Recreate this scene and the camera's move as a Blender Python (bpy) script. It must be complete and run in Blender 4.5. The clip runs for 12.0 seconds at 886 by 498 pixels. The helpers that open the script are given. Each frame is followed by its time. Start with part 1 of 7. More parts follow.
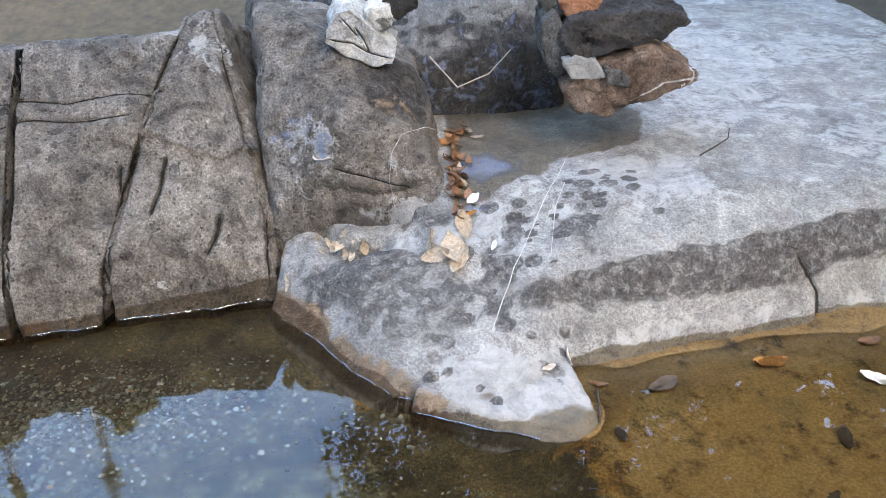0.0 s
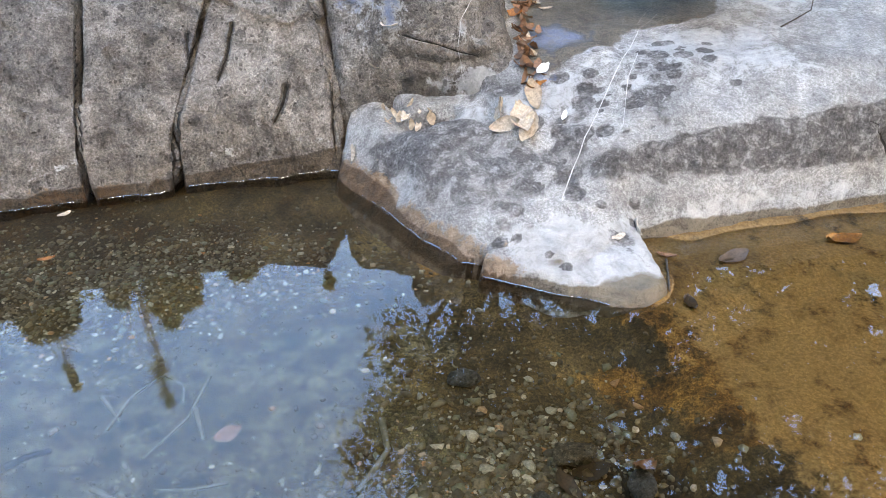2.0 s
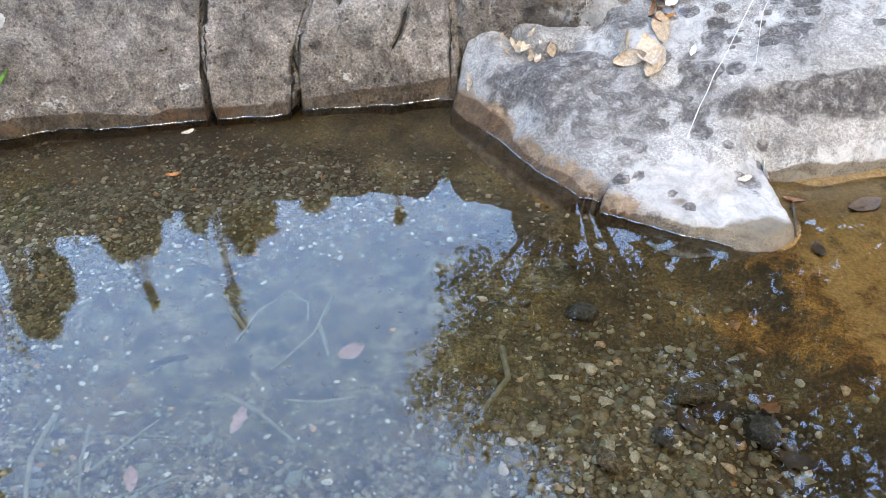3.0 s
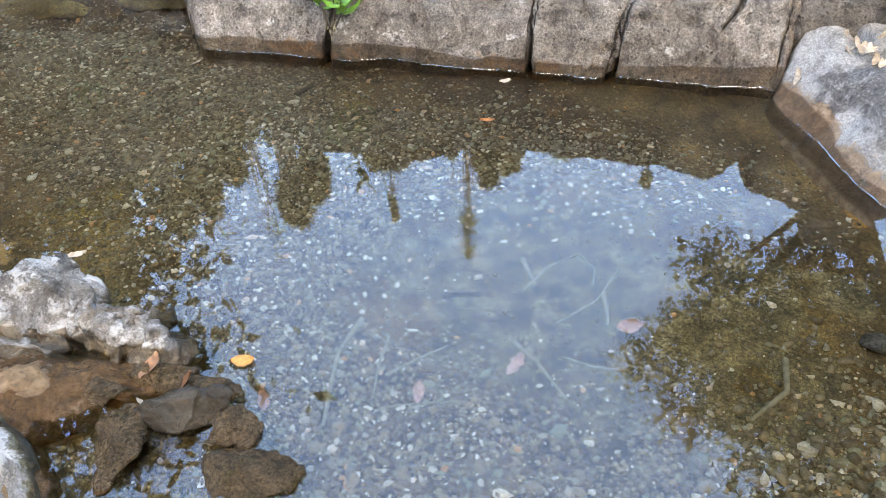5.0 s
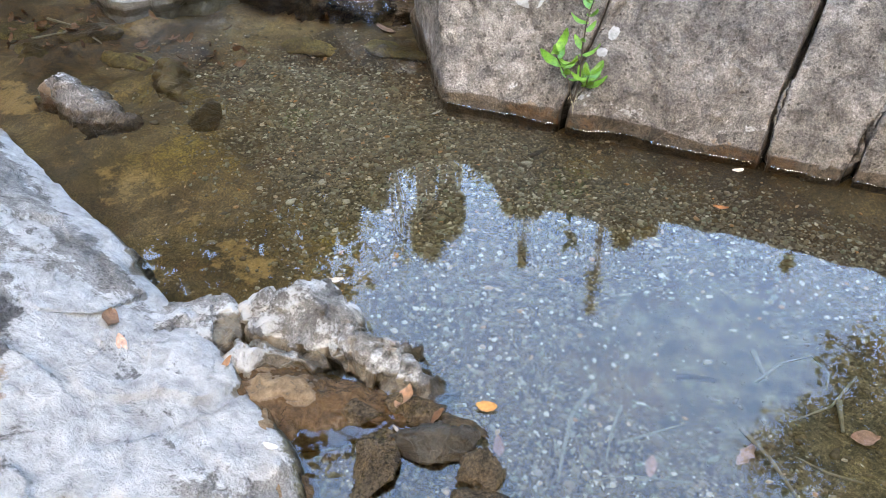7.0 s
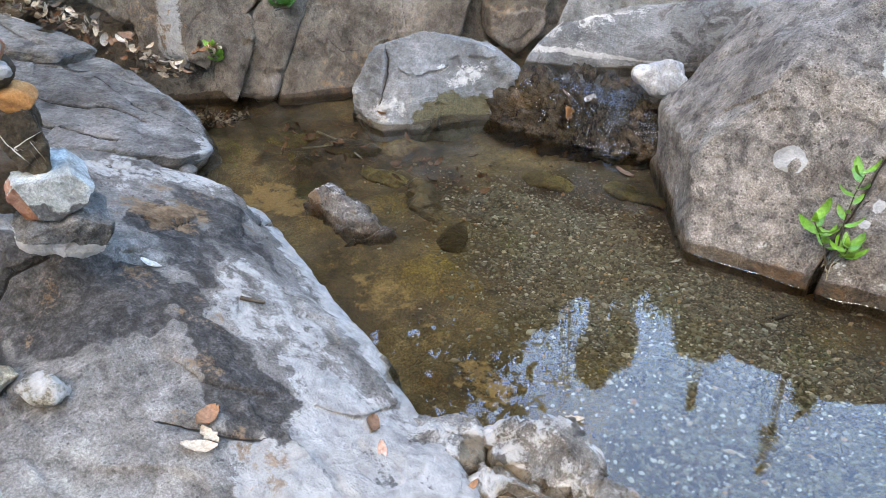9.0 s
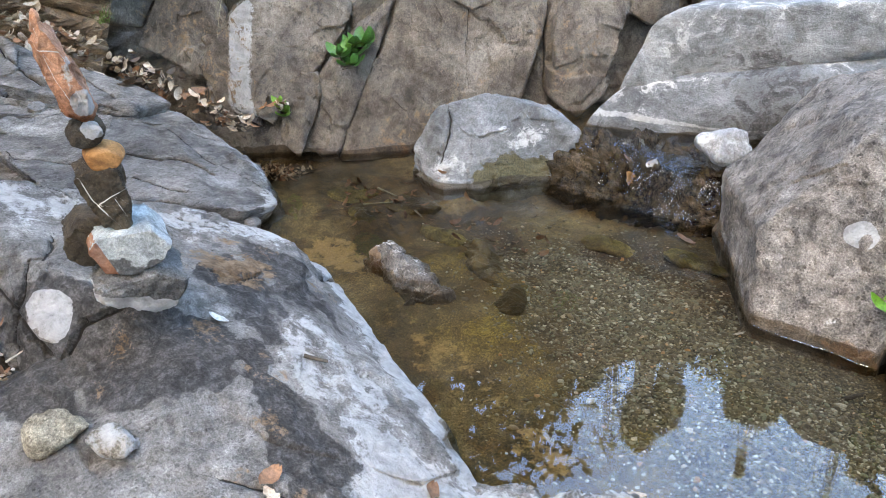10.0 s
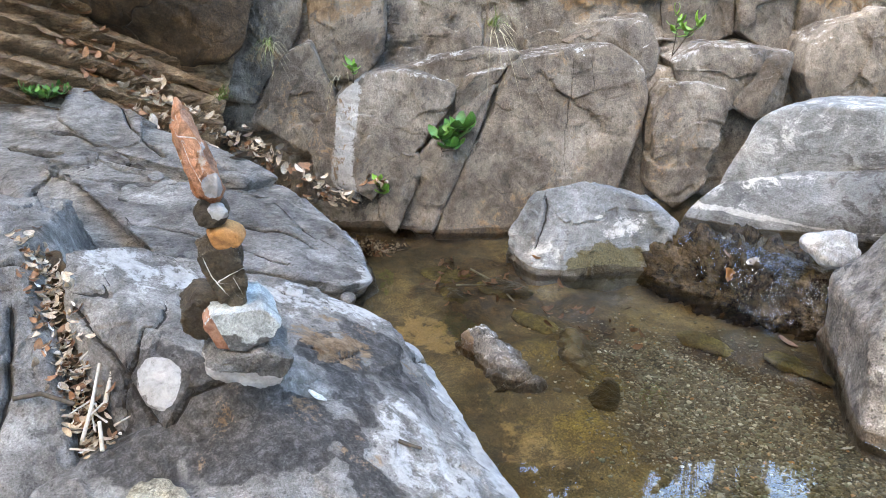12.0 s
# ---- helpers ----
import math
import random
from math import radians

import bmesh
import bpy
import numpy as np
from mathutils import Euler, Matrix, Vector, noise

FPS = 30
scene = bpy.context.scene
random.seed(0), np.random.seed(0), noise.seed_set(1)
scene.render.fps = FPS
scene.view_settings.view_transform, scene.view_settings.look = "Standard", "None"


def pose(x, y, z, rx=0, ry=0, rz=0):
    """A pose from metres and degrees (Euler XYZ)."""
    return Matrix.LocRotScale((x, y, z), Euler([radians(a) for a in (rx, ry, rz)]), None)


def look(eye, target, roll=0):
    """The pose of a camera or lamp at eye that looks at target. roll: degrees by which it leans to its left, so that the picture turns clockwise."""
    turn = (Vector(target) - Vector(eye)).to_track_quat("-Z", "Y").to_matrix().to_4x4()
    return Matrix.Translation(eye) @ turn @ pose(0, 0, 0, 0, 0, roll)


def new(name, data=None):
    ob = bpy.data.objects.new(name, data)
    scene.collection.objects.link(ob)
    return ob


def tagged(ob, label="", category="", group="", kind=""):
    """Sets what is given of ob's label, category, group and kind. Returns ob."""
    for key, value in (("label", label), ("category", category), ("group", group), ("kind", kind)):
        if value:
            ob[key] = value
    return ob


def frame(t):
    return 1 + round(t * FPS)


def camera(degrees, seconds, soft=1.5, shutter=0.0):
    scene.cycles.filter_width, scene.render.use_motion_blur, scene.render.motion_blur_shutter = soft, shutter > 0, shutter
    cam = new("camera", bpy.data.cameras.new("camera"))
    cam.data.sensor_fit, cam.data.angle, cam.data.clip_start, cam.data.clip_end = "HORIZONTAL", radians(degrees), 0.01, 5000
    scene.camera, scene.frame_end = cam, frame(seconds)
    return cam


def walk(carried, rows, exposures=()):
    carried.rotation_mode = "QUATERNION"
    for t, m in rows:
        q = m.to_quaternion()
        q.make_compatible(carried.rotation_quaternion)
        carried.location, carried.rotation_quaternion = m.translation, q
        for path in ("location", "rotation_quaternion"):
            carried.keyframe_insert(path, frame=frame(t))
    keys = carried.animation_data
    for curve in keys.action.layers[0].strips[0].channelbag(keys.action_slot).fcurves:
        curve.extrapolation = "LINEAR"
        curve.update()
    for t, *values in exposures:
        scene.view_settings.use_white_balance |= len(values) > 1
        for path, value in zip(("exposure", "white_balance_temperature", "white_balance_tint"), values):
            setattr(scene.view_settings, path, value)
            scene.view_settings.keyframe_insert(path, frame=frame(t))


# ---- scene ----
cam = camera(57.2, 12.0, 0.6)
EXPOSURE = 2.17
PATH = [
    (0, (-0.017, -0.232, 1.542), (0.049, 1.502, 0.548), -0.3),
    (0.5, (-0.026, -0.242, 1.522), (0.027, 1.481, 0.508), -0.6),
    (1, (-0.038, -0.259, 1.503), (-0.002, 1.444, 0.455), -0.6),
    (1.5, (-0.076, -0.268, 1.463), (-0.054, 1.389, 0.343), -0.4),
    (2, (-0.113, -0.29, 1.432), (-0.142, 1.325, 0.252), -0.9),
    (2.5, (-0.143, -0.307, 1.398), (-0.259, 1.261, 0.162), -1.7),
    (2.7, (-0.194, -0.311, 1.402), (-0.339, 1.236, 0.143), -1.9),
    (4.3, (-0.352, -0.328, 1.508), (-0.849, 1.018, 0.115), -2.3),
    (4.5, (-0.374, -0.342, 1.512), (-0.946, 0.981, 0.126), -3.4),
    (5, (-0.415, -0.388, 1.515), (-1.115, 0.889, 0.145), -4.0),
    (5.5, (-0.474, -0.422, 1.518), (-1.242, 0.826, 0.156), -3.2),
    (6, (-0.551, -0.476, 1.555), (-1.372, 0.755, 0.209), -2.6),
    (6.5, (-0.617, -0.55, 1.605), (-1.517, 0.656, 0.288), -2.4),
    (6.7, (-0.641, -0.579, 1.63), (-1.571, 0.618, 0.326), -2.4),
    (8.3, (-0.807, -0.763, 1.737), (-2.041, 0.348, 0.623), -2.6),
    (8.5, (-0.821, -0.782, 1.753), (-2.101, 0.305, 0.667), -2.5),
    (9, (-0.842, -0.836, 1.785), (-2.212, 0.188, 0.749), -2.6),
    (9.5, (-0.872, -0.86, 1.811), (-2.302, 0.139, 0.834), -2.2),
    (10, (-0.891, -0.878, 1.833), (-2.373, 0.096, 0.909), -2.2),
    (10.5, (-0.907, -0.888, 1.85), (-2.438, 0.056, 0.975), -2.3),
    (11, (-0.922, -0.913, 1.876), (-2.501, -0.002, 1.052), -2.0),
    (11.5, (-0.944, -0.924, 1.887), (-2.552, -0.03, 1.102), -1.4),
    (12, (-0.945, -0.943, 1.897), (-2.586, -0.088, 1.138), -1.3),
]
walk(cam, [(t, look(eye, target, roll)) for t, eye, target, roll in PATH], [(0.0, EXPOSURE - 0.52, 8200.0, 7.0), (2.5, EXPOSURE - 0.28, 8250.0, 7.0), (5.5, EXPOSURE + 0.08, 8800.0, 8.0), (9.0, EXPOSURE - 0.16, 8600.0, 8.0), (12.0, EXPOSURE + 0.08, 8700.0, 8.0)])

# ---- world and sun: a shaded gorge under a hazy blue sky ----
world = bpy.data.worlds.new("sky")
scene.world = world
world.use_nodes = True
wn = world.node_tree
sky = wn.nodes.new("ShaderNodeTexSky")
sky.sky_type = "NISHITA"
sky.sun_disc = False
sky.air_density, sky.dust_density, sky.ozone_density = 1.0, 0.1, 4.5
wn.links.new(sky.outputs[0], wn.nodes["Background"].inputs[0])
wn.nodes["Background"].inputs[1].default_value = 0.95
sun = new("sun", bpy.data.lights.new("sun", "SUN"))
sun.data.energy, sun.data.angle, sun.data.color = 4.7, radians(52), (1.0, 0.82, 0.60)
SUN_UP, SUN_ROUND = 54, 150
sky.sun_elevation, sky.sun_rotation = radians(SUN_UP), radians(SUN_ROUND)
sun_way = Vector((math.sin(radians(SUN_ROUND)) * math.cos(radians(SUN_UP)), math.cos(radians(SUN_ROUND)) * math.cos(radians(SUN_UP)), math.sin(radians(SUN_UP))))
sun.matrix_world = look(sun_way * 60, (0, 0, 0))


# ---- numeric noise ----
def hash3(i, j, k, seed):
    h = (i * 374761393 + j * 668265263 + k * 1274126177 + seed * 974711) & 0xFFFFFFFF
    h = ((h ^ (h >> 13)) * 1274126177) & 0xFFFFFFFF
    return ((h ^ (h >> 16)) & 0xFFFF) / 65535.0


def vnoise(p, seed=0):
    """Value noise, -1 to 1."""
    f = np.floor(p)
    i, j, k = (f[:, a].astype(np.int64) for a in range(3))
    w = p - f
    w = w * w * w * (w * (w * 6 - 15) + 10)
    total = 0
    for a in (0, 1):
        for b in (0, 1):
            for c in (0, 1):
                weight = (w[:, 0] if a else 1 - w[:, 0]) * (w[:, 1] if b else 1 - w[:, 1]) * (w[:, 2] if c else 1 - w[:, 2])
                total = total + weight * hash3(i + a, j + b, k + c, seed)
    return total * 2 - 1


def fbm(p, scale=1.0, octaves=4, seed=0, gain=0.5):
    out, amp = 0, 1.0
    for o in range(octaves):
        out = out + amp * vnoise(p * scale + 17.3 * o, seed + o)
        amp *= gain
        scale *= 2.03
    return out


def ridge(p, scale, seed=0, octaves=3):
    out, amp = 0, 1.0
    for o in range(octaves):
        out = out + amp * (1 - np.abs(vnoise(p * scale + 9.1 * o, seed + o)) * 2)
        amp *= 0.5
        scale *= 2.1
    return out


def cells(p, scale, seed=0):
    """Cellular chips: each cell has a height and a slope of its own, about -1 to 1."""
    q = p * scale
    f = np.floor(q).astype(np.int64)
    best = np.full(len(p), 1e9)
    out = np.zeros(len(p))
    for a in (-1, 0, 1):
        for b in (-1, 0, 1):
            for c in (-1, 0, 1):
                i, j, k = f[:, 0] + a, f[:, 1] + b, f[:, 2] + c
                site = np.stack([i + hash3(i, j, k, seed + 1), j + hash3(i, j, k, seed + 2), k + hash3(i, j, k, seed + 3)], 1)
                d = q - site
                dd = (d * d).sum(1)
                tip = hash3(i, j, k, seed + 4) * 2 - 1
                for axis_i in range(3):
                    tip = tip + d[:, axis_i] * (hash3(i, j, k, seed + 5 + axis_i) * 2 - 1) * 1.2
                nearer = dd < best
                out = np.where(nearer, tip, out)
                best = np.where(nearer, dd, best)
    return out


def step(a, b, v):
    t = np.clip((v - a) / (b - a), 0, 1)
    return t * t * (3 - 2 * t)


def near_line(p, line):
    """Distance of each row of p from a polyline."""
    best = np.full(len(p), 1e9)
    for a, b in zip(line, line[1:]):
        a, b = np.array(a, float), np.array(b, float)
        ab = b - a
        t = np.clip((p - a) @ ab / (ab @ ab), 0, 1)
        best = np.minimum(best, np.linalg.norm(p - a - t[:, None] * ab, axis=1))
    return best


def blob(p, c, r, soft=0.5, seed=3, scale=6.0, rag=0.35):
    """A stain round c with radii r and a ragged edge, 0 to 1."""
    d = np.linalg.norm((p - np.array(c)) / np.array(r), axis=1) + rag * fbm(p, scale, 4, seed)
    return 1 - step(1 - soft, 1 + soft * 0.4, d)


# ---- materials ----
def nodes_of(name):
    m = bpy.data.materials.new(name)
    m.use_nodes = True
    return m, m.node_tree, m.node_tree.nodes["Principled BSDF"]


def add(nt, kind, **values):
    n = nt.nodes.new(kind)
    for k, v in values.items():
        if k in n.inputs:
            n.inputs[k].default_value = v
    return n


def tex_noise(nt, vec, scale, detail=6.0, rough=0.6, dist=0.0):
    n = nt.nodes.new("ShaderNodeTexNoise")
    n.inputs["Scale"].default_value, n.inputs["Detail"].default_value = scale, detail
    n.inputs["Roughness"].default_value, n.inputs["Distortion"].default_value = rough, dist
    nt.links.new(vec, n.inputs["Vector"])
    return n.outputs[0]


def ramp(nt, fac, *stops):
    n = nt.nodes.new("ShaderNodeValToRGB")
    while len(n.color_ramp.elements) < len(stops):
        n.color_ramp.elements.new(0.5)
    for e, (pos, col) in zip(n.color_ramp.elements, stops):
        e.position = pos
        e.color = (*col, 1) if isinstance(col, tuple) else (col, col, col, 1)
    nt.links.new(fac, n.inputs[0])
    return n.outputs[0]


def mix(nt, fac, a, b, mode="MIX"):
    n = nt.nodes.new("ShaderNodeMix")
    n.data_type, n.blend_type = "RGBA", mode
    for socket, v in ((n.inputs[0], fac), (n.inputs[6], a), (n.inputs[7], b)):
        if hasattr(v, "is_linked"):
            nt.links.new(v, socket)
        else:
            socket.default_value = v if isinstance(v, float) else (*v, 1)
    return n.outputs[2]


def calc(nt, op, a, b=0.5, c=0.0):
    n = nt.nodes.new("ShaderNodeMath")
    n.operation = op
    n.use_clamp = op in ("MULTIPLY_ADD", "ADD", "SUBTRACT")
    for socket, v in zip(n.inputs, (a, b, c)):
        if hasattr(v, "is_linked"):
            nt.links.new(v, socket)
        else:
            socket.default_value = v
    return n.outputs[0]


def attr(nt, name):
    n = nt.nodes.new("ShaderNodeAttribute")
    n.attribute_name = name
    return n.outputs["Fac"]


def ragged(nt, a, n, spread=1.0):
    """A mask with its edge broken up by noise n."""
    return ramp(nt, calc_edge(nt, a, n, spread), (0.41, 0.0), (0.50, 0.55), (0.59, 1.0))


def calc_edge(nt, a, n, spread):
    m = nt.nodes.new("ShaderNodeMath")
    m.operation = "SUBTRACT"
    nt.links.new(n, m.inputs[0])
    m.inputs[1].default_value = 0.5
    k = nt.nodes.new("ShaderNodeMath")
    k.operation = "MULTIPLY_ADD"
    nt.links.new(m.outputs[0], k.inputs[0])
    k.inputs[1].default_value = spread * 2
    nt.links.new(a, k.inputs[2])
    return k.outputs[0]


def raw(nt, op, a, b=0.5):
    """Plain arithmetic, not clamped."""
    n = nt.nodes.new("ShaderNodeMath")
    n.operation = op
    for socket, v in zip(n.inputs, (a, b)):
        if hasattr(v, "is_linked"):
            nt.links.new(v, socket)
        else:
            socket.default_value = v
    return n.outputs[0]


def dots(nt, v, scale, rag, few, big, soft=14.0):
    """Crisp uneven dots: a share of the cells of a Voronoi pattern holds one, each of a size of its own."""
    vor = nt.nodes.new("ShaderNodeTexVoronoi")
    vor.inputs["Scale"].default_value = scale
    nt.links.new(v, vor.inputs["Vector"])
    sep = nt.nodes.new("ShaderNodeSeparateColor")
    nt.links.new(vor.outputs["Color"], sep.inputs[0])
    size = raw(nt, "MULTIPLY", raw(nt, "SUBTRACT", sep.outputs[0], 1.0 - few), big / few)
    edge = raw(nt, "SUBTRACT", size, raw(nt, "ADD", vor.outputs["Distance"], raw(nt, "MULTIPLY", raw(nt, "SUBTRACT", rag, 0.5), 0.5)))
    return calc(nt, "ADD", raw(nt, "MULTIPLY", edge, soft), 0.0)


def rock_material(name, dark, mid, light, bump=0.5, wet_gloss=0.3, cracks=0.0, crack_scale=1.6, speck=0.5, grain_stretch=(1, 1, 1), spots=0.5, pits=0.6, pale=0.3, mottle=0.6, stain=1.0):
    """Weathered stone: patches, grain, pits, lichen dots, hairline cracks; masks for pale crust and painted top light,
    dark stain and darker faces, ochre, blue, moss and wetness.
    """
    speck, mottle, bump = min(1.0, speck * 1.15), min(1.0, mottle * 1.3), bump * 1.5
    m, nt, bsdf = nodes_of(name)
    geo = nt.nodes.new("ShaderNodeNewGeometry")
    mp = nt.nodes.new("ShaderNodeMapping")
    mp.inputs["Scale"].default_value = grain_stretch
    nt.links.new(geo.outputs["Position"], mp.inputs["Vector"])
    v = mp.outputs[0]
    big = tex_noise(nt, v, 2.6, 8, 0.62, 0.6)
    patch = tex_noise(nt, v, 8.5, 9, 0.68, 0.9)
    mid_n = tex_noise(nt, v, 26, 9, 0.72, 0.4)
    fine = tex_noise(nt, v, 125, 3, 0.65)
    grit = tex_noise(nt, v, 330, 3, 0.7)
    col = ramp(nt, big, (0.34, dark), (0.5, mid), (0.66, light))
    info = nt.nodes.new("ShaderNodeObjectInfo")
    col = mix(nt, 1.0, col, ramp(nt, info.outputs["Random"], (0.0, (0.84, 0.84, 0.84)), (1.0, (1.18, 1.16, 1.12))), "MULTIPLY")
    col = mix(nt, mottle, col, ramp(nt, patch, (0.36, 0.42), (0.46, 0.82), (0.53, 1.06), (0.64, 1.42)), "MULTIPLY")
    col = mix(nt, mottle * 0.55, col, ramp(nt, mid_n, (0.38, 0.55), (0.5, 0.98), (0.62, 1.42)), "MULTIPLY")
    col = mix(nt, speck * 0.75, col, ramp(nt, fine, (0.42, 0.42), (0.5, 0.96), (0.58, 1.6)), "MULTIPLY")
    col = mix(nt, min(1.0, speck * 1.5), col, ramp(nt, grit, (0.36, 0.5), (0.5, 0.98), (0.64, 1.55)), "MULTIPLY")
    # pits, pale flecks and dark lichen
    thick = ramp(nt, tex_noise(nt, v, 4.2, 4, 0.6), (0.42, 0.0), (0.60, 1.0))
    thin = calc(nt, "SUBTRACT", 1.0, thick)
    col = mix(nt, calc(nt, "MULTIPLY", dots(nt, v, 70, fine, 0.5, 0.45), pits), col, mix(nt, 1.0, col, (0.30, 0.29, 0.28), "MULTIPLY"))
    col = mix(nt, calc(nt, "MULTIPLY", calc(nt, "MULTIPLY", dots(nt, v, 48, fine, 0.3, 0.5), thin), pale), col, mix(nt, 1.0, col, (1.75, 1.74, 1.70), "MULTIPLY"))
    spot = calc(nt, "MULTIPLY", calc(nt, "ADD", dots(nt, v, 22, fine, 0.45, 0.55), calc(nt, "MULTIPLY", dots(nt, v, 9, mid_n, 0.3, 0.45, 9.0), 0.6)), thick)
    col = mix(nt, calc(nt, "MULTIPLY", spot, spots), col, mix(nt, 1.0, col, (0.30, 0.31, 0.32), "MULTIPLY"))
    # pale crust and painted top light, dark stain and darker faces, ochre, blue, moss
    edge_n = raw(nt, "ADD", raw(nt, "MULTIPLY", patch, 0.55), raw(nt, "ADD", raw(nt, "MULTIPLY", mid_n, 0.3), raw(nt, "MULTIPLY", fine, 0.15)))
    whitem = ragged(nt, attr(nt, "white"), edge_n, 1.5)
    col = mix(nt, calc(nt, "MULTIPLY", whitem, 0.85), col, mix(nt, 0.7, ramp(nt, patch, (0.36, (0.34, 0.34, 0.335)), (0.5, (0.42, 0.42, 0.41)), (0.62, (0.50, 0.50, 0.485))), ramp(nt, mid_n, (0.38, 0.68), (0.5, 1.0), (0.62, 1.2)), "MULTIPLY"))
    darkm = ragged(nt, attr(nt, "dark"), edge_n, 1.6)
    col = mix(nt, calc(nt, "MULTIPLY", darkm, 0.88), col, mix(nt, 0.8, ramp(nt, mid_n, (0.36, (0.012 * stain, 0.011 * stain, 0.011 * stain)), (0.5, (0.036 * stain, 0.034 * stain, 0.033 * stain)), (0.64, (0.105 * stain, 0.101 * stain, 0.098 * stain))), ramp(nt, fine, (0.4, 0.6), (0.6, 1.4)), "MULTIPLY"))
    ochrem = ragged(nt, attr(nt, "ochre"), edge_n, 1.5)
    col = mix(nt, calc(nt, "MULTIPLY", ochrem, 0.8), col, ramp(nt, mid_n, (0.36, (0.10, 0.06, 0.03)), (0.5, (0.20, 0.125, 0.065)), (0.64, (0.33, 0.22, 0.13))))
    rustm = ragged(nt, attr(nt, "rust"), patch, 0.6)
    col = mix(nt, calc(nt, "MULTIPLY", rustm, 0.9), col, ramp(nt, mid_n, (0.36, (0.16, 0.06, 0.03)), (0.5, (0.27, 0.115, 0.06)), (0.64, (0.40, 0.21, 0.13))))
    bluem = ragged(nt, attr(nt, "blue"), patch, 1.0)
    col = mix(nt, calc(nt, "MULTIPLY", bluem, 0.75), col, ramp(nt, mid_n, (0.36, (0.10, 0.13, 0.21)), (0.5, (0.17, 0.21, 0.31)), (0.64, (0.29, 0.34, 0.43))))
    mossm = ragged(nt, attr(nt, "moss"), mid_n)
    col = mix(nt, calc(nt, "MULTIPLY", mossm, 0.9), col, ramp(nt, fine, (0.3, (0.03, 0.026, 0.012)), (0.7, (0.13, 0.115, 0.05))))
    height = calc(nt, "ADD", calc(nt, "ADD", calc(nt, "MULTIPLY", mid_n, 0.55), calc(nt, "MULTIPLY", patch, 0.3)), calc(nt, "MULTIPLY", fine, 0.22))
    if cracks:
        warp = nt.nodes.new("ShaderNodeVectorMath")
        warp.operation = "MULTIPLY_ADD"
        wob = nt.nodes.new("ShaderNodeTexNoise")
        wob.inputs["Scale"].default_value, wob.inputs["Detail"].default_value = 3.0, 5.0
        nt.links.new(v, wob.inputs["Vector"])
        nt.links.new(wob.outputs["Color"], warp.inputs[0])
        warp.inputs[1].default_value = (0.35, 0.35, 0.35)
        nt.links.new(v, warp.inputs[2])
        edge = nt.nodes.new("ShaderNodeTexVoronoi")
        edge.feature = "DISTANCE_TO_EDGE"
        edge.inputs["Scale"].default_value = crack_scale
        nt.links.new(warp.outputs[0], edge.inputs["Vector"])
        line = ramp(nt, edge.outputs["Distance"], (0.0, 0.0), (0.006, 0.4), (0.016, 1.0))
        keep = ramp(nt, tex_noise(nt, v, 1.7, 3, 0.5), (0.46, 0.0), (0.58, 1.0))
        crackm = calc(nt, "MULTIPLY", calc(nt, "MULTIPLY", calc(nt, "SUBTRACT", 1.0, line), keep), cracks)
        col = mix(nt, crackm, col, (0.03, 0.027, 0.024))
        height = calc(nt, "SUBTRACT", height, calc(nt, "MULTIPLY", crackm, 0.6))
    # veins of quartz and open joints, by their distance
    def lines(name_of, wobble):
        d = raw(nt, "MULTIPLY", raw(nt, "ABSOLUTE", raw(nt, "SUBTRACT", attr(nt, name_of), 0.5)), 80.0)
        return raw(nt, "ADD", d, raw(nt, "MULTIPLY", raw(nt, "SUBTRACT", mid_n, 0.5), wobble))
    col = mix(nt, ramp(nt, raw(nt, "MULTIPLY", lines("vein", 3.0), 0.5), (0.2, 0.9), (0.5, 0.0)), col, ramp(nt, fine, (0.4, (0.50, 0.49, 0.46)), (0.6, (0.74, 0.73, 0.70))))
    joint_d = lines("groove", 1.6)
    jointm = ramp(nt, raw(nt, "MULTIPLY", joint_d, 0.5), (0.28, 1.0), (0.5, 0.0))
    col = mix(nt, calc(nt, "MULTIPLY", jointm, 0.92), col, (0.012, 0.010, 0.009))
    height = calc(nt, "SUBTRACT", height, calc(nt, "MULTIPLY", ramp(nt, raw(nt, "MULTIPLY", joint_d, 0.25), (0.12, 1.0), (0.5, 0.0)), 0.5))
    wet = ragged(nt, attr(nt, "wet"), mid_n, 0.3)
    col = mix(nt, wet, col, mix(nt, 1.0, col, (0.42, 0.36, 0.28), "MULTIPLY"))
    nt.links.new(col, bsdf.inputs["Base Color"])
    nt.links.new(ramp(nt, wet, (0.0, 0.85), (1.0, wet_gloss)), bsdf.inputs["Roughness"])
    b = nt.nodes.new("ShaderNodeBump")
    b.inputs["Strength"].default_value, b.inputs["Distance"].default_value = min(1.0, bump * 1.6), 0.034
    nt.links.new(height, b.inputs["Height"])
    nt.links.new(b.outputs[0], bsdf.inputs["Normal"])
    bsdf.inputs["Specular IOR Level"].default_value = 0.35
    return m


block_stone = rock_material("block_stone", (0.125, 0.112, 0.10), (0.185, 0.167, 0.15), (0.255, 0.233, 0.21), 0.55, speck=0.5, spots=0.75, pits=0.75, pale=0.5, mottle=0.75)
pale_stone = rock_material("pale_stone", (0.24, 0.237, 0.232), (0.34, 0.336, 0.328), (0.43, 0.424, 0.41), 0.3, wet_gloss=0.6, speck=0.4, spots=0.25, pits=0.25, pale=0.2, mottle=0.4, stain=2.4)
grey_stone = rock_material("grey_stone", (0.115, 0.110, 0.104), (0.225, 0.216, 0.204), (0.355, 0.345, 0.325), 0.42, cracks=0.2, crack_scale=1.6, pits=0.55, speck=0.35)
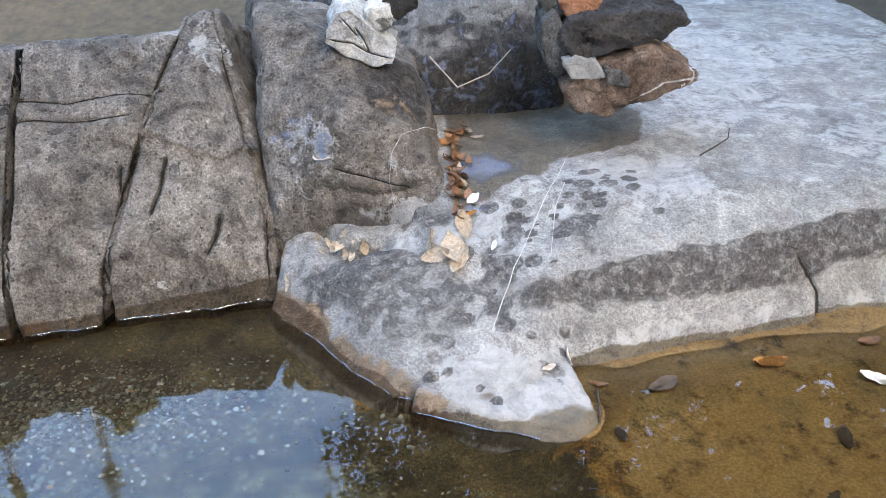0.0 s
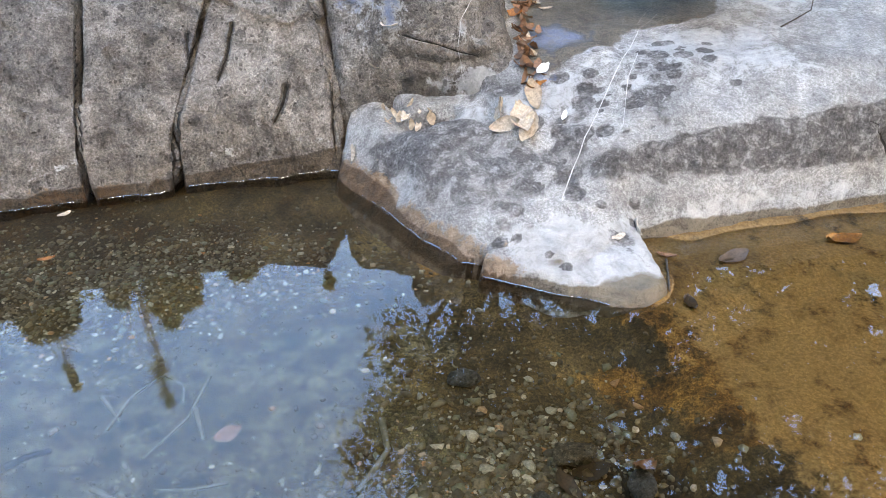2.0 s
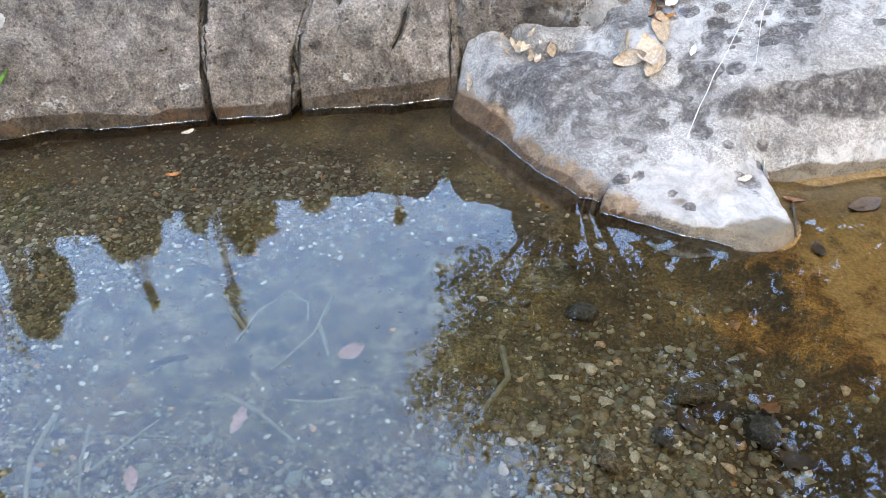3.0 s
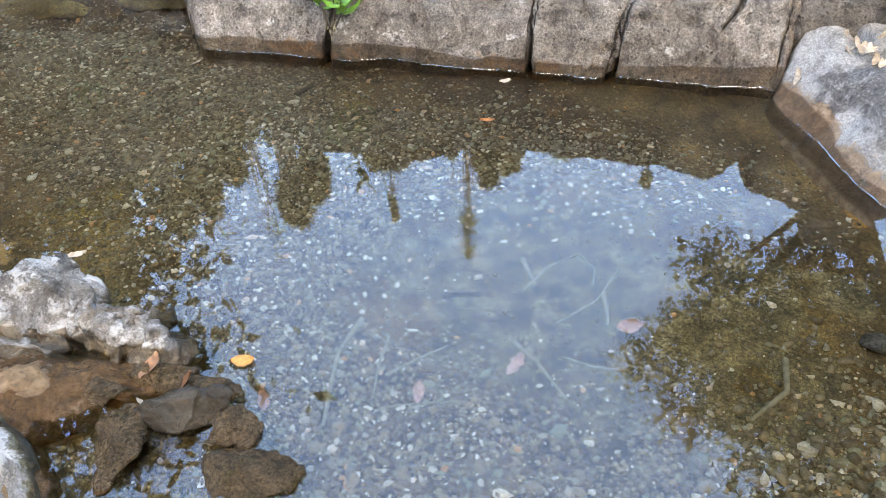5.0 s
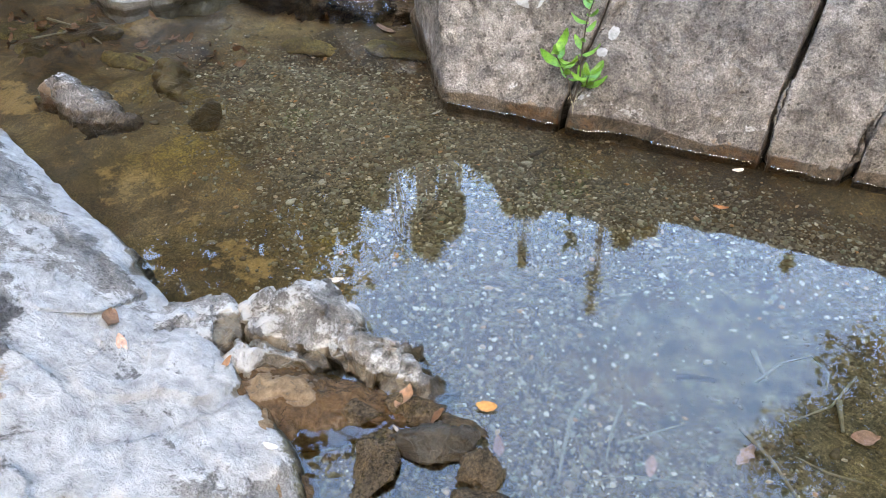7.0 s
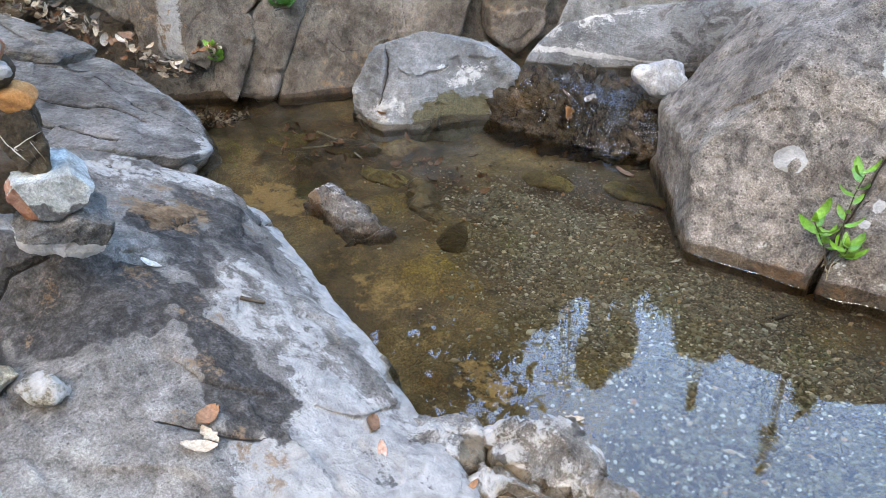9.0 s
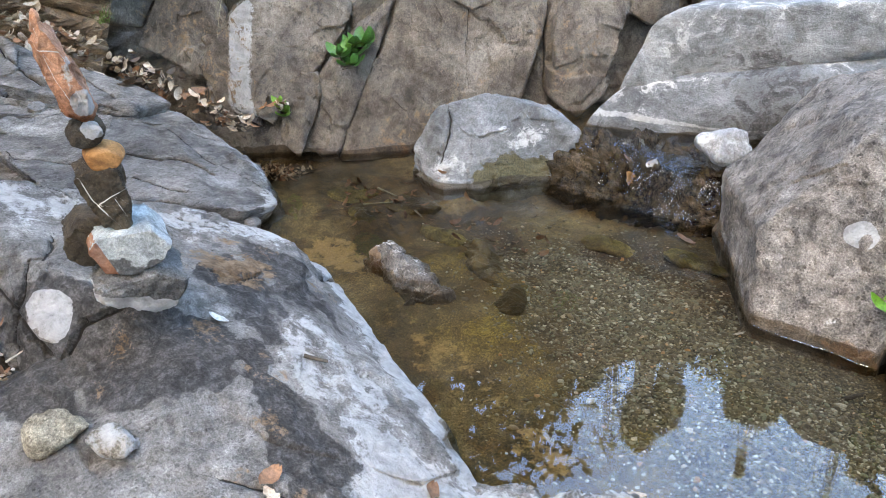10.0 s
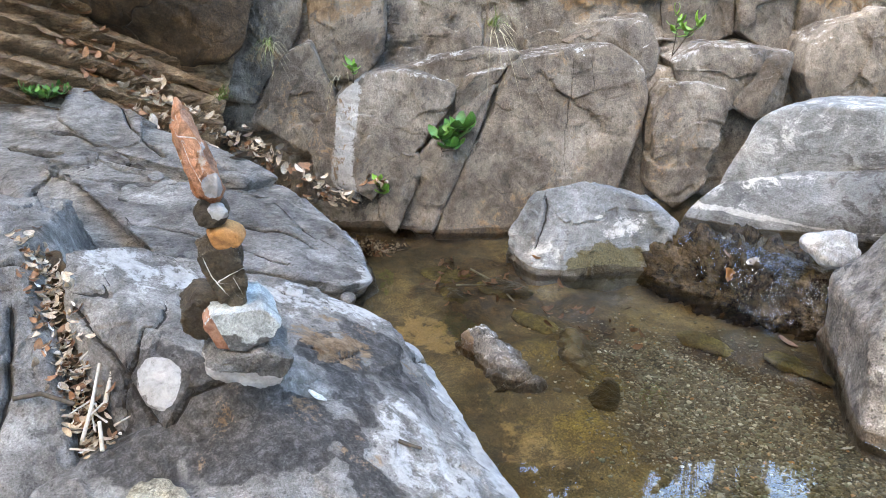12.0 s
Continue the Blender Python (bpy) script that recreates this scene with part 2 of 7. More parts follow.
slate_stone = rock_material("slate_stone", (0.095, 0.092, 0.088), (0.18, 0.174, 0.166), (0.30, 0.29, 0.276), 0.45, cracks=0.15, crack_scale=2.4, grain_stretch=(1.7, 0.55, 1.5), pits=0.5, speck=0.35)
cliff_stone = rock_material("cliff_stone", (0.095, 0.080, 0.066), (0.18, 0.156, 0.130), (0.29, 0.258, 0.22), 0.4, cracks=0.25, crack_scale=1.1, spots=0.55, grain_stretch=(1.0, 1.0, 0.9), pits=0.45, speck=0.3, mottle=0.55)
# Rust tones set darker to include the shade under the overhang.
rust_stone = rock_material("rust_stone", (0.10, 0.068, 0.042), (0.20, 0.138, 0.085), (0.34, 0.25, 0.165), 0.6, cracks=0.7, crack_scale=3.0, grain_stretch=(1.0, 1.0, 2.5))
chute_stone = rock_material("chute_stone", (0.12, 0.128, 0.132), (0.19, 0.201, 0.207), (0.28, 0.29, 0.295), 0.35, speck=0.3, spots=0.3, grain_stretch=(0.9, 0.9, 1.2), pits=0.3, mottle=0.5)
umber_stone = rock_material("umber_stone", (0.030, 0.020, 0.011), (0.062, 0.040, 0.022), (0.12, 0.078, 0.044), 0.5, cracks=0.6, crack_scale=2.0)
wet_stone = rock_material("wet_stone", (0.09, 0.08, 0.06), (0.17, 0.14, 0.10), (0.27, 0.22, 0.16), 0.8, wet_gloss=0.14)


# ---- mesh helpers ----
def mesh_of(name, verts, faces, material, smooth=True):
    me = bpy.data.meshes.new(name)
    verts = np.asarray(verts, np.float32)
    faces = np.asarray(faces, np.int32)
    k = faces.shape[1]
    me.vertices.add(len(verts))
    me.vertices.foreach_set("co", verts.ravel())
    me.loops.add(faces.size)
    me.loops.foreach_set("vertex_index", faces.ravel())
    me.polygons.add(len(faces))
    me.polygons.foreach_set("loop_start", np.arange(0, faces.size, k, dtype=np.int32))
    me.polygons.foreach_set("loop_total", np.full(len(faces), k, np.int32))
    me.polygons.foreach_set("use_smooth", np.full(len(faces), smooth))
    me.update(calc_edges=True)
    me.validate()
    if material:
        me.materials.append(material)
    return me


def set_attr(me, name, values):
    a = me.attributes.new(name, "FLOAT", "POINT")
    a.data.foreach_set("value", np.clip(values, 0, 1).astype(np.float32))


def normals_of(v, f):
    n = np.zeros_like(v)
    if f.shape[1] == 4:
        fn = np.cross(v[f[:, 2]] - v[f[:, 0]], v[f[:, 3]] - v[f[:, 1]])
    else:
        fn = np.cross(v[f[:, 1]] - v[f[:, 0]], v[f[:, 2]] - v[f[:, 0]])
    for c in range(f.shape[1]):
        np.add.at(n, f[:, c], fn)
    return n / np.maximum(np.linalg.norm(n, axis=1), 1e-9)[:, None]


CUBES = {}


def cube_sphere(n):
    """Directions on a cube's surface, spread evenly, and its quads."""
    if n in CUBES:
        return CUBES[n]
    a = np.tan(np.linspace(-math.pi / 4, math.pi / 4, n + 1))
    u, w = np.meshgrid(a, a, indexing="ij")
    one = np.ones_like(u)
    pts, quads = [], []
    idx = np.arange((n + 1) ** 2).reshape(n + 1, n + 1)
    q = np.stack([idx[:-1, :-1], idx[1:, :-1], idx[1:, 1:], idx[:-1, 1:]], -1).reshape(-1, 4)
    for s, (x, y, z) in enumerate(((one, u, w), (-one, w, u), (w, one, u), (u, -one, w), (u, w, one), (w, u, -one))):
        pts.append(np.stack([x, y, z], -1).reshape(-1, 3))
        quads.append(q + s * (n + 1) ** 2)
    pts, quads = np.concatenate(pts), np.concatenate(quads)
    key = np.round(pts * 1e5).astype(np.int64)
    _, first, inv = np.unique(key, axis=0, return_index=True, return_inverse=True)
    pts, quads = pts[first], inv.reshape(-1)[quads]
    CUBES[n] = (pts / np.linalg.norm(pts, axis=1)[:, None], quads)
    return CUBES[n]


def hull_planes(q):
    bm = bmesh.new()
    for p in q:
        bm.verts.new(p)
    bmesh.ops.convex_hull(bm, input=bm.verts)
    planes = []
    bm.normal_update()
    for f in bm.faces:
        if f.calc_area() > 1e-7:
            n = f.normal
            h = n.dot(f.verts[0].co)
            if h < 0:
                n, h = -n, -h
            if h > 1e-4 and not any(n.dot(m) > 0.9995 for m, _ in planes):
                planes.append((n.copy(), h))
    bm.free()
    return planes


def line_field(p, nor, lines):
    """Signed distance from the nearest of some lines drawn on a surface, in their own widths, as 0 to 1 with 0.5 on the line."""
    best = np.full(len(p), 40.0)
    for line, width in lines:
        if callable(line):
            d = line(p) / width
            best = np.where(np.abs(d) < np.abs(best), d, best)
            continue
        w = width * (1 + 0.45 * vnoise(p * 7, 90))
        for a, b in zip(line, line[1:]):
            a, b = np.array(a, float), np.array(b, float)
            ab = b - a
            length = np.linalg.norm(ab)
            ab = ab / length
            t = (p - a) @ ab
            r = p - a - np.clip(t, 0, length)[:, None] * ab
            side = np.cross(ab, nor)
            side /= np.maximum(np.linalg.norm(side, axis=1), 1e-6)[:, None]
            s = np.einsum("ij,ij->i", r, side)
            d = np.hypot(s, r @ ab) + np.where(np.abs(np.einsum("ij,ij->i", r, nor)) > 0.13, 1.0, 0.0)
            d = np.where(s < 0, -d, d) / w
            best = np.where(np.abs(d) < np.abs(best), d, best)
    return 0.5 + np.clip(best, -40, 40) / 80


def carve(v, nor, grooves):
    """Cut grooves (line, width, depth) into a surface; gives the points and the field of the lines. A fourth item marks a hollow without a line."""
    wob = 0.006 * np.stack([vnoise(v * 13, 61), vnoise(v * 13, 62), vnoise(v * 13, 63)], 1)
    lines, at = [], v + wob
    for g in grooves:
        line, width, depth = g[:3]
        wide = max(width, 0.011)
        d = np.abs(line_field(at, nor, [(line, wide)]) - 0.5) * 80
        v = v - nor * (depth * np.exp(-(d * d)))[:, None]
        if len(g) == 3:
            lines.append((line, width))
    return v, (line_field(at, nor, lines) if lines else None)


def rock_mesh(name, corners, material, n=48, sharp=14, rough=0.02, scale=4.0, seed=0, strata=0.0, tilt=(0, 0, 1), facet=0.0, chip=0.8, low=-0.6,
              grooves=(), veins=(), masks=None, wet_at=0.0, smooth=True, hide=None):
    """A stone: the rounded hull of its corners, roughened; masks gives stains and slope tones by name from points and
    normals.
    """
    pts = np.array(corners, float)
    lo, hi = pts.min(0), pts.max(0)
    e = (hi - lo) / 2
    c = pts.mean(0) * 0.5 + (lo + hi) * 0.25
    d, quads = cube_sphere(n)
    total = 0
    for pn, h in hull_planes((pts - c) / e):
        total = total + np.maximum(d @ np.array(pn) / h, 0) ** sharp
    v = c + e * d * (total ** (-1.0 / sharp))[:, None]
    nor = normals_of(v, quads)
    if np.einsum("ij,ij->i", nor, v - c).mean() < 0:
        quads = quads[:, ::-1]
        nor = -nor
    disp = rough * fbm(v, scale, 5, seed, 0.52)
    if facet:
        w = v + 0.25 / scale * np.stack([fbm(v, scale, 3, 81), fbm(v, scale, 3, 82), fbm(v, scale, 3, 83)], 1)
        disp = disp + facet * cells(w, scale * chip, seed + 31) + facet * 0.45 * cells(w, scale * chip * 2.7, seed + 37)
    if strata:
        t = np.array(tilt, float) / np.linalg.norm(tilt)
        along = (v @ t) * 1.0
        s = v * 0.35 + t * (along * 12)[:, None] + 0.05 * fbm(v, 3, 3, seed)[:, None]
        disp = disp + strata * vnoise(s, seed + 5)
    v = v + nor * disp[:, None]
    v, groove = carve(v, nor, grooves)
    vein = line_field(v, nor, veins) if veins else None
    keep = v[quads][:, :, 2].max(1) > low
    if hide is not None:
        keep &= (nor @ np.array(hide))[quads].mean(1) < 0.6
    quads = quads[keep]
    used = np.unique(quads)
    remap = np.full(len(v), -1)
    remap[used] = np.arange(len(used))
    v, quads = v[used], remap[quads]
    nor = normals_of(v, quads)
    me = mesh_of(name, v - c, quads, material, smooth)
    if groove is not None:
        set_attr(me, "groove", groove[used])
    if vein is not None:
        set_attr(me, "vein", vein[used])
    m = {"wet": (1 - step(0.015, 0.055, v[:, 2] - wet_at + 0.018 * fbm(v, 5, 3, 77))) * (0.3 + 0.7 * step(-0.05, -0.01, v[:, 2] - wet_at))}
    for k, fn in (masks or {}).items():
        m[k] = np.maximum(m.get(k, 0), fn(v, nor))
    for k, val in m.items():
        set_attr(me, k, val)
    return me, c


def rock(name, label, corners, material, category="rock", parent=None, group="", **kw):
    me, c = rock_mesh(name, corners, material, **kw)
    ob = new(name, me)
    ob.location = c
    if parent:
        ob.parent = parent
        if label:
            tagged(ob, label)
    else:
        tagged(ob, label, category, group)
    return ob


def pebble_corners(c, size, turn, seed, count=12, flat=0.0):
    """Corners of a loose stone of that size, turned by three angles."""
    r = np.random.RandomState(seed)
    d = r.normal(size=(count, 3))
    d /= np.linalg.norm(d, axis=1)[:, None]
    d = np.concatenate([d, np.eye(3) * 0.95, -np.eye(3) * 0.95])
    d /= np.maximum(np.abs(d).max(1), 0.8)[:, None]
    d = d * (np.array(size) / 2)
    m = np.array(Euler([radians(a) for a in turn]).to_matrix())
    return d @ m.T + np.array(c)


def stone(name, label, c, size, turn, material, seed, n=18, sharp=9, rough=0.006, count=12, parent=None, category="stone", group="", **kw):
    return rock(name, label, pebble_corners(c, size, turn, seed, count), material, category, parent, group, n=n, sharp=sharp,
                rough=rough, scale=kw.pop("scale", 16.0), seed=seed, low=-1, **kw)


def carved(name, label, c, outline, depth, material, seed, across=(1, 0, 0), n=34, sharp=120, rough=0.006, round_sides=False, parent=None, **kw):
    """A stone by its outline (across, up) and its depth: full in the middle, drawn in towards front and back."""
    a = np.array(across, float)
    f = np.array([a[1], -a[0], 0.0])
    r = np.random.RandomState(seed)
    pts = []
    for d, k, drop in (((-0.5, 0.80, 0.02), (0.0, 1.0, 0.0), (0.5, 0.78, -0.05)) if round_sides else ((-0.5, 0.93, 0.03), (0.5, 0.95, -0.03))):
        for x, z in outline:
            j = 1 + 0.04 * r.normal()
            pts.append(np.array(c) + a * x * k * j + f * d * depth * j + np.array([0, 0, z * k * j + drop * depth]))
    return rock(name, label, pts, material, "stone", parent, n=n, sharp=sharp, rough=rough, scale=kw.pop("scale", 16.0), seed=seed, low=-1, facet=kw.pop("facet", 0.004), **kw)


def height_of(corners):
    """Planes that face up, of the hull of those corners, as z = a + b x + c y."""
    pts = np.array(corners, float)
    c = pts.mean(0)
    return [((h + n[0] * c[0] + n[1] * c[1] + n[2] * c[2]) / n[2], -n[0] / n[2], -n[1] / n[2]) for n, h in hull_planes(pts - c) if n[2] > 0.12]


def height_rock(name, label, hulls, x0, x1, y0, y1, res, material, soft=0.02, blend=0.03, rough=0.015, scale=4.0, seed=0, facet=0.0, grooves=(), veins=(), masks=None, low=-0.35):
    """A rock mass as one surface: several rounded hulls that run into one another."""
    gx_, gy_ = np.arange(x0, x1, res), np.arange(y0, y1, res)
    a, b = np.meshgrid(gx_, gy_, indexing="ij")
    shape = a.shape
    a, b = a.ravel(), b.ravel()
    flat_p = np.stack([a, b, np.zeros_like(a)], 1)
    a = a + 0.012 * fbm(flat_p, 5, 3, seed + 50)
    b = b + 0.012 * fbm(flat_p, 5, 3, seed + 51)
    acc = 0
    for corners in hulls:
        total = 0
        for p0, p1, p2 in height_of(corners):
            total = total + np.exp(-np.clip((p0 + p1 * a + p2 * b + 1) / soft, -200, 200))
        h = -soft * np.log(total) - 1
        acc = acc + np.exp(np.clip(h, -0.6, 5) / blend)
    z = blend * np.log(acc)
    v = np.stack([flat_p[:, 0], flat_p[:, 1], z], 1)
    idx_ = np.arange(len(v)).reshape(shape)
    quads = np.stack([idx_[:-1, :-1], idx_[1:, :-1], idx_[1:, 1:], idx_[:-1, 1:]], -1).reshape(-1, 4)
    nor = normals_of(v, quads)
    disp = rough * fbm(v, scale, 5, seed, 0.52)
    if facet:
        disp = disp + facet * cells(v, scale * 0.8, seed + 31)
    v = v + nor * disp[:, None]
    v, groove = carve(v, nor, grooves)
    vein = line_field(v, nor, veins) if veins else None
    quads = quads[v[quads][:, :, 2].max(1) > low]
    used = np.unique(quads)
    remap = np.full(len(v), -1)
    remap[used] = np.arange(len(used))
    v, quads = v[used], remap[quads]
    nor = normals_of(v, quads)
    me = mesh_of(name, v, quads, material)
    if groove is not None:
        set_attr(me, "groove", groove[used])
    if vein is not None:
        set_attr(me, "vein", vein[used])
    m = {"wet": (1 - step(0.015, 0.055, v[:, 2] + 0.018 * fbm(v, 5, 3, 77))) * (0.3 + 0.7 * step(-0.05, -0.01, v[:, 2]))}
    for k, fn in (masks or {}).items():
        m[k] = np.maximum(m.get(k, 0), fn(v, nor))
    for k, val in m.items():
        set_attr(me, k, val)
    return tagged(new(name, me), label, "rock")


# ---- ground, bed of the pool, water ----
def bed_height(x, y):
    """Ground level: the pool's bed, the sandy shelf, the near bank and the gorge's sides."""
    p = np.stack([x, y, np.zeros_like(x)], 1)
    z = -0.085 + 0.02 * fbm(p, 1.6, 4, 5)
    wall = np.abs((x + 2.52) * -0.236 + (y - 1.655) * 0.971)
    z = z + 0.05 * np.exp(-(wall / 0.22) ** 2) * step(-3.0, -2.0, x) + 0.045 * np.exp(-(((x - 0.0) / 0.5) ** 2 + ((y - 1.5) / 0.35) ** 2))
    z = z + 0.035 * np.exp(-(((x + 3.4) / 0.9) ** 2 + ((y - 0.7) / 0.35) ** 2))
    z = z + 0.03 * np.exp(-(((x + 2.6) / 0.8) ** 2 + ((y - 1.2) / 0.5) ** 2))
    # sandy shelf beside the pale slab
    side = (x - 0.38) * 0.93 + (y - 1.2) * 0.28 + 0.05 * fbm(p, 2.5, 3, 9)
    z = z * (1 - step(-0.12, 0.1, side)) + (-0.016 + 0.045 * step(-0.01, 0.16, y - 1.70 - 0.16 * (x - 0.6)) + 0.010 * fbm(p, 3, 3, 4)) * step(-0.12, 0.1, side)
    z = z + 0.085 * np.exp(-(((x + 1.85) / 0.22) ** 2 + ((y - 0.24) / 0.10) ** 2))
    # wet sand round the tip of the pale crust, a golden hump and hollows farther up the pool
    z = z + 0.020 * np.exp(-(((x - 0.42) / 0.17) ** 2 + ((y - 1.50) / 0.16) ** 2)) + 0.05 * np.exp(-(((x + 3.1) / 0.22) ** 2 + ((y - 0.86) / 0.14) ** 2)) + 0.05 * np.exp(-(((x + 3.6) / 0.26) ** 2 + ((y - 1.13) / 0.12) ** 2))
    z = z - 0.05 * np.exp(-(((x + 3.25) / 0.4) ** 2 + ((y - 1.78) / 0.16) ** 2)) - 0.035 * np.exp(-(((x + 3.95) / 0.5) ** 2 + ((y - 1.42) / 0.10) ** 2)) + 0.02 * ridge(p, 3.5, 31) * step(-2.9, -3.6, x)
    # near bank, under and behind the eye
    near = step(-0.05, -0.75, y + 0.12 * (x + 1) + 0.06 * fbm(p, 2, 3, 8))
    z = z + near * 0.1
    # the stream above the little fall
    z = z + 0.2 * step(2.35, 2.7, y) * (1 - step(6, 9, y))
    far = np.maximum(np.abs(x + 1.5) - 6.5, np.abs(y - 1.0) - 4.5)
    z = z + 0.55 * np.clip(far, 0, 12) * (1 + 0.2 * fbm(p, 0.2, 3, 2)) + 0.12 * np.clip(far - 12, 0, 200)
    return z


def axis(a, b, fine, out, grow=1.35):
    inner = list(np.arange(a, b, fine))
    left, right, d = [a], [b], fine
    while left[-1] > -out:
        d *= grow
        left.append(left[-1] - d)
        right.append(right[-1] + d)
    return np.array(left[:0:-1] + inner + right)


gx, gy = axis(-5.6, 1.9, 0.025, 160), axis(-0.9, 2.6, 0.025, 160)
X, Y = np.meshgrid(gx, gy, indexing="ij")
shape_of = X.shape
ground_z = bed_height(X.ravel(), Y.ravel())
gp = np.stack([X.ravel(), Y.ravel(), ground_z], 1)
idx = np.arange(len(gp)).reshape(shape_of)
ground_quads = np.stack([idx[:-1, :-1], idx[1:, :-1], idx[1:, 1:], idx[:-1, 1:]], -1).reshape(-1, 4)


def bed_material():
    m, nt, bsdf = nodes_of("stream_bed")
    geo = nt.nodes.new("ShaderNodeNewGeometry")
    v = geo.outputs["Position"]
    big, mid_n, fine, grit = tex_noise(nt, v, 2.2, 6), tex_noise(nt, v, 13, 6, 0.7), tex_noise(nt, v, 110, 4, 0.75), tex_noise(nt, v, 380, 2)
    col = ramp(nt, big, (0.36, (0.075, 0.055, 0.026)), (0.5, (0.17, 0.13, 0.07)), (0.64, (0.32, 0.255, 0.15)))
    gravel = ragged(nt, attr(nt, "gravel"), mid_n)
    pieces = []
    for scale in (75, 150):
        vo = nt.nodes.new("ShaderNodeTexVoronoi")
        vo.inputs["Scale"].default_value = scale
        nt.links.new(v, vo.inputs["Vector"])
        sep = nt.nodes.new("ShaderNodeSeparateColor")
        nt.links.new(vo.outputs["Color"], sep.inputs[0])
        tone = ramp(nt, sep.outputs[0], (0.0, (0.06, 0.055, 0.042)), (0.35, (0.16, 0.14, 0.105)), (0.6, (0.24, 0.215, 0.165)), (0.8, (0.33, 0.28, 0.20)), (0.93, (0.38, 0.37, 0.33)), (0.97, (0.75, 0.74, 0.70)))
        pieces.append(mix(nt, 0.85, tone, ramp(nt, vo.outputs["Distance"], (0.25, 1.15), (0.75, 0.25)), "MULTIPLY"))
    stones = mix(nt, ramp(nt, mid_n, (0.42, 0.0), (0.58, 1.0)), pieces[0], pieces[1])
    col = mix(nt, gravel, col, stones)
    rust = ragged(nt, attr(nt, "rust"), mid_n, 0.7)
    col = mix(nt, calc(nt, "MULTIPLY", rust, 0.8), col, ramp(nt, mid_n, (0.3, (0.30, 0.14, 0.03)), (0.7, (0.55, 0.34, 0.11))))
    alga = calc(nt, "MULTIPLY", attr(nt, "alga"), ramp(nt, mid_n, (0.36, 0.35), (0.6, 1.0)))
    col = mix(nt, calc(nt, "MULTIPLY", alga, 0.88), col, ramp(nt, fine, (0.35, (0.25, 0.19, 0.03)), (0.65, (0.42, 0.33, 0.07))))
    silt = ragged(nt, attr(nt, "silt"), mid_n, 0.4)
    col = mix(nt, calc(nt, "MULTIPLY", silt, 0.7), col, ramp(nt, mid_n, (0.4, (0.13, 0.135, 0.105)), (0.6, (0.24, 0.235, 0.19))))
    mud = ragged(nt, attr(nt, "mud"), mid_n, 0.6)
    col = mix(nt, calc(nt, "MULTIPLY", mud, 0.88), col, ramp(nt, mid_n, (0.4, (0.045, 0.028, 0.012)), (0.6, (0.12, 0.075, 0.030))))
    col = mix(nt, 0.7, col, ramp(nt, mid_n, (0.36, 0.5), (0.5, 0.95), (0.64, 1.5)), "MULTIPLY")
    col = mix(nt, 0.8, col, ramp(nt, fine, (0.38, 0.45), (0.5, 0.95), (0.62, 1.6)), "MULTIPLY")
    col = mix(nt, 0.7, col, ramp(nt, grit, (0.4, 0.4), (0.5, 0.95), (0.6, 1.7)), "MULTIPLY")
    sand = ragged(nt, attr(nt, "sand"), mid_n, 0.6)
    col = mix(nt, calc(nt, "MULTIPLY", sand, 0.7), col, ramp(nt, fine, (0.4, (0.54, 0.385, 0.20)), (0.6, (0.80, 0.60, 0.34))))
    col = mix(nt, attr(nt, "damp"), col, mix(nt, 1.0, col, (0.50, 0.47, 0.44), "MULTIPLY"))
    soil = attr(nt, "soil")
    col = mix(nt, soil, col, ramp(nt, mid_n, (0.3, (0.05, 0.04, 0.025)), (0.7, (0.16, 0.13, 0.08))))
    col = mix(nt, 1.0, col, (0.66, 0.58, 0.41), "MULTIPLY")
    nt.links.new(col, bsdf.inputs["Base Color"])
    bsdf.inputs["Roughness"].default_value = 0.75
    b = nt.nodes.new("ShaderNodeBump")
    b.inputs["Strength"].default_value, b.inputs["Distance"].default_value = 0.6, 0.012
    nt.links.new(calc(nt, "ADD", calc(nt, "MULTIPLY", fine, 0.5), calc(nt, "MULTIPLY", mid_n, 0.6)), b.inputs["Height"])
    nt.links.new(b.outputs[0], bsdf.inputs["Normal"])
    return m


me = mesh_of("ground", gp, ground_quads, bed_material())
flat = gp * np.array([1, 1, 0])
gravel_mask = np.maximum(blob(flat, (-2.35, 1.30, 0), (1.1, 0.62, 1), 0.35, rag=0.3), np.maximum(blob(flat, (-0.75, 0.25, 0), (1.3, 0.75, 1), 0.5), blob(flat, (-3.52, 1.47, 0), (0.3, 0.14, 1), 0.4)))
set_attr(me, "gravel", gravel_mask)
set_attr(me, "rust", np.maximum(1.0 * blob(flat, (1.1, 1.25, 0), (0.85, 0.5, 1), 0.7), 0.8 * blob(flat, (-0.15, 1.95, 0), (0.3, 0.4, 1), 0.7)))
set_attr(me, "alga", np.maximum.reduce([blob(flat, (-3.05, 0.87, 0), (0.28, 0.22, 1), 0.6, rag=0.6), blob(flat, (-3.6, 1.13, 0), (0.32, 0.16, 1), 0.6, rag=0.6), blob(flat, (-2.25, 0.78, 0), (0.16, 0.14, 1), 0.7, rag=0.6) * 0.8, blob(flat, (-0.45, 0.42, 0), (0.4, 0.1, 1), 0.8, rag=0.8) * 0.6,
                                        blob(flat, (-0.4, 1.05, 0), (0.25, 0.35, 1), 0.7, rag=0.5) * 0.7]) * 0.85)
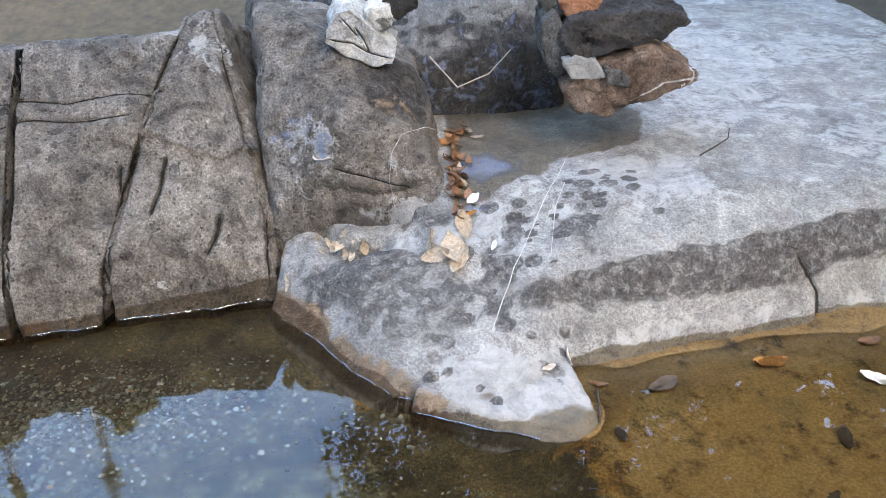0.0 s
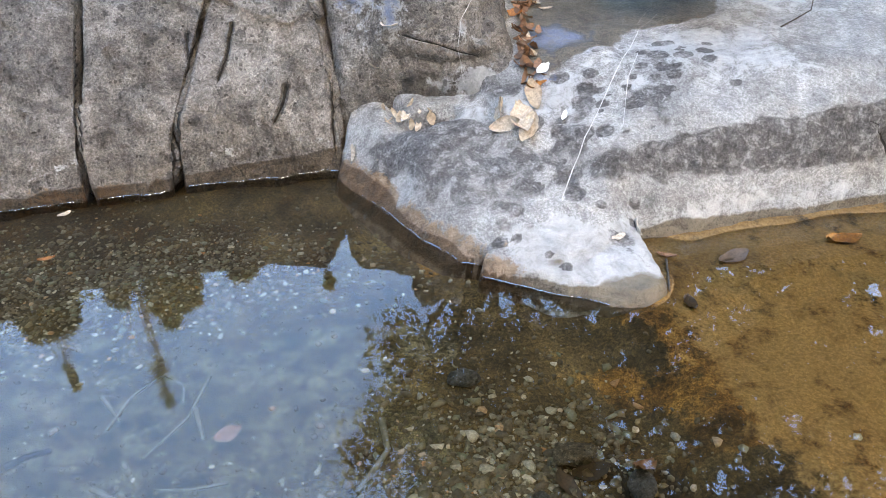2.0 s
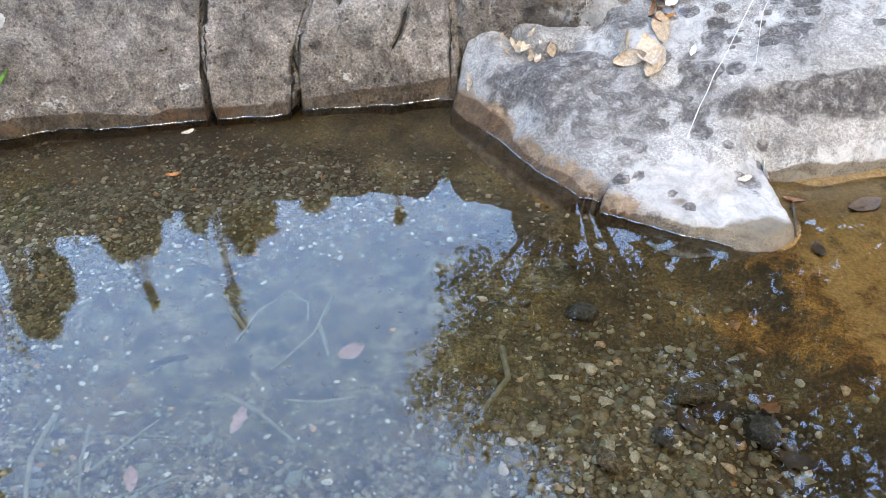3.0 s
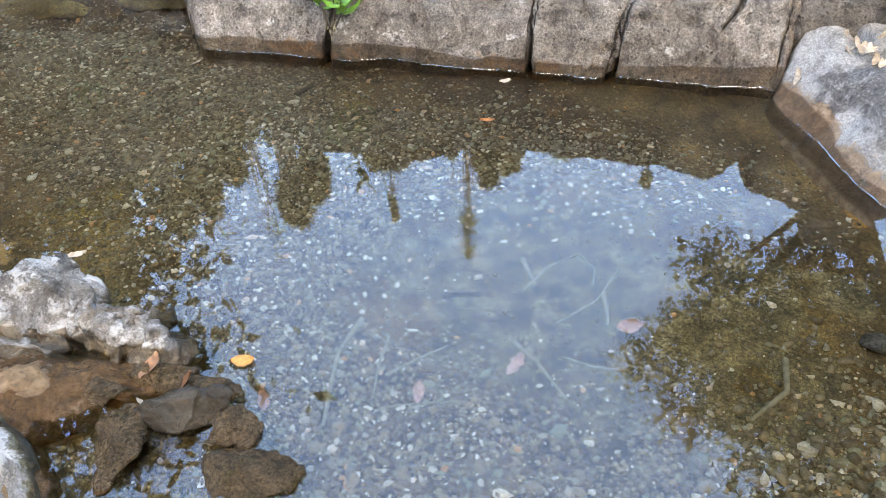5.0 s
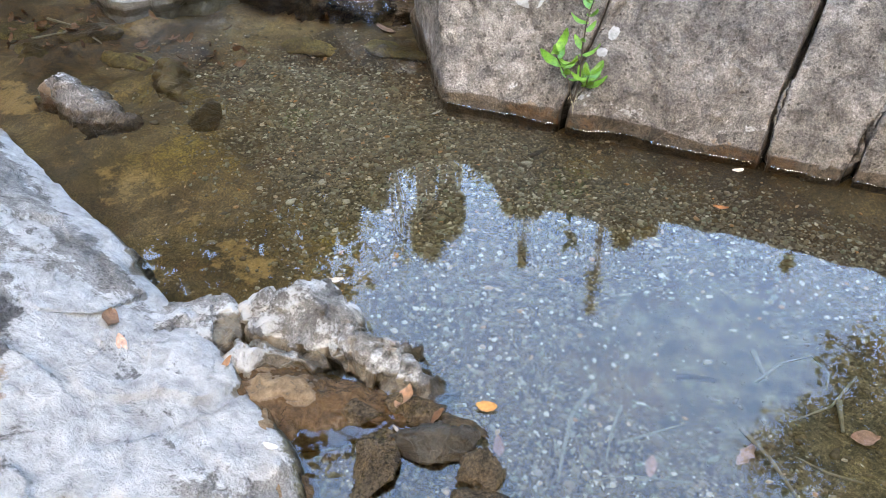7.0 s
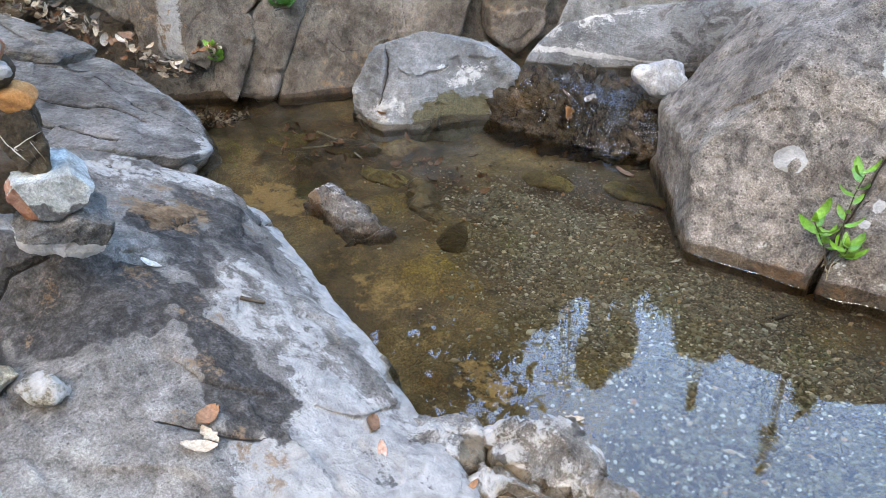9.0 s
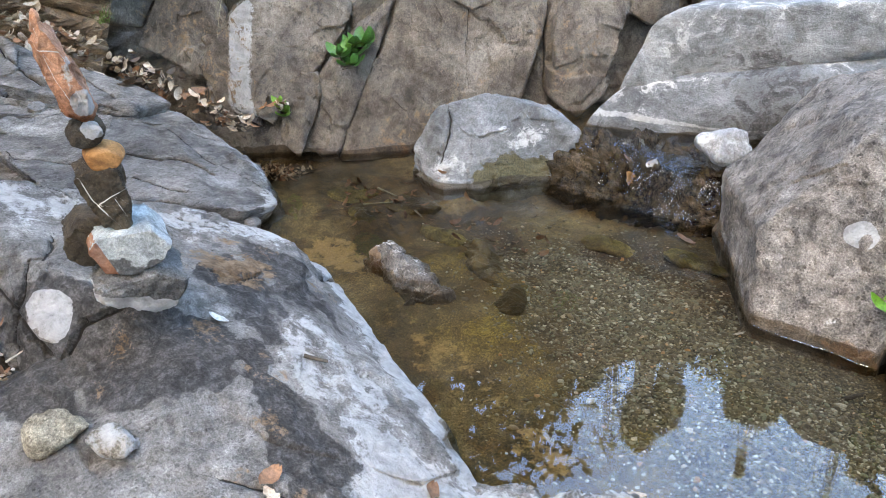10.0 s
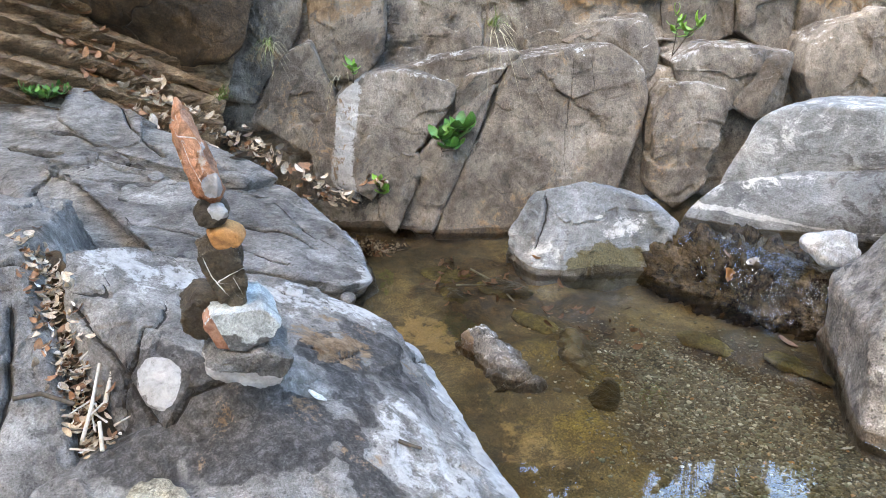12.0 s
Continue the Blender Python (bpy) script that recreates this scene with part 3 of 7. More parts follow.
set_attr(me, "sand", np.maximum.reduce([0.62 * step(0.35, 0.6, flat[:, 0] + 0.3 * (flat[:, 1] - 1.2)), 0.6 * blob(flat, (-4.28, 0.68, 0), (0.36, 0.16, 1), 0.6), 0.42 * blob(flat, (-3.05, 0.58, 0), (0.7, 0.16, 1), 0.6, rag=0.5), 0.55 * blob(flat, (-2.52, 0.58, 0), (0.2, 0.12, 1), 0.5, rag=0.5)]))
set_attr(me, "silt", blob(flat, (-0.75, 1.05, 0), (0.65, 0.5, 1), 0.6))
# Mud, plus dark bands near the cliff painting its shadow and dark reflection.
set_attr(me, "mud", np.maximum.reduce([blob(flat, (-3.22, 1.80, 0), (0.50, 0.24, 1), 0.35, rag=0.4), blob(flat, (-4.5, 1.2, 0), (0.75, 0.42, 1), 0.8, rag=0.6) * 0.85, blob(flat, (-3.45, 1.28, 0), (0.3, 0.10, 1), 0.6, rag=0.7) * 0.8, blob(flat, (-2.9, 0.45, 0), (0.8, 0.08, 1), 0.8, rag=0.8) * 0.5, blob(flat, (-3.95, 1.42, 0), (0.55, 0.13, 1), 0.4, rag=0.5), blob(flat, (-2.75, 2.0, 0), (0.4, 0.2, 1), 0.5, rag=0.5) * 0.8, blob(flat, (-2.85, 0.98, 0), (0.12, 0.2, 1), 0.5, rag=0.6) * 0.7,
                                       blob(flat, (-1.2, 1.80, 0), (1.2, 0.2, 1), 0.6, rag=0.6) * 0.6, blob(flat, (0.32, 0.85, 0), (0.2, 0.25, 1), 0.6, rag=0.7) * 0.7]))
set_attr(me, "damp", step(-0.012, 0.004, gp[:, 2]) * (1 - step(0.06, 0.12, gp[:, 2])))
outside = np.maximum(np.abs(X.ravel() + 1.5) - 5.0, np.maximum(Y.ravel() - 2.55, -1.6 - Y.ravel()))
set_attr(me, "soil", step(0, 1.0, outside))
tagged(new("ground", me), "sandy and gravelly stream bed with ochre stains", "ground", kind="structure")


def water_material(name, tint, ripple, scale, index=1.56):
    m, nt, bsdf = nodes_of(name)
    nt.nodes.remove(bsdf)
    out = nt.nodes["Material Output"]
    clear, gloss, sh = (nt.nodes.new("ShaderNodeBsdf" + k) for k in ("Transparent", "Glossy", "Transparent"))
    clear.inputs[0].default_value = (*tint, 1)
    gloss.inputs["Roughness"].default_value = 0.0
    nt.nodes.remove(sh)
    fres = nt.nodes.new("ShaderNodeFresnel")
    fres.inputs[0].default_value = index
    geo = nt.nodes.new("ShaderNodeNewGeometry")
    b = nt.nodes.new("ShaderNodeBump")
    b.inputs["Strength"].default_value, b.inputs["Distance"].default_value = ripple, 0.01
    nt.links.new(tex_noise(nt, geo.outputs["Position"], scale, 3, 0.5), b.inputs["Height"])
    nt.links.new(b.outputs[0], gloss.inputs["Normal"])
    nt.links.new(b.outputs[0], fres.inputs["Normal"])
    mx = nt.nodes.new("ShaderNodeMixShader")
    for a, c in ((fres.outputs[0], mx.inputs[0]), (clear.outputs[0], mx.inputs[1]), (gloss.outputs[0], mx.inputs[2]), (mx.outputs[0], out.inputs[0])):
        nt.links.new(a, c)
    return m


still_water = water_material("still_water", (0.79, 0.77, 0.69), 0.012, 4.0)
quick_water = water_material("quick_water", (0.6, 0.57, 0.52), 1.0, 60.0, 1.6)
rim_water = water_material("rim_water", (0.85, 0.85, 0.82), 0.02, 30.0, 3.2)


def water_sheet(name, label, x0, x1, y0, y1, z, material, wave=0.0):
    xs, ys = np.linspace(x0, x1, 40), np.linspace(y0, y1, 30)
    a, b = np.meshgrid(xs, ys, indexing="ij")
    p = np.stack([a.ravel(), b.ravel(), np.full(a.size, z)], 1)
    p[:, 2] += wave * fbm(p, 4, 3, 12)
    i = np.arange(a.size).reshape(a.shape)
    q = np.stack([i[:-1, :-1], i[1:, :-1], i[1:, 1:], i[:-1, 1:]], -1).reshape(-1, 4)
    return tagged(new(name, mesh_of(name, p, q, material)), label, "water", kind="structure")


water_sheet("water_pool", "clear still pool water mirroring sky and leaves", -5.9, 2.6, -0.75, 2.55, 0.0, still_water)
water_sheet("water_upper", "shallow brown stream water above the small fall", -4.6, -2.6, 2.38, 4.5, 0.2, still_water, 0.004)


# ---- rock masses ----
def near(p, c, r, **kw):
    return blob(p, c, r, **kw)


U = np.array([0.971, 0.236, 0.0])
BACK = np.array([-0.236, 0.971, 0.0])
ORIGIN = np.array([-2.52, 1.655, 0.0])
PROFILE = ((0.0, -0.4), (0.0, 0.03), (0.03, 0.16), (0.10, 0.28), (0.22, 0.43), (0.43, 0.65), (0.58, 0.78), (0.85, 0.72), (1.3, 0.45), (1.6, -0.2))


def block_piece(s0, s1, lean0, lean1, high0=1.0, high1=1.0):
    """Corners of a slab between two joints at s0 and s1 along the water's edge; the joints lean by lean0 and lean1 towards the top."""
    out = []
    for s, lean, high in ((s0, lean0, high0), (s1, lean1, high1)):
        for b, z in PROFILE:
            out.append(ORIGIN + U * (s + lean * max(b, 0)) + BACK * b + np.array([0, 0, z * high if z > 0.2 else z]))
    return out


def block_masks():
    def white(p, n):
        low = np.exp(-((p[:, 2] - 0.11) / 0.04) ** 2) * (0.25 + 0.2 * fbm(p, 4, 3, 21))
        disc = np.maximum.reduce([near(p, (-2.28, 1.92, 0.42), (0.075, 0.08, 0.06), soft=0.15, rag=0.25) - 1.2 * near(p, (-2.26, 1.92, 0.40), (0.025, 0.06, 0.035), soft=0.2), near(p, (-1.94, 1.95, 0.335), (0.025, 0.05, 0.03), soft=0.2),
                               near(p, (-1.95, 1.90, 0.28), (0.02, 0.05, 0.015), soft=0.2), 0.8 * near(p, (-2.10, 2.25, 0.78), (0.09, 0.12, 0.10), soft=0.2)])
        return low + disc + 0.5 * near(p, (-0.95, 2.6, 0.76), (0.6, 0.22, 0.12), soft=0.6, rag=0.8) + 0.3 * np.clip(fbm(p, 5, 4, 33) - 0.5, 0, 1)

    def ochre(p, n):
        return 0.3 * near(p, (-1.0, 2.33, 0.52), (0.14, 0.2, 0.10), soft=0.9) + 0.55 * (1 - step(0.03, 0.1, p[:, 2])) * step(-0.1, 0.4, fbm(p, 3, 3, 12))

    def dark(p, n):
        return 0.4 * near(p, (-1.1, 2.62, 0.74), (0.45, 0.25, 0.1), soft=0.5, rag=0.9) + 0.5 * np.clip(fbm(p, 2.5, 5, 41) - 0.25, 0, 1)

    def wet(p, n):
        return 0.85 * (1 - step(0.045, 0.075, p[:, 2] + 0.018 * fbm(p, 4, 4, 78))) * step(-0.04, -0.01, p[:, 2])

    return {"white": white, "ochre": ochre, "dark": dark, "wet": wet}


block = new("rock_block")
block.location = (0, 0, 0)
tagged(block, "grey-brown rock bank split by upright cracks beside the pool", "rock")


def joint(s0, lean):
    """Distance from an upright joint through the bank."""
    return lambda p: (p - ORIGIN) @ U - s0 - lean * ((p - ORIGIN) @ BACK)


LEFT_END = [(-2.52, 1.655, -0.4), (-2.51, 1.66, 0.05), (-3.2, 2.27, -0.4), (-3.16, 2.23, 0.31), (-2.64, 1.80, 0.34), (-2.42, 2.05, 0.72), (-2.95, 2.62, 0.74),
            (-2.04, 1.765, -0.4), (-2.035, 1.775, 0.05), (-1.99, 1.98, 0.40), (-1.9, 2.2, 0.72), (-1.88, 2.55, 0.90), (-2.35, 2.55, 0.98), (-1.95, 3.2, 0.3), (-2.9, 3.0, 0.2)]
for corners, seed in ((LEFT_END, 3), (block_piece(0.505, 1.243, 0.45, 0.2), 4), (block_piece(1.246, 1.523, 0.2, 0.62), 5), (block_piece(1.531, 2.10, 0.62, -0.16, 1.04, 1.10), 6)):
    rock("slab", "", corners, block_stone, parent=block, n=100, sharp=90, rough=0.012, scale=5, seed=seed, facet=0.006, masks=block_masks(),
         grooves=[(joint(0.503, 0.45), 0.005, 0.025), (joint(1.245, 0.2), 0.004, 0.018), (joint(1.527, 0.62), 0.007, 0.03), (joint(2.10, -0.16), 0.004, 0.02),
                  ([(-0.85, 2.30, 0.46), (-0.86, 2.26, 0.40), (-0.87, 2.22, 0.37), (-0.885, 2.18, 0.32)], 0.006, 0.012), ([(-0.67, 2.20, 0.28), (-0.69, 2.17, 0.23), (-0.71, 2.14, 0.19)], 0.008, 0.02),
                  ([(-0.67, 2.58, 0.72), (-0.64, 2.51, 0.62), (-0.61, 2.45, 0.54), (-0.58, 2.38, 0.48)], 0.009, 0.03), ([(-0.53, 2.29, 0.28), (-0.52, 2.25, 0.23), (-0.52, 2.18, 0.15), (-0.52, 2.16, 0.08)], 0.007, 0.02),
                  ([(-0.99, 2.27, 0.44), (-0.99, 2.25, 0.39), (-0.99, 2.24, 0.35)], 0.005, 0.01), ([(-1.4, 2.38, 0.62), (-1.27, 2.40, 0.63), (-1.17, 2.41, 0.62), (-1.02, 2.44, 0.64), (-0.86, 2.45, 0.65)], 0.002, 0.008), ([(-1.4, 2.32, 0.57), (-1.26, 2.34, 0.59), (-1.10, 2.36, 0.58), (-0.97, 2.39, 0.59)], 0.002, 0.010)])


# pale slab, its apron towards the water, the domed boulder and the ledge behind
def slab_white(p, n):
    front = 1 - step(0.085, 0.13, p[:, 2] + 0.02 * fbm(p, 6, 3, 14))
    # Pale foot and tip; level tops outside the damp patch are whiter too.
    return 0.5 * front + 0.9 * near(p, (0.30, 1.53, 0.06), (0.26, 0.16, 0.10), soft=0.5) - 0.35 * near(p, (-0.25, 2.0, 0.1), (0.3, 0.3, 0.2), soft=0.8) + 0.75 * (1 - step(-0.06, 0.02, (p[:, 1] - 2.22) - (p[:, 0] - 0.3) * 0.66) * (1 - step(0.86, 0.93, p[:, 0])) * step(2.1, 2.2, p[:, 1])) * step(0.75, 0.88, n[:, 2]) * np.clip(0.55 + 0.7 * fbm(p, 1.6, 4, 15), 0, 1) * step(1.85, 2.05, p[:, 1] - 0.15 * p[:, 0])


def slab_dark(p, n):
    # Steep faces above the pale foot are darker; drips are separate marks.
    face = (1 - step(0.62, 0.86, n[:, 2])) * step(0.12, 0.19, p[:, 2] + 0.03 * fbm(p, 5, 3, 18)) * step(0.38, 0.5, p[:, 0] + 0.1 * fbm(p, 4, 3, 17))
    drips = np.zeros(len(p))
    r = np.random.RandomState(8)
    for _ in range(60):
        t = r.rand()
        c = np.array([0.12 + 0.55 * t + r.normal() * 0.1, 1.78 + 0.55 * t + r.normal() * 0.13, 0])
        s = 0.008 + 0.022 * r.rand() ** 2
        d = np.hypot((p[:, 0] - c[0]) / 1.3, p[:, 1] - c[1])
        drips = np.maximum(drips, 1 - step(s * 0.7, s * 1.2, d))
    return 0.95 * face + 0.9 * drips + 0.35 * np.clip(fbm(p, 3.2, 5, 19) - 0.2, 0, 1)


def slab_damp(p, n):
    damp = step(-0.02, 0.05, (p[:, 1] - 2.22) - (p[:, 0] - 0.3) * 0.66 + 0.07 * fbm(p, 5, 4, 23)) * (1 - step(0.86, 0.93, p[:, 0] + 0.05 * fbm(p, 5, 3, 24))) * step(0.06, 0.14, p[:, 0]) * step(2.1, 2.2, p[:, 1])
    return 0.7 * damp - 0.25 * near(p, (0.24, 2.36, 0.42), (0.12, 0.12, 0.13), soft=0.6, rag=0.6)


SLAB = [(0.30, 1.70, 0.0), (0.42, 1.71, 0.02), (1.35, 1.91, 0.02), (2.6, 2.2, 0.0), (0.36, 1.85, 0.25), (0.75, 1.97, 0.30), (1.55, 2.10, 0.33), (2.6, 2.35, 0.36),
        (0.05, 2.0, 0.27), (-0.05, 2.25, 0.34), (-0.1, 2.9, 0.60), (1.0, 3.2, 0.77), (2.6, 3.3, 0.8), (2.6, 5.8, 1.30), (-0.3, 5.8, 1.2), (-0.3, 5.8, -0.4), (-0.3, 2.0, -0.4), (0.3, 1.6, -0.4), (1.35, 1.84, -0.4), (2.6, 2.1, -0.4), (2.6, 5.8, -0.4)]
APRON = [(-0.50, 2.15, 0.06), (-0.52, 2.10, -0.4), (-0.33, 1.97, 0.065), (-0.36, 1.91, -0.4), (-0.18, 1.80, 0.065), (-0.21, 1.74, -0.4), (0.0, 1.58, 0.065), (-0.02, 1.52, -0.4), (0.16, 1.53, 0.065), (0.16, 1.47, -0.4), (0.30, 1.56, 0.07), (0.34, 1.50, -0.4), (0.41, 1.68, 0.07),
         (0.45, 1.66, -0.4), (0.35, 1.80, 0.185), (0.19, 1.74, 0.155), (-0.05, 1.83, 0.165), (-0.4, 2.20, 0.165), (-0.45, 2.35, 0.27), (-0.25, 2.3, 0.28), (0.09, 2.0, 0.245), (0.4, 2.3, 0.3), (0.4, 2.5, -0.4), (-0.6, 2.5, -0.4)]
CRUST = [(-0.02, 1.55, 0.072), (-0.12, 1.45, -0.3), (0.18, 1.465, 0.057), (0.14, 1.33, -0.3), (0.30, 1.425, 0.054), (0.28, 1.29, -0.3), (0.39, 1.42, 0.054), (0.43, 1.28, -0.3), (0.452, 1.465, 0.054), (0.58, 1.40, -0.3), (0.467, 1.54, 0.054), (0.61, 1.55, -0.3), (0.435, 1.62, 0.072), (0.57, 1.68, -0.3), (0.42, 1.72, 0.082), (0.2, 1.75, 0.08), (0.0, 1.85, -0.3), (0.42, 1.88, -0.3)]


def apron_ochre(p, n):
    return 0.75 * (1 - step(0.03, 0.11, p[:, 2] + 0.02 * fbm(p, 6, 3, 3))) * (1 - step(0.0, 0.25, p[:, 0]))


SLAB_VEINS = [([(0.63, 2.61, 0.52), (0.53, 2.44, 0.45), (0.47, 2.28, 0.40), (0.38, 2.10, 0.32), (0.32, 1.97, 0.27), (0.25, 1.84, 0.22), (0.20, 1.72, 0.15)], 0.0021), ([(0.58, 2.6, 0.51), (0.52, 2.47, 0.46)], 0.0014),
              ([(0.49, 2.24, 0.38), (0.44, 2.12, 0.34), (0.40, 1.93, 0.27)], 0.0012)]


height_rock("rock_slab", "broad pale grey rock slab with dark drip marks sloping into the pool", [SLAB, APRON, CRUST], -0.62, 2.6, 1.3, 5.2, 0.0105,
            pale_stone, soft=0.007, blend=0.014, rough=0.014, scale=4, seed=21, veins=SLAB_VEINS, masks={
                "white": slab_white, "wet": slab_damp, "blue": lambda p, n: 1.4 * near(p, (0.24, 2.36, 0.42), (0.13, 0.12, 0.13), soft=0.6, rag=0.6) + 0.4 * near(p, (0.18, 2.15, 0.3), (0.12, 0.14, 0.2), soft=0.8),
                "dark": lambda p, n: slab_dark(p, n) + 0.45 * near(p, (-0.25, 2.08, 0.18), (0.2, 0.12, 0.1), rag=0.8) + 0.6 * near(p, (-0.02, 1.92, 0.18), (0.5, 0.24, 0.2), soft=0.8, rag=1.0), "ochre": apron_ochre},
            grooves=[([(1.31, 1.88, 0.0), (1.29, 1.93, 0.12), (1.22, 1.97, 0.2)], 0.008, 0.012), ([(-0.36, 2.24, 0.25), (-0.3, 2.12, 0.18), (-0.22, 2.1, 0.19), (-0.13, 2.12, 0.2)], 0.035, 0.06, 0)])
rock("rock_dome", "rounded mottled grey boulder with dark crown", [
    (-0.52, 2.25, 0.05), (-0.5, 2.22, 0.3), (-0.42, 2.28, 0.42), (-0.2, 2.15, 0.30), (0.07, 2.12, 0.24), (0.12, 2.2, 0.3), (-0.10, 2.14, 0.44), (-0.06, 2.24, 0.60), (-0.35, 2.33, 0.58),
    (0.11, 2.3, 0.46), (0.05, 2.5, 0.64), (-0.08, 2.62, 0.72), (-0.3, 2.6, 0.82), (-0.55, 2.62, 0.82), (-0.7, 3.2, 0.85), (0.0, 3.2, 0.7), (-0.7, 3.2, 0), (0.1, 3.2, 0)],
    block_stone, n=110, sharp=16, rough=0.03, scale=4, seed=23, masks={
        "dark": lambda p, n: 0.75 * near(p, (-0.05, 2.45, 0.68), (0.22, 0.22, 0.16), soft=0.6) + 0.2 + 0.35 * fbm(p, 5, 5, 25),
        "white": lambda p, n: 0.45 * near(p, (-0.2, 2.14, 0.28), (0.4, 0.1, 0.07), soft=0.9, rag=0.7) + 0.46 * near(p, (-0.3, 2.22, 0.45), (0.36, 0.3, 0.28), soft=0.9, rag=0.9),
        "blue": lambda p, n: 0.36 * near(p, (-0.40, 2.3, 0.45), (0.24, 0.3, 0.32), soft=0.9, rag=0.6),
        "ochre": lambda p, n: 0.4 * near(p, (-0.55, 2.6, 0.85), (0.1, 0.2, 0.2)) + 0.5 * near(p, (-0.02, 2.35, 0.6), (0.2, 0.2, 0.1), soft=0.8)},
    grooves=[([(-0.3, 2.2, 0.38), (-0.15, 2.14, 0.36), (0.03, 2.16, 0.40)], 0.03, 0.02, 0), ([(-0.27, 2.21, 0.45), (-0.19, 2.20, 0.43), (-0.10, 2.20, 0.40), (-0.03, 2.21, 0.38)], 0.0025, 0.006)],
    veins=[([(-0.08, 2.19, 0.30), (-0.10, 2.20, 0.41), (-0.09, 2.24, 0.49), (-0.06, 2.30, 0.53), (0.04, 2.44, 0.50), (0.11, 2.52, 0.47)], 0.0014)])
# Steep faces carry more of the dark and blue masks than the top.
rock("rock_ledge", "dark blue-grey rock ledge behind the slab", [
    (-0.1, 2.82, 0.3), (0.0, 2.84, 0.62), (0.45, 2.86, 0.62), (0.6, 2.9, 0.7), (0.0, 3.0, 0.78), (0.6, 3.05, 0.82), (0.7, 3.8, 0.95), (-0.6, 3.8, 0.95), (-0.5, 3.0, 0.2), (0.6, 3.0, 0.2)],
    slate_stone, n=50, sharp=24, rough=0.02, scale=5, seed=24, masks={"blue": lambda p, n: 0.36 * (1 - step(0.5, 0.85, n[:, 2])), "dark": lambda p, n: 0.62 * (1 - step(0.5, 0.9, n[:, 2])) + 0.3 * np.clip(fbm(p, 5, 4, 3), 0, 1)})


# shelf on the near side of the pool, with the craggy white knob
def shelf_white(p, n):
    rim = np.exp(-(near_line(p, [(-4.2, 0.47, 0.05), (-3.83, 0.46, 0.07), (-3.3, 0.34, 0.07), (-2.9, 0.28, 0.07), (-2.4, 0.24, 0.06), (-1.9, 0.1, 0.04)]) / 0.08) ** 2)
    pale = near(p, (-2.25, -0.05, 0.12), (0.45, 0.4, 0.3), soft=0.7) + 0.75 * near(p, (-2.85, 0.0, 0.3), (0.35, 0.14, 0.3), soft=0.4, rag=0.5)
    top = np.exp(-(near_line(p, [(-4.1, -0.75, 0.7), (-4.05, -0.35, 0.53), (-3.98, -0.08, 0.42), (-3.95, 0.2, 0.3)]) / 0.16) ** 2)
    disc = 0.72 * near(p, (-3.42, -0.72, 0.50), (0.07, 0.055, 0.075), soft=0.15, rag=0.9)
    # Streaks whiten upward faces only; top makes the hump's ridge paler.
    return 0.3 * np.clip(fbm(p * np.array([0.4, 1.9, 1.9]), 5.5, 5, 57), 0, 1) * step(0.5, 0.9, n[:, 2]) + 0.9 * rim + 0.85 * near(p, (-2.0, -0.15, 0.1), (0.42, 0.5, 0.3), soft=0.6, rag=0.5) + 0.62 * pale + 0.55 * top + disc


def shelf_dark(p, n):
    q = p * np.array([1, 1, 0])
    disc = near(p, (-3.42, -0.72, 0.50), (0.08, 0.065, 0.085), soft=0.15, rag=0.3)
    face = near(p, (-3.42, -0.70, 0.44), (0.30, 0.24, 0.15), soft=0.5, rag=0.5)
    zones = np.maximum.reduce([near(q, (-3.02, -0.45, 0), (0.30, 0.22, 1), soft=0.3, rag=0.35), near(q, (-3.38, -0.08, 0), (0.34, 0.14, 1), soft=0.3, rag=0.35), near(q, (-2.72, -0.24, 0), (0.36, 0.12, 1), soft=0.4, rag=0.5),
                               0.8 * near(q, (-3.55, 0.08, 0), (0.28, 0.14, 1), soft=0.5, rag=0.5), 0.7 * near(q, (-2.95, -0.85, 0), (0.3, 0.15, 1), soft=0.5, rag=0.8)])
    streak = fbm(p * np.array([0.4, 1.9, 1.9]), 4.5, 5, 27)
    return zones * (1.08 + 0.8 * streak) + 1.2 * face - 2 * disc + 0.55 * np.clip(streak - 0.15, 0, 1)


def shelf_ochre(p, n):
    return 0.46 * near(p, (-3.58, 0.04, 0.34), (0.25, 0.30, 0.2), soft=0.6, rag=0.9) + 0.3 * np.exp(-(near_line(p, [(-3.45, -0.2, 0.48), (-3.62, 0.0, 0.38), (-3.78, 0.3, 0.17)]) / 0.10) ** 2) + 0.42 * near(p, (-2.75, -0.30, 0.3), (0.40, 0.10, 0.3), rag=1.2) + 0.5 * np.exp(-(near_line(p, [(-3.05, -0.66, 0.38), (-3.16, -0.58, 0.42), (-3.26, -0.52, 0.48)]) / 0.055) ** 2)


def shelf_moss(p, n):
    return 0.9 * np.exp(-(near_line(p, [(-2.12, 0.24, 0.03), (-1.9, 0.16, 0.02), (-1.72, 0.08, 0.01), (-1.58, -0.03, 0.0), (-1.48, -0.2, 0.0)]) / 0.06) ** 2)


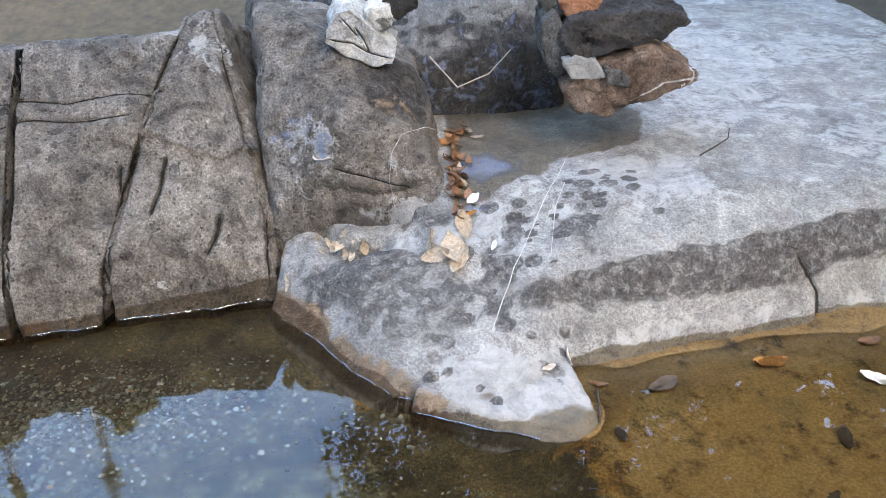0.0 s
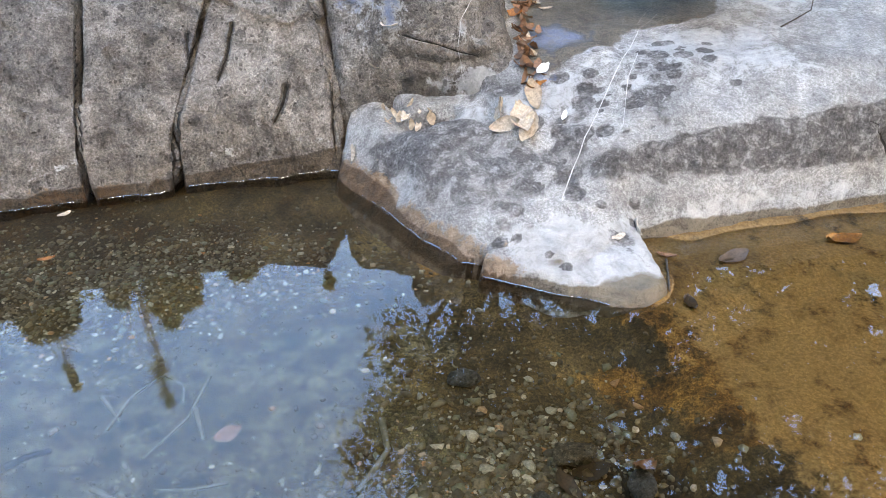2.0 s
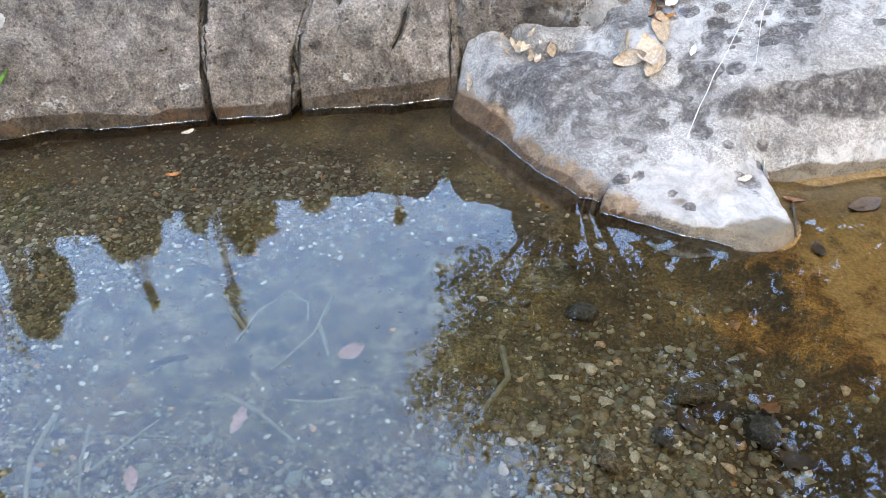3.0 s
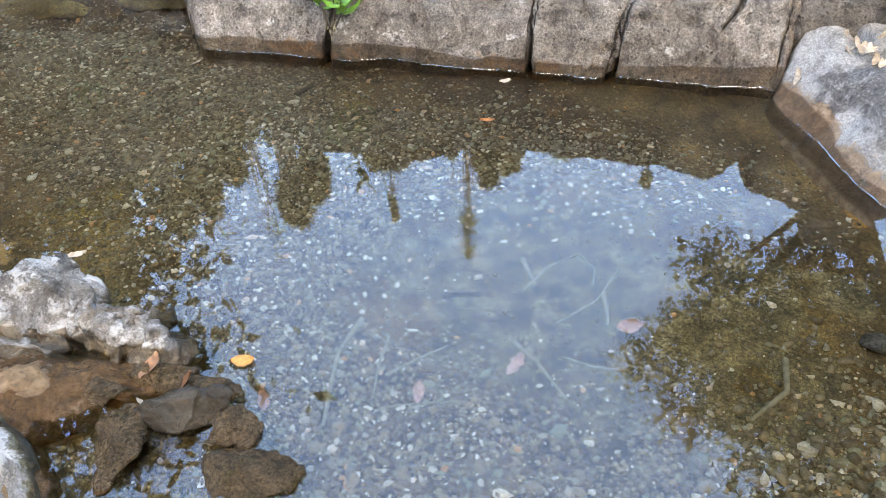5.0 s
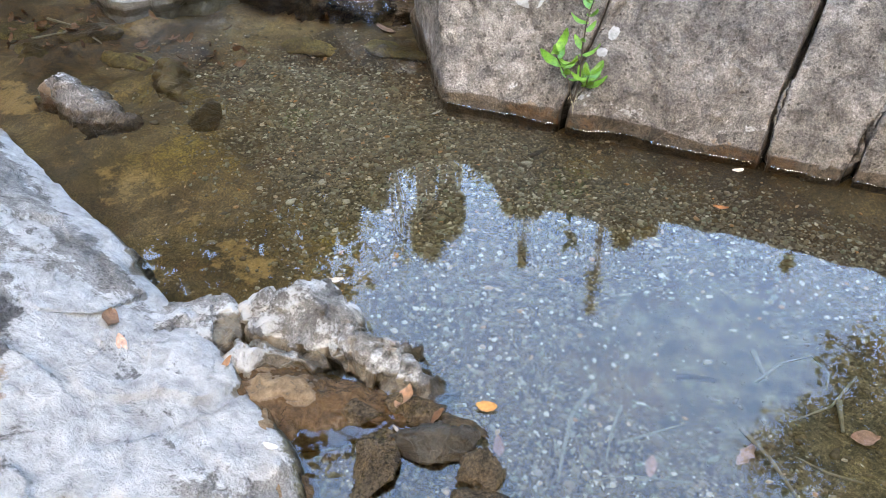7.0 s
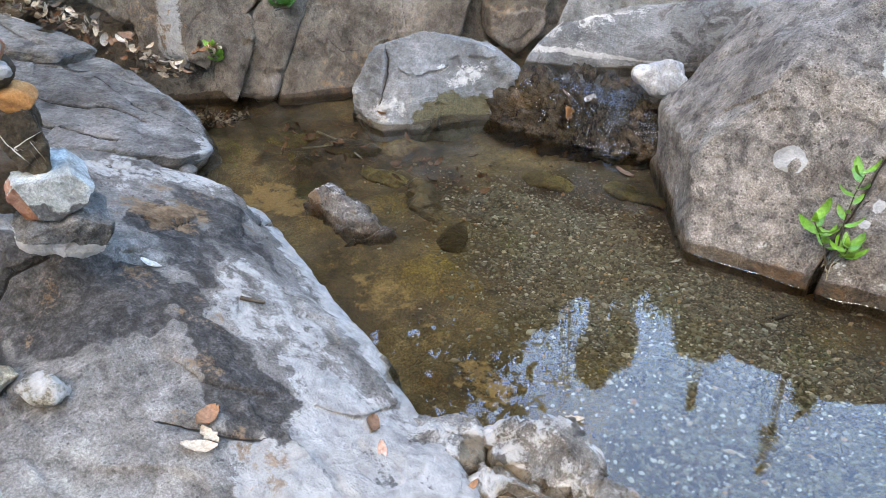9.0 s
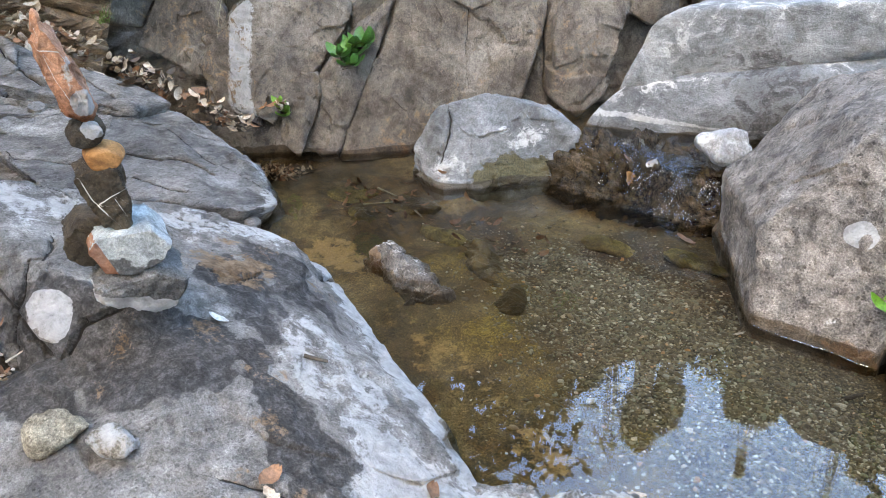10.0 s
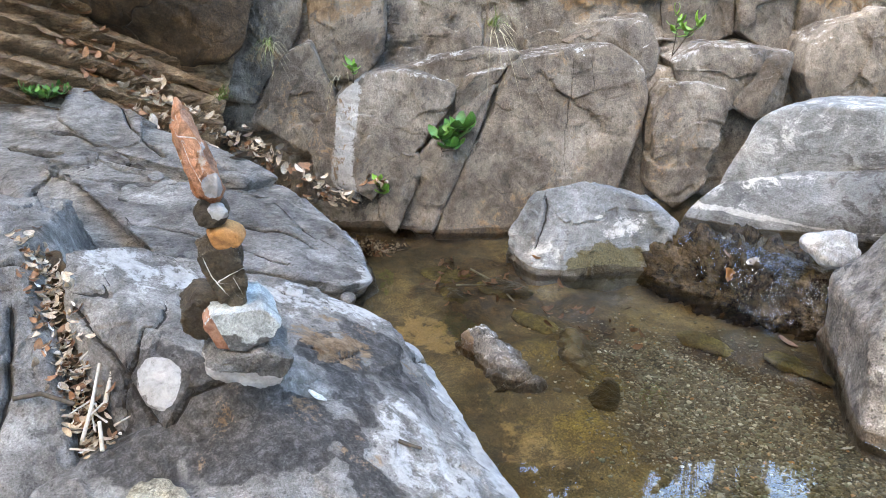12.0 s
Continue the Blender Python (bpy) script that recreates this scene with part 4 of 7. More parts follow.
SHELF_MASKS = {"white": shelf_white, "dark": shelf_dark, "ochre": shelf_ochre, "moss": shelf_moss}
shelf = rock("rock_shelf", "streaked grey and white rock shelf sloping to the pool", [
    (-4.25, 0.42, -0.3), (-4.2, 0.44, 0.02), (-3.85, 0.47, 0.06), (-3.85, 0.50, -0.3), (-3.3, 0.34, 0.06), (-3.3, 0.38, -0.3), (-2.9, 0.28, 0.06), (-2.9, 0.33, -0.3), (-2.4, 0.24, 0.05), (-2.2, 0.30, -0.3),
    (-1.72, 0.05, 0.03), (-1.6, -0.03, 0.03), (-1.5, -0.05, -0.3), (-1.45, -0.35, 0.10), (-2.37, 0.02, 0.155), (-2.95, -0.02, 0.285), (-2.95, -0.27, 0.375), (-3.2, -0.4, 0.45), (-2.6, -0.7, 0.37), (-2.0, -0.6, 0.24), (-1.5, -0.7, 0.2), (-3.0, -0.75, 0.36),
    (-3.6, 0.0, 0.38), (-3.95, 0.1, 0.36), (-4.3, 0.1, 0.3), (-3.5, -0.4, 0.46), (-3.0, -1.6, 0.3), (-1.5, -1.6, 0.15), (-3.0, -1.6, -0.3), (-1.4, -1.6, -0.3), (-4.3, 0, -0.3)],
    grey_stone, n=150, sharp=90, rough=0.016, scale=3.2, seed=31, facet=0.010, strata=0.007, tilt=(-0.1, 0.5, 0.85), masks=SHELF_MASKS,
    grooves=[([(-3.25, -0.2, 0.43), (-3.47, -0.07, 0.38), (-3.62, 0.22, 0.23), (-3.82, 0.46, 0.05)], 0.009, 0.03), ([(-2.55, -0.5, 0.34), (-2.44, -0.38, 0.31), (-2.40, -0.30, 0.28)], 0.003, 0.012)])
rock("rock_hump", "dark streaked rock hump carrying the stone stack", [
    (-4.14, -0.90, 0.75), (-4.24, -0.72, 0.69), (-4.31, -0.57, 0.63), (-4.20, -0.25, 0.50), (-4.16, -0.01, 0.40), (-4.01, 0.22, 0.30), (-3.89, 0.32, 0.25), (-3.97, -0.93, 0.70), (-3.73, -0.77, 0.66), (-3.77, -0.56, 0.585), (-3.42, -0.19, 0.41), (-3.28, -0.36, 0.48),
    (-3.25, -0.50, 0.53), (-3.5, 0.19, 0.27), (-3.69, 0.335, 0.10), (-3.76, -0.92, 0.48), (-3.46, -0.86, 0.29), (-3.28, -0.74, 0.33), (-3.05, -0.62, 0.33), (-3.0, -0.45, 0.30), (-4.2, 0.25, 0.1), (-4.4, -0.5, 0.3), (-3.2, -0.9, 0), (-3.0, -0.3, 0.0), (-3.6, 0.35, 0), (-4.2, -0.95, 0)],
    grey_stone, n=120, sharp=110, rough=0.010, scale=4, seed=32, facet=0.010, strata=0.008, tilt=(0.2, -0.2, 0.95), masks=SHELF_MASKS,
    grooves=[([(-3.22, -0.81, 0.41), (-3.33, -0.63, 0.48), (-3.30, -0.5, 0.5)], 0.008, 0.03), ([(-4.25, -0.55, 0.63), (-4.12, -0.25, 0.50), (-4.0, -0.05, 0.41), (-3.9, 0.1, 0.34)], 0.004, 0.012), ([(-3.74, -0.62, 0.61), (-3.60, -0.70, 0.50), (-3.48, -0.80, 0.36)], 0.006, 0.02), ([(-3.89, -0.82, 0.57), (-3.53, -0.80, 0.50), (-3.30, -0.78, 0.42)], 0.007, 0.02)])
# A floor slab in near-black umber, far darker than the rocks beside it.
rock("cleft_floor", "dark floor of the cleft between hump and bank", [
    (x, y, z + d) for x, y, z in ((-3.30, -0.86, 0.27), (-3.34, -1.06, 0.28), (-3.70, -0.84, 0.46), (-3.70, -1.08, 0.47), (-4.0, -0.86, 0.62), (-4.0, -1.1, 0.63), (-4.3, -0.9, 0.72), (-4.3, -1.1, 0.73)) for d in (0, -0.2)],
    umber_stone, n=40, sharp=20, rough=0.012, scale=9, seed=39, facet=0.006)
rock("rock_bank", "pale fissured rock bank beyond the stone stack", [
    (-3.2, -1.0, 0.28), (-3.3, -1.6, 0.33), (-3.5, -1.03, 0.42), (-3.85, -1.06, 0.62), (-4.15, -1.06, 0.80), (-4.3, -1.6, 0.9), (-4.4, -0.95, 0.78), (-5.0, -1.6, 0.9), (-5.0, -0.8, 0.7), (-3.2, -1.6, 0), (-5.0, -1.6, 0), (-3.2, -0.95, 0), (-4.8, -0.6, 0.2)],
    grey_stone, n=90, sharp=60, rough=0.014, scale=4, seed=33, facet=0.014, strata=0.009, tilt=(0.2, -0.2, 0.95),
    grooves=[([(-4.06, -1.25, 0.80), (-4.07, -1.0, 0.78), (-4.1, -0.85, 0.72)], 0.008, 0.03), ([(-3.3, -1.3, 0.36), (-3.6, -1.15, 0.5), (-3.9, -1.1, 0.66)], 0.007, 0.03), ([(-4.6, -1.2, 0.85), (-4.73, -0.99, 0.78), (-4.87, -0.94, 0.76)], 0.007, 0.03)])
tongue = rock("rock_tongue", "layered grey rock tongue running down to the water", [
    (-4.55, 0.42, -0.2), (-4.7, 0.42, 0.0), (-4.78, 0.64, 0.0), (-4.68, 0.70, -0.2), (-4.80, 0.55, 0.03), (-5.25, 0.74, 0.05), (-5.28, 0.78, -0.2), (-5.3, 0.42, 0.38), (-5.0, 0.15, 0.24), (-4.75, 0.10, 0.12), (-4.62, 0.15, 0.0),
    (-5.5, -0.1, 0.56), (-5.2, -0.5, 0.46), (-5.75, -0.6, 0.85), (-5.5, -1.2, 0.65), (-5.95, -1.2, 1.0), (-4.7, -0.9, 0.34), (-4.6, -0.9, -0.2), (-5.9, -1.2, 0), (-5.6, 0.6, 0.0), (-5.93, -0.62, 1.03), (-5.9, -0.35, 0.80), (-6.02, -0.74, 0.98), (-5.77, -0.21, 0.62)],
    slate_stone, n=170, sharp=60, rough=0.018, scale=3, seed=34, facet=0.016, chip=0.5, strata=0.012, tilt=(0.3, -0.45, 0.84), grooves=[
        ([(-5.63, -1.01, 0.84), (-5.42, -0.66, 0.74), (-5.32, -0.61, 0.67), (-5.16, -0.58, 0.59), (-5.04, -0.51, 0.53), (-4.98, -0.38, 0.50), (-5.01, -0.26, 0.46), (-5.05, -0.1, 0.42)], 0.011, 0.07),
        ([(-5.69, -0.80, 0.85), (-5.64, -0.66, 0.83), (-5.64, -0.54, 0.78), (-5.79, -0.48, 0.85)], 0.008, 0.05), ([(-5.45, -0.30, 0.66), (-5.50, -0.41, 0.70), (-5.44, -0.49, 0.69), (-5.34, -0.50, 0.66), (-5.26, -0.38, 0.58), (-5.17, -0.23, 0.53)], 0.006, 0.03),
        ([(-5.85, -0.65, 0.98), (-5.72, -0.52, 0.85), (-5.58, -0.46, 0.75), (-5.50, -0.38, 0.69), (-5.3, -0.2, 0.56)], 0.006, 0.04), ([(-5.8, -0.42, 0.85), (-5.68, -0.32, 0.76), (-5.55, -0.15, 0.66)], 0.005, 0.03),
        ([(-5.32, -0.04, 0.54), (-5.17, 0.0, 0.44), (-5.06, 0.12, 0.36), (-4.93, 0.23, 0.31), (-4.86, 0.33, 0.25)], 0.005, 0.025), ([(-5.0, -0.05, 0.36), (-4.86, 0.05, 0.28), (-4.68, 0.20, 0.19), (-4.57, 0.34, 0.11)], 0.005, 0.025),
        ([(-5.29, 0.10, 0.49), (-5.05, 0.21, 0.38), (-4.93, 0.35, 0.29), (-4.87, 0.49, 0.15)], 0.005, 0.025), ([(-5.43, -0.83, 0.74), (-5.34, -0.95, 0.69), (-5.1, -1.0, 0.6)], 0.009, 0.05),
        ([(-4.91, -0.32, 0.44), (-4.77, -0.07, 0.28), (-4.5, 0.1, 0.12)], 0.008, 0.03)], masks={"dark": lambda p, n: 0.42 * near(p, (-5.35, -0.45, 0.65), (0.28, 0.3, 0.25), soft=0.6, rag=0.6) + 0.4 * np.clip(fbm(p, 3, 5, 47), 0, 1),
        "ochre": lambda p, n: 0.4 * near(p, (-5.6, 0.0, 0.6), (0.2, 0.4, 0.3), soft=0.8),
        "white": lambda p, n: 0.7 * near(p, (-4.72, 0.62, 0.06), (0.14, 0.2, 0.14), soft=0.6) + 0.45 * near(p, (-5.1, 0.6, 0.25), (0.25, 0.25, 0.2), soft=0.7)})
outcrop = new("rock_outcrop")
tagged(outcrop, "craggy white rock outcrop at the pool's edge with a muddy foot", "rock")


def lobe(name, label, plan, tops, material, seed, foot=0.0, **kw):
    """A low lobe of rock: its outline at the water, and the places of its top."""
    corners = [(x, y, z) for x, y in plan for z in (foot, -0.2)] + list(tops)
    # Faces that point up get extra white.
    return rock(name, label, corners, material, parent=outcrop, n=46, scale=9, seed=seed, masks=kw.pop("masks", {
        "white": lambda p, n: 0.36 + 0.4 * fbm(p, 6, 4, 4) + 0.25 * n[:, 2] * step(0.04, 0.08, p[:, 2]), "dark": lambda p, n: 0.8 * np.clip(fbm(p, 8, 4, 6) - 0.1, 0, 1),
        "moss": lambda p, n: 0.75 * (1 - step(0.015, 0.05, p[:, 2])) * step(0.38, 0.5, p[:, 1])}), **kw)


lobe("crag", "", [(-2.26, 0.34), (-2.21, 0.49), (-2.06, 0.55), (-1.92, 0.50), (-1.87, 0.38), (-2.0, 0.30), (-2.14, 0.27)], [(-2.15, 0.40, 0.10), (-2.04, 0.46, 0.105), (-1.95, 0.41, 0.115), (-2.05, 0.34, 0.085)], grey_stone, 351, 0.02, sharp=26, rough=0.014, facet=0.022, chip=0.7)
lobe("crag", "", [(-1.97, 0.35), (-1.90, 0.50), (-1.74, 0.53), (-1.69, 0.42), (-1.78, 0.34)], [(-1.88, 0.43, 0.10), (-1.78, 0.46, 0.07), (-1.80, 0.38, 0.08)], grey_stone, 352, 0.01, sharp=26, rough=0.014, facet=0.022, chip=0.7)
lobe("crag", "", [(-1.76, 0.50), (-1.62, 0.52), (-1.55, 0.47), (-1.60, 0.37), (-1.72, 0.35)], [(-1.68, 0.44, 0.062), (-1.62, 0.43, 0.05)], grey_stone, 353, 0.0, sharp=26, rough=0.014, facet=0.02, chip=0.7)
lobe("crag", "", [(-2.14, 0.28), (-1.92, 0.36), (-1.84, 0.27), (-1.98, 0.18), (-2.12, 0.16)], [(-2.05, 0.26, 0.075), (-1.93, 0.29, 0.07)], grey_stone, 354, 0.02, sharp=26, rough=0.012, facet=0.02, chip=0.7)
lobe("crag", "", [(-2.46, 0.20), (-2.38, 0.30), (-2.28, 0.36), (-2.12, 0.24), (-2.18, 0.05), (-2.38, 0.08)], [(-2.34, 0.24, 0.075), (-2.22, 0.22, 0.08), (-2.25, 0.10, 0.11)], grey_stone, 355, 0.03, sharp=20, rough=0.012, facet=0.014, chip=0.7)
lobe("muddy_foot", "brown muddy rock foot between shelf and outcrop", [(-2.10, 0.20), (-1.95, 0.32), (-1.66, 0.39), (-1.55, 0.36), (-1.62, 0.24), (-1.76, 0.16), (-1.84, 0.04), (-2.05, 0.05)], [(-1.95, 0.18, 0.05), (-1.75, 0.30, 0.035), (-1.62, 0.32, 0.02)], wet_stone, 356, -0.005, sharp=14, rough=0.012, facet=0.008,
     masks={"ochre": lambda p, n: 0.75 + 0 * p[:, 0], "white": lambda p, n: 0.3 * np.clip(fbm(p, 12, 3, 8), 0, 1)})
lobe("muddy_foot", "brown wet rock foot along the shelf", [(-2.0, 0.20), (-1.76, 0.13), (-1.57, 0.0), (-1.42, -0.16), (-1.38, -0.42), (-1.62, -0.40), (-1.90, 0.0)], [(-1.90, 0.12, 0.055), (-1.67, -0.01, 0.045), (-1.52, -0.20, 0.045)], wet_stone, 357, -0.02, sharp=14, rough=0.008, facet=0.005,
     masks={"ochre": lambda p, n: 0.8 + 0 * p[:, 0], "dark": lambda p, n: 0.4 * np.clip(fbm(p, 7, 3, 8), 0, 1)})

def rock_layer_on(base, name, top, drop, tuck, material, seed, **kw):
    """A slab lying on a rock: the corners of its top, its thickness, and how far its underside draws back."""
    t = np.array(top, float)
    under = t.mean(0) + (t - t.mean(0)) * (1 - tuck) - np.array([0, 0, drop])
    me, c = rock_mesh(name, np.concatenate([t, under]), material, n=84, sharp=90, seed=seed, scale=4, rough=0.010, **kw)
    ob = new(name, me)
    ob.parent = base
    ob.matrix_parent_inverse = Matrix.Translation(-Vector(base.location))
    ob.location = c
    return ob


rock_layer_on(shelf, "slab", [(-3.30, -0.32, 0.450), (-3.43, -0.14, 0.420), (-3.62, 0.15, 0.250), (-3.70, 0.34, 0.105), (-3.3, 0.325, 0.095), (-2.9, 0.255, 0.095), (-2.45, 0.19, 0.095), (-2.40, 0.0, 0.180), (-2.62, -0.33, 0.360), (-2.95, -0.30, 0.405), (-3.06, -0.46, 0.425)], 0.12, 0.02, grey_stone, 364, facet=0.008, chip=0.8, strata=0.007, tilt=(-0.1, 0.5, 0.85), masks=SHELF_MASKS)
TONGUE_MASKS = {"dark": lambda p, n: 0.45 * np.clip(fbm(p * np.array([0.6, 0.6, 2.0]), 4, 5, 47) + 0.1, 0, 1), "white": lambda p, n: 0.7 * near(p, (-4.70, 0.58, 0.08), (0.14, 0.14, 0.14), soft=0.6) + 0.5 * near(p, (-5.0, 0.55, 0.25), (0.3, 0.2, 0.25), soft=0.8, rag=0.7)}
rock_layer_on(tongue, "layer", [(-5.32, -0.82, 0.76), (-5.06, -0.52, 0.575), (-5.22, 0.06, 0.545), (-5.17, 0.47, 0.335), (-5.16, 0.67, 0.13), (-4.68, 0.58, 0.075), (-4.60, 0.37, 0.125), (-4.76, -0.04, 0.295), (-4.76, -0.5, 0.44)], 0.13, 0.10, slate_stone, 361, facet=0.013, chip=0.6, strata=0.012, tilt=(0.3, -0.35, 0.9), masks=TONGUE_MASKS,
              grooves=[([(-5.06, -0.25, 0.50), (-4.95, 0.05, 0.42), (-4.86, 0.33, 0.27)], 0.004, 0.02), ([(-5.15, 0.2, 0.45), (-4.95, 0.40, 0.28), (-4.80, 0.55, 0.14)], 0.003, 0.012), ([(-5.0, -0.6, 0.58), (-4.88, -0.25, 0.43), (-4.72, 0.1, 0.24)], 0.004, 0.02)])
rock_layer_on(tongue, "layer", [(-5.93, -0.64, 1.05), (-5.80, -0.44, 0.95), (-5.66, -0.14, 0.75), (-5.50, 0.12, 0.63), (-5.36, 0.30, 0.52), (-5.26, 0.06, 0.56), (-5.40, -0.36, 0.71), (-5.52, -0.62, 0.81), (-5.75, -0.78, 0.95)], 0.12, 0.12, slate_stone, 362, facet=0.02, chip=0.5, strata=0.014, tilt=(0.3, -0.45, 0.84), masks=TONGUE_MASKS,
              grooves=[([(-5.8, -0.42, 0.95), (-5.62, -0.42, 0.84), (-5.45, -0.30, 0.72)], 0.006, 0.03), ([(-5.6, -0.15, 0.73), (-5.45, -0.05, 0.65), (-5.33, 0.08, 0.57)], 0.004, 0.02)])
rock_layer_on(tongue, "layer", [(-5.5, -0.72, 0.80), (-5.36, -0.45, 0.70), (-5.20, -0.05, 0.57), (-5.08, -0.12, 0.47), (-5.06, -0.42, 0.545), (-5.22, -0.72, 0.67), (-5.4, -0.9, 0.77)], 0.10, 0.10, slate_stone, 363, facet=0.02, chip=0.5, strata=0.012, tilt=(0.3, -0.45, 0.84), masks=TONGUE_MASKS)

# boulder by the fall, islet, white stone and upper rocks
rock("rock_boulder", "grey boulder with a white patch and mossy foot", [
    (-4.78, 1.50, -0.1), (-4.76, 1.44, 0.10), (-4.68, 1.62, 0.40), (-4.52, 1.84, 0.48), (-4.42, 1.95, 0.42), (-4.3, 2.11, 0.37), (-4.17, 2.26, 0.24), (-4.15, 2.2, 0.05), (-4.42, 1.46, 0.02), (-4.42, 1.46, -0.2), (-4.15, 1.95, -0.1),
    (-4.28, 1.9, 0.15), (-4.45, 1.6, 0.22), (-4.9, 1.9, 0.2), (-4.7, 2.3, 0.3), (-4.7, 2.4, -0.1)],
    chute_stone, n=90, sharp=60, rough=0.010, scale=4, seed=41, facet=0.012, grooves=[([(-4.62, 1.66, 0.36), (-4.55, 1.62, 0.26), (-4.52, 1.52, 0.12)], 0.005, 0.015)], masks={
        "white": lambda p, n: 0.55 * near(p, (-4.28, 1.98, 0.24), (0.16, 0.2, 0.10), soft=0.9) + 0.5 * near(p, (-4.47, 1.55, 0.08), (0.12, 0.12, 0.1), soft=0.4),
        "moss": lambda p, n: 0.9 * near(p, (-4.27, 1.83, 0.06), (0.2, 0.25, 0.1), soft=0.4)})
# The islet's white grows with how far a face points up.
rock("rock_islet", "small rough rock rising from the shallows", [
    (-4.02, 0.72, -0.1), (-3.98, 0.72, 0.04), (-4.0, 0.88, 0.02), (-3.45, 0.87, -0.02), (-3.45, 0.85, -0.1), (-3.55, 0.66, -0.02), (-3.6, 0.64, -0.1), (-3.88, 0.76, 0.11), (-3.7, 0.78, 0.08), (-3.55, 0.8, 0.04)],
    block_stone, n=44, sharp=40, rough=0.012, scale=9, seed=42, facet=0.016, masks={"ochre": lambda p, n: 0.7 * near(p, (-3.95, 0.68, 0.02), (0.15, 0.1, 0.06)), "white": lambda p, n: 0.35 * n[:, 2]})
stone("stone", "rounded white stone wedged above the fall", (-3.34, 2.47, 0.33), (0.32, 0.28, 0.22), (0, 10, 30), pale_stone, 43, n=30, rough=0.012, masks={
    "white": lambda p, n: 0.3 + 0 * p[:, 0], "dark": lambda p, n: 0.6 * np.clip(fbm(p, 7, 4, 2) - 0.2, 0, 1)})


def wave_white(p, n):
    # Whiter on upward faces above the foot, plus a thin pale line.
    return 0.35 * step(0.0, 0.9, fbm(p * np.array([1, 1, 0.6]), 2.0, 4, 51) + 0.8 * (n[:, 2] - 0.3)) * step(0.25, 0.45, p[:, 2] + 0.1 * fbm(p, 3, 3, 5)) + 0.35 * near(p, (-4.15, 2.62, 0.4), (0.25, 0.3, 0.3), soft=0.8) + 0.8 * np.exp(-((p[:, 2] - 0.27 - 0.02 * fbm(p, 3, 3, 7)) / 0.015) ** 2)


chute = new("rock_chute")
tagged(chute, "blue-white polished rock ramp beside the stream", "rock")
# The dark mask grows low down on the right-hand part.
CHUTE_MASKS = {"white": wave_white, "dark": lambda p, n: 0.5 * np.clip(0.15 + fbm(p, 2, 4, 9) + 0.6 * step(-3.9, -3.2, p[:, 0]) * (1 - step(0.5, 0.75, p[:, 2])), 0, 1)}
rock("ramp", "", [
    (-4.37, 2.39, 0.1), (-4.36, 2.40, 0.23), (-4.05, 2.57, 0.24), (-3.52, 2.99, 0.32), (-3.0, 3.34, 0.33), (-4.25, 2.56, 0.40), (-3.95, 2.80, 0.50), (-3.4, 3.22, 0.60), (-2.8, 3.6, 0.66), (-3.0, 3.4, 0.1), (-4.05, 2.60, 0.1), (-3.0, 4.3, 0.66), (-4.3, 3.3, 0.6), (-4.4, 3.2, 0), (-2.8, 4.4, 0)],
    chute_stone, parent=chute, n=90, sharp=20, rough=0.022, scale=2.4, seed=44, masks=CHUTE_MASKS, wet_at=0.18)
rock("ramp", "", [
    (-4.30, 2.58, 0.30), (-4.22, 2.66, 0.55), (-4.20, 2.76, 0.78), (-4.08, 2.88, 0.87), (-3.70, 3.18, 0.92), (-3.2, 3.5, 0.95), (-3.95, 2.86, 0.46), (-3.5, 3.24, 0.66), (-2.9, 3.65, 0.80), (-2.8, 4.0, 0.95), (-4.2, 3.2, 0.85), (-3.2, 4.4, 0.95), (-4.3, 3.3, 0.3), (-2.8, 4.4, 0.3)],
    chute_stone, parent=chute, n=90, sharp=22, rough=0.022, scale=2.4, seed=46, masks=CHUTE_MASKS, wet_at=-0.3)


# cliff: stacked joint blocks
# The white mask's last term paints upper block tops as if lit from above.
CLIFF_MASKS = {
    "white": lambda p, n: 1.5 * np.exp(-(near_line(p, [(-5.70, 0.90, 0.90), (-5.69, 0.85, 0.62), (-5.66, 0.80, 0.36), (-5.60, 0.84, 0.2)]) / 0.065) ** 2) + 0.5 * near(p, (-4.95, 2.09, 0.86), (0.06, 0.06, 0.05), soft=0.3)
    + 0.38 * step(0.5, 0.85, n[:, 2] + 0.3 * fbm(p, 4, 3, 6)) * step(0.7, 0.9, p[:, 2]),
    "ochre": lambda p, n: 0.4 * np.clip(fbm(p, 1.6, 4, 61) + 0.15, 0, 1) + 0.5 * step(1.15, 1.4, p[:, 2]) * step(-0.2, 0.3, fbm(p, 2, 3, 62)),
    "dark": lambda p, n: 0.6 * np.clip(fbm(p * np.array([1, 1, 0.5]), 2.4, 4, 66) - 0.1, 0, 1)}


CLIFF_FOOT, CLIFF_WAY, CLIFF_OUT = np.array([-5.485, 1.0, 0.0]), np.array([0.43, 0.903, 0.0]), np.array([0.903, -0.43, 0.0])


def on_cliff(along_it, up, out):
    """A place on the leaning cliff: metres along its foot, up, and proud of it."""
    return CLIFF_FOOT + CLIFF_WAY * along_it + CLIFF_OUT * (out - 0.18 * up) + np.array([0, 0, up])


def cliff_corners(out, outline, seed, deep=0.55, skew=0.03):
    """Corners of a joint block: its outline on the cliff, set out by a little more or less at each corner, and its back."""
    r = np.random.RandomState(seed)
    pts = []
    for a, h in outline:
        pts += [on_cliff(a, h, out + skew * r.uniform(-1, 1)), on_cliff(a + 0.03 * r.normal(), h, out - deep)]
    mid = np.mean(np.array(outline), 0)
    pts.append(on_cliff(mid[0] + 0.05 * r.normal(), mid[1] + 0.05 * r.normal(), out + skew * 1.4))
    return pts


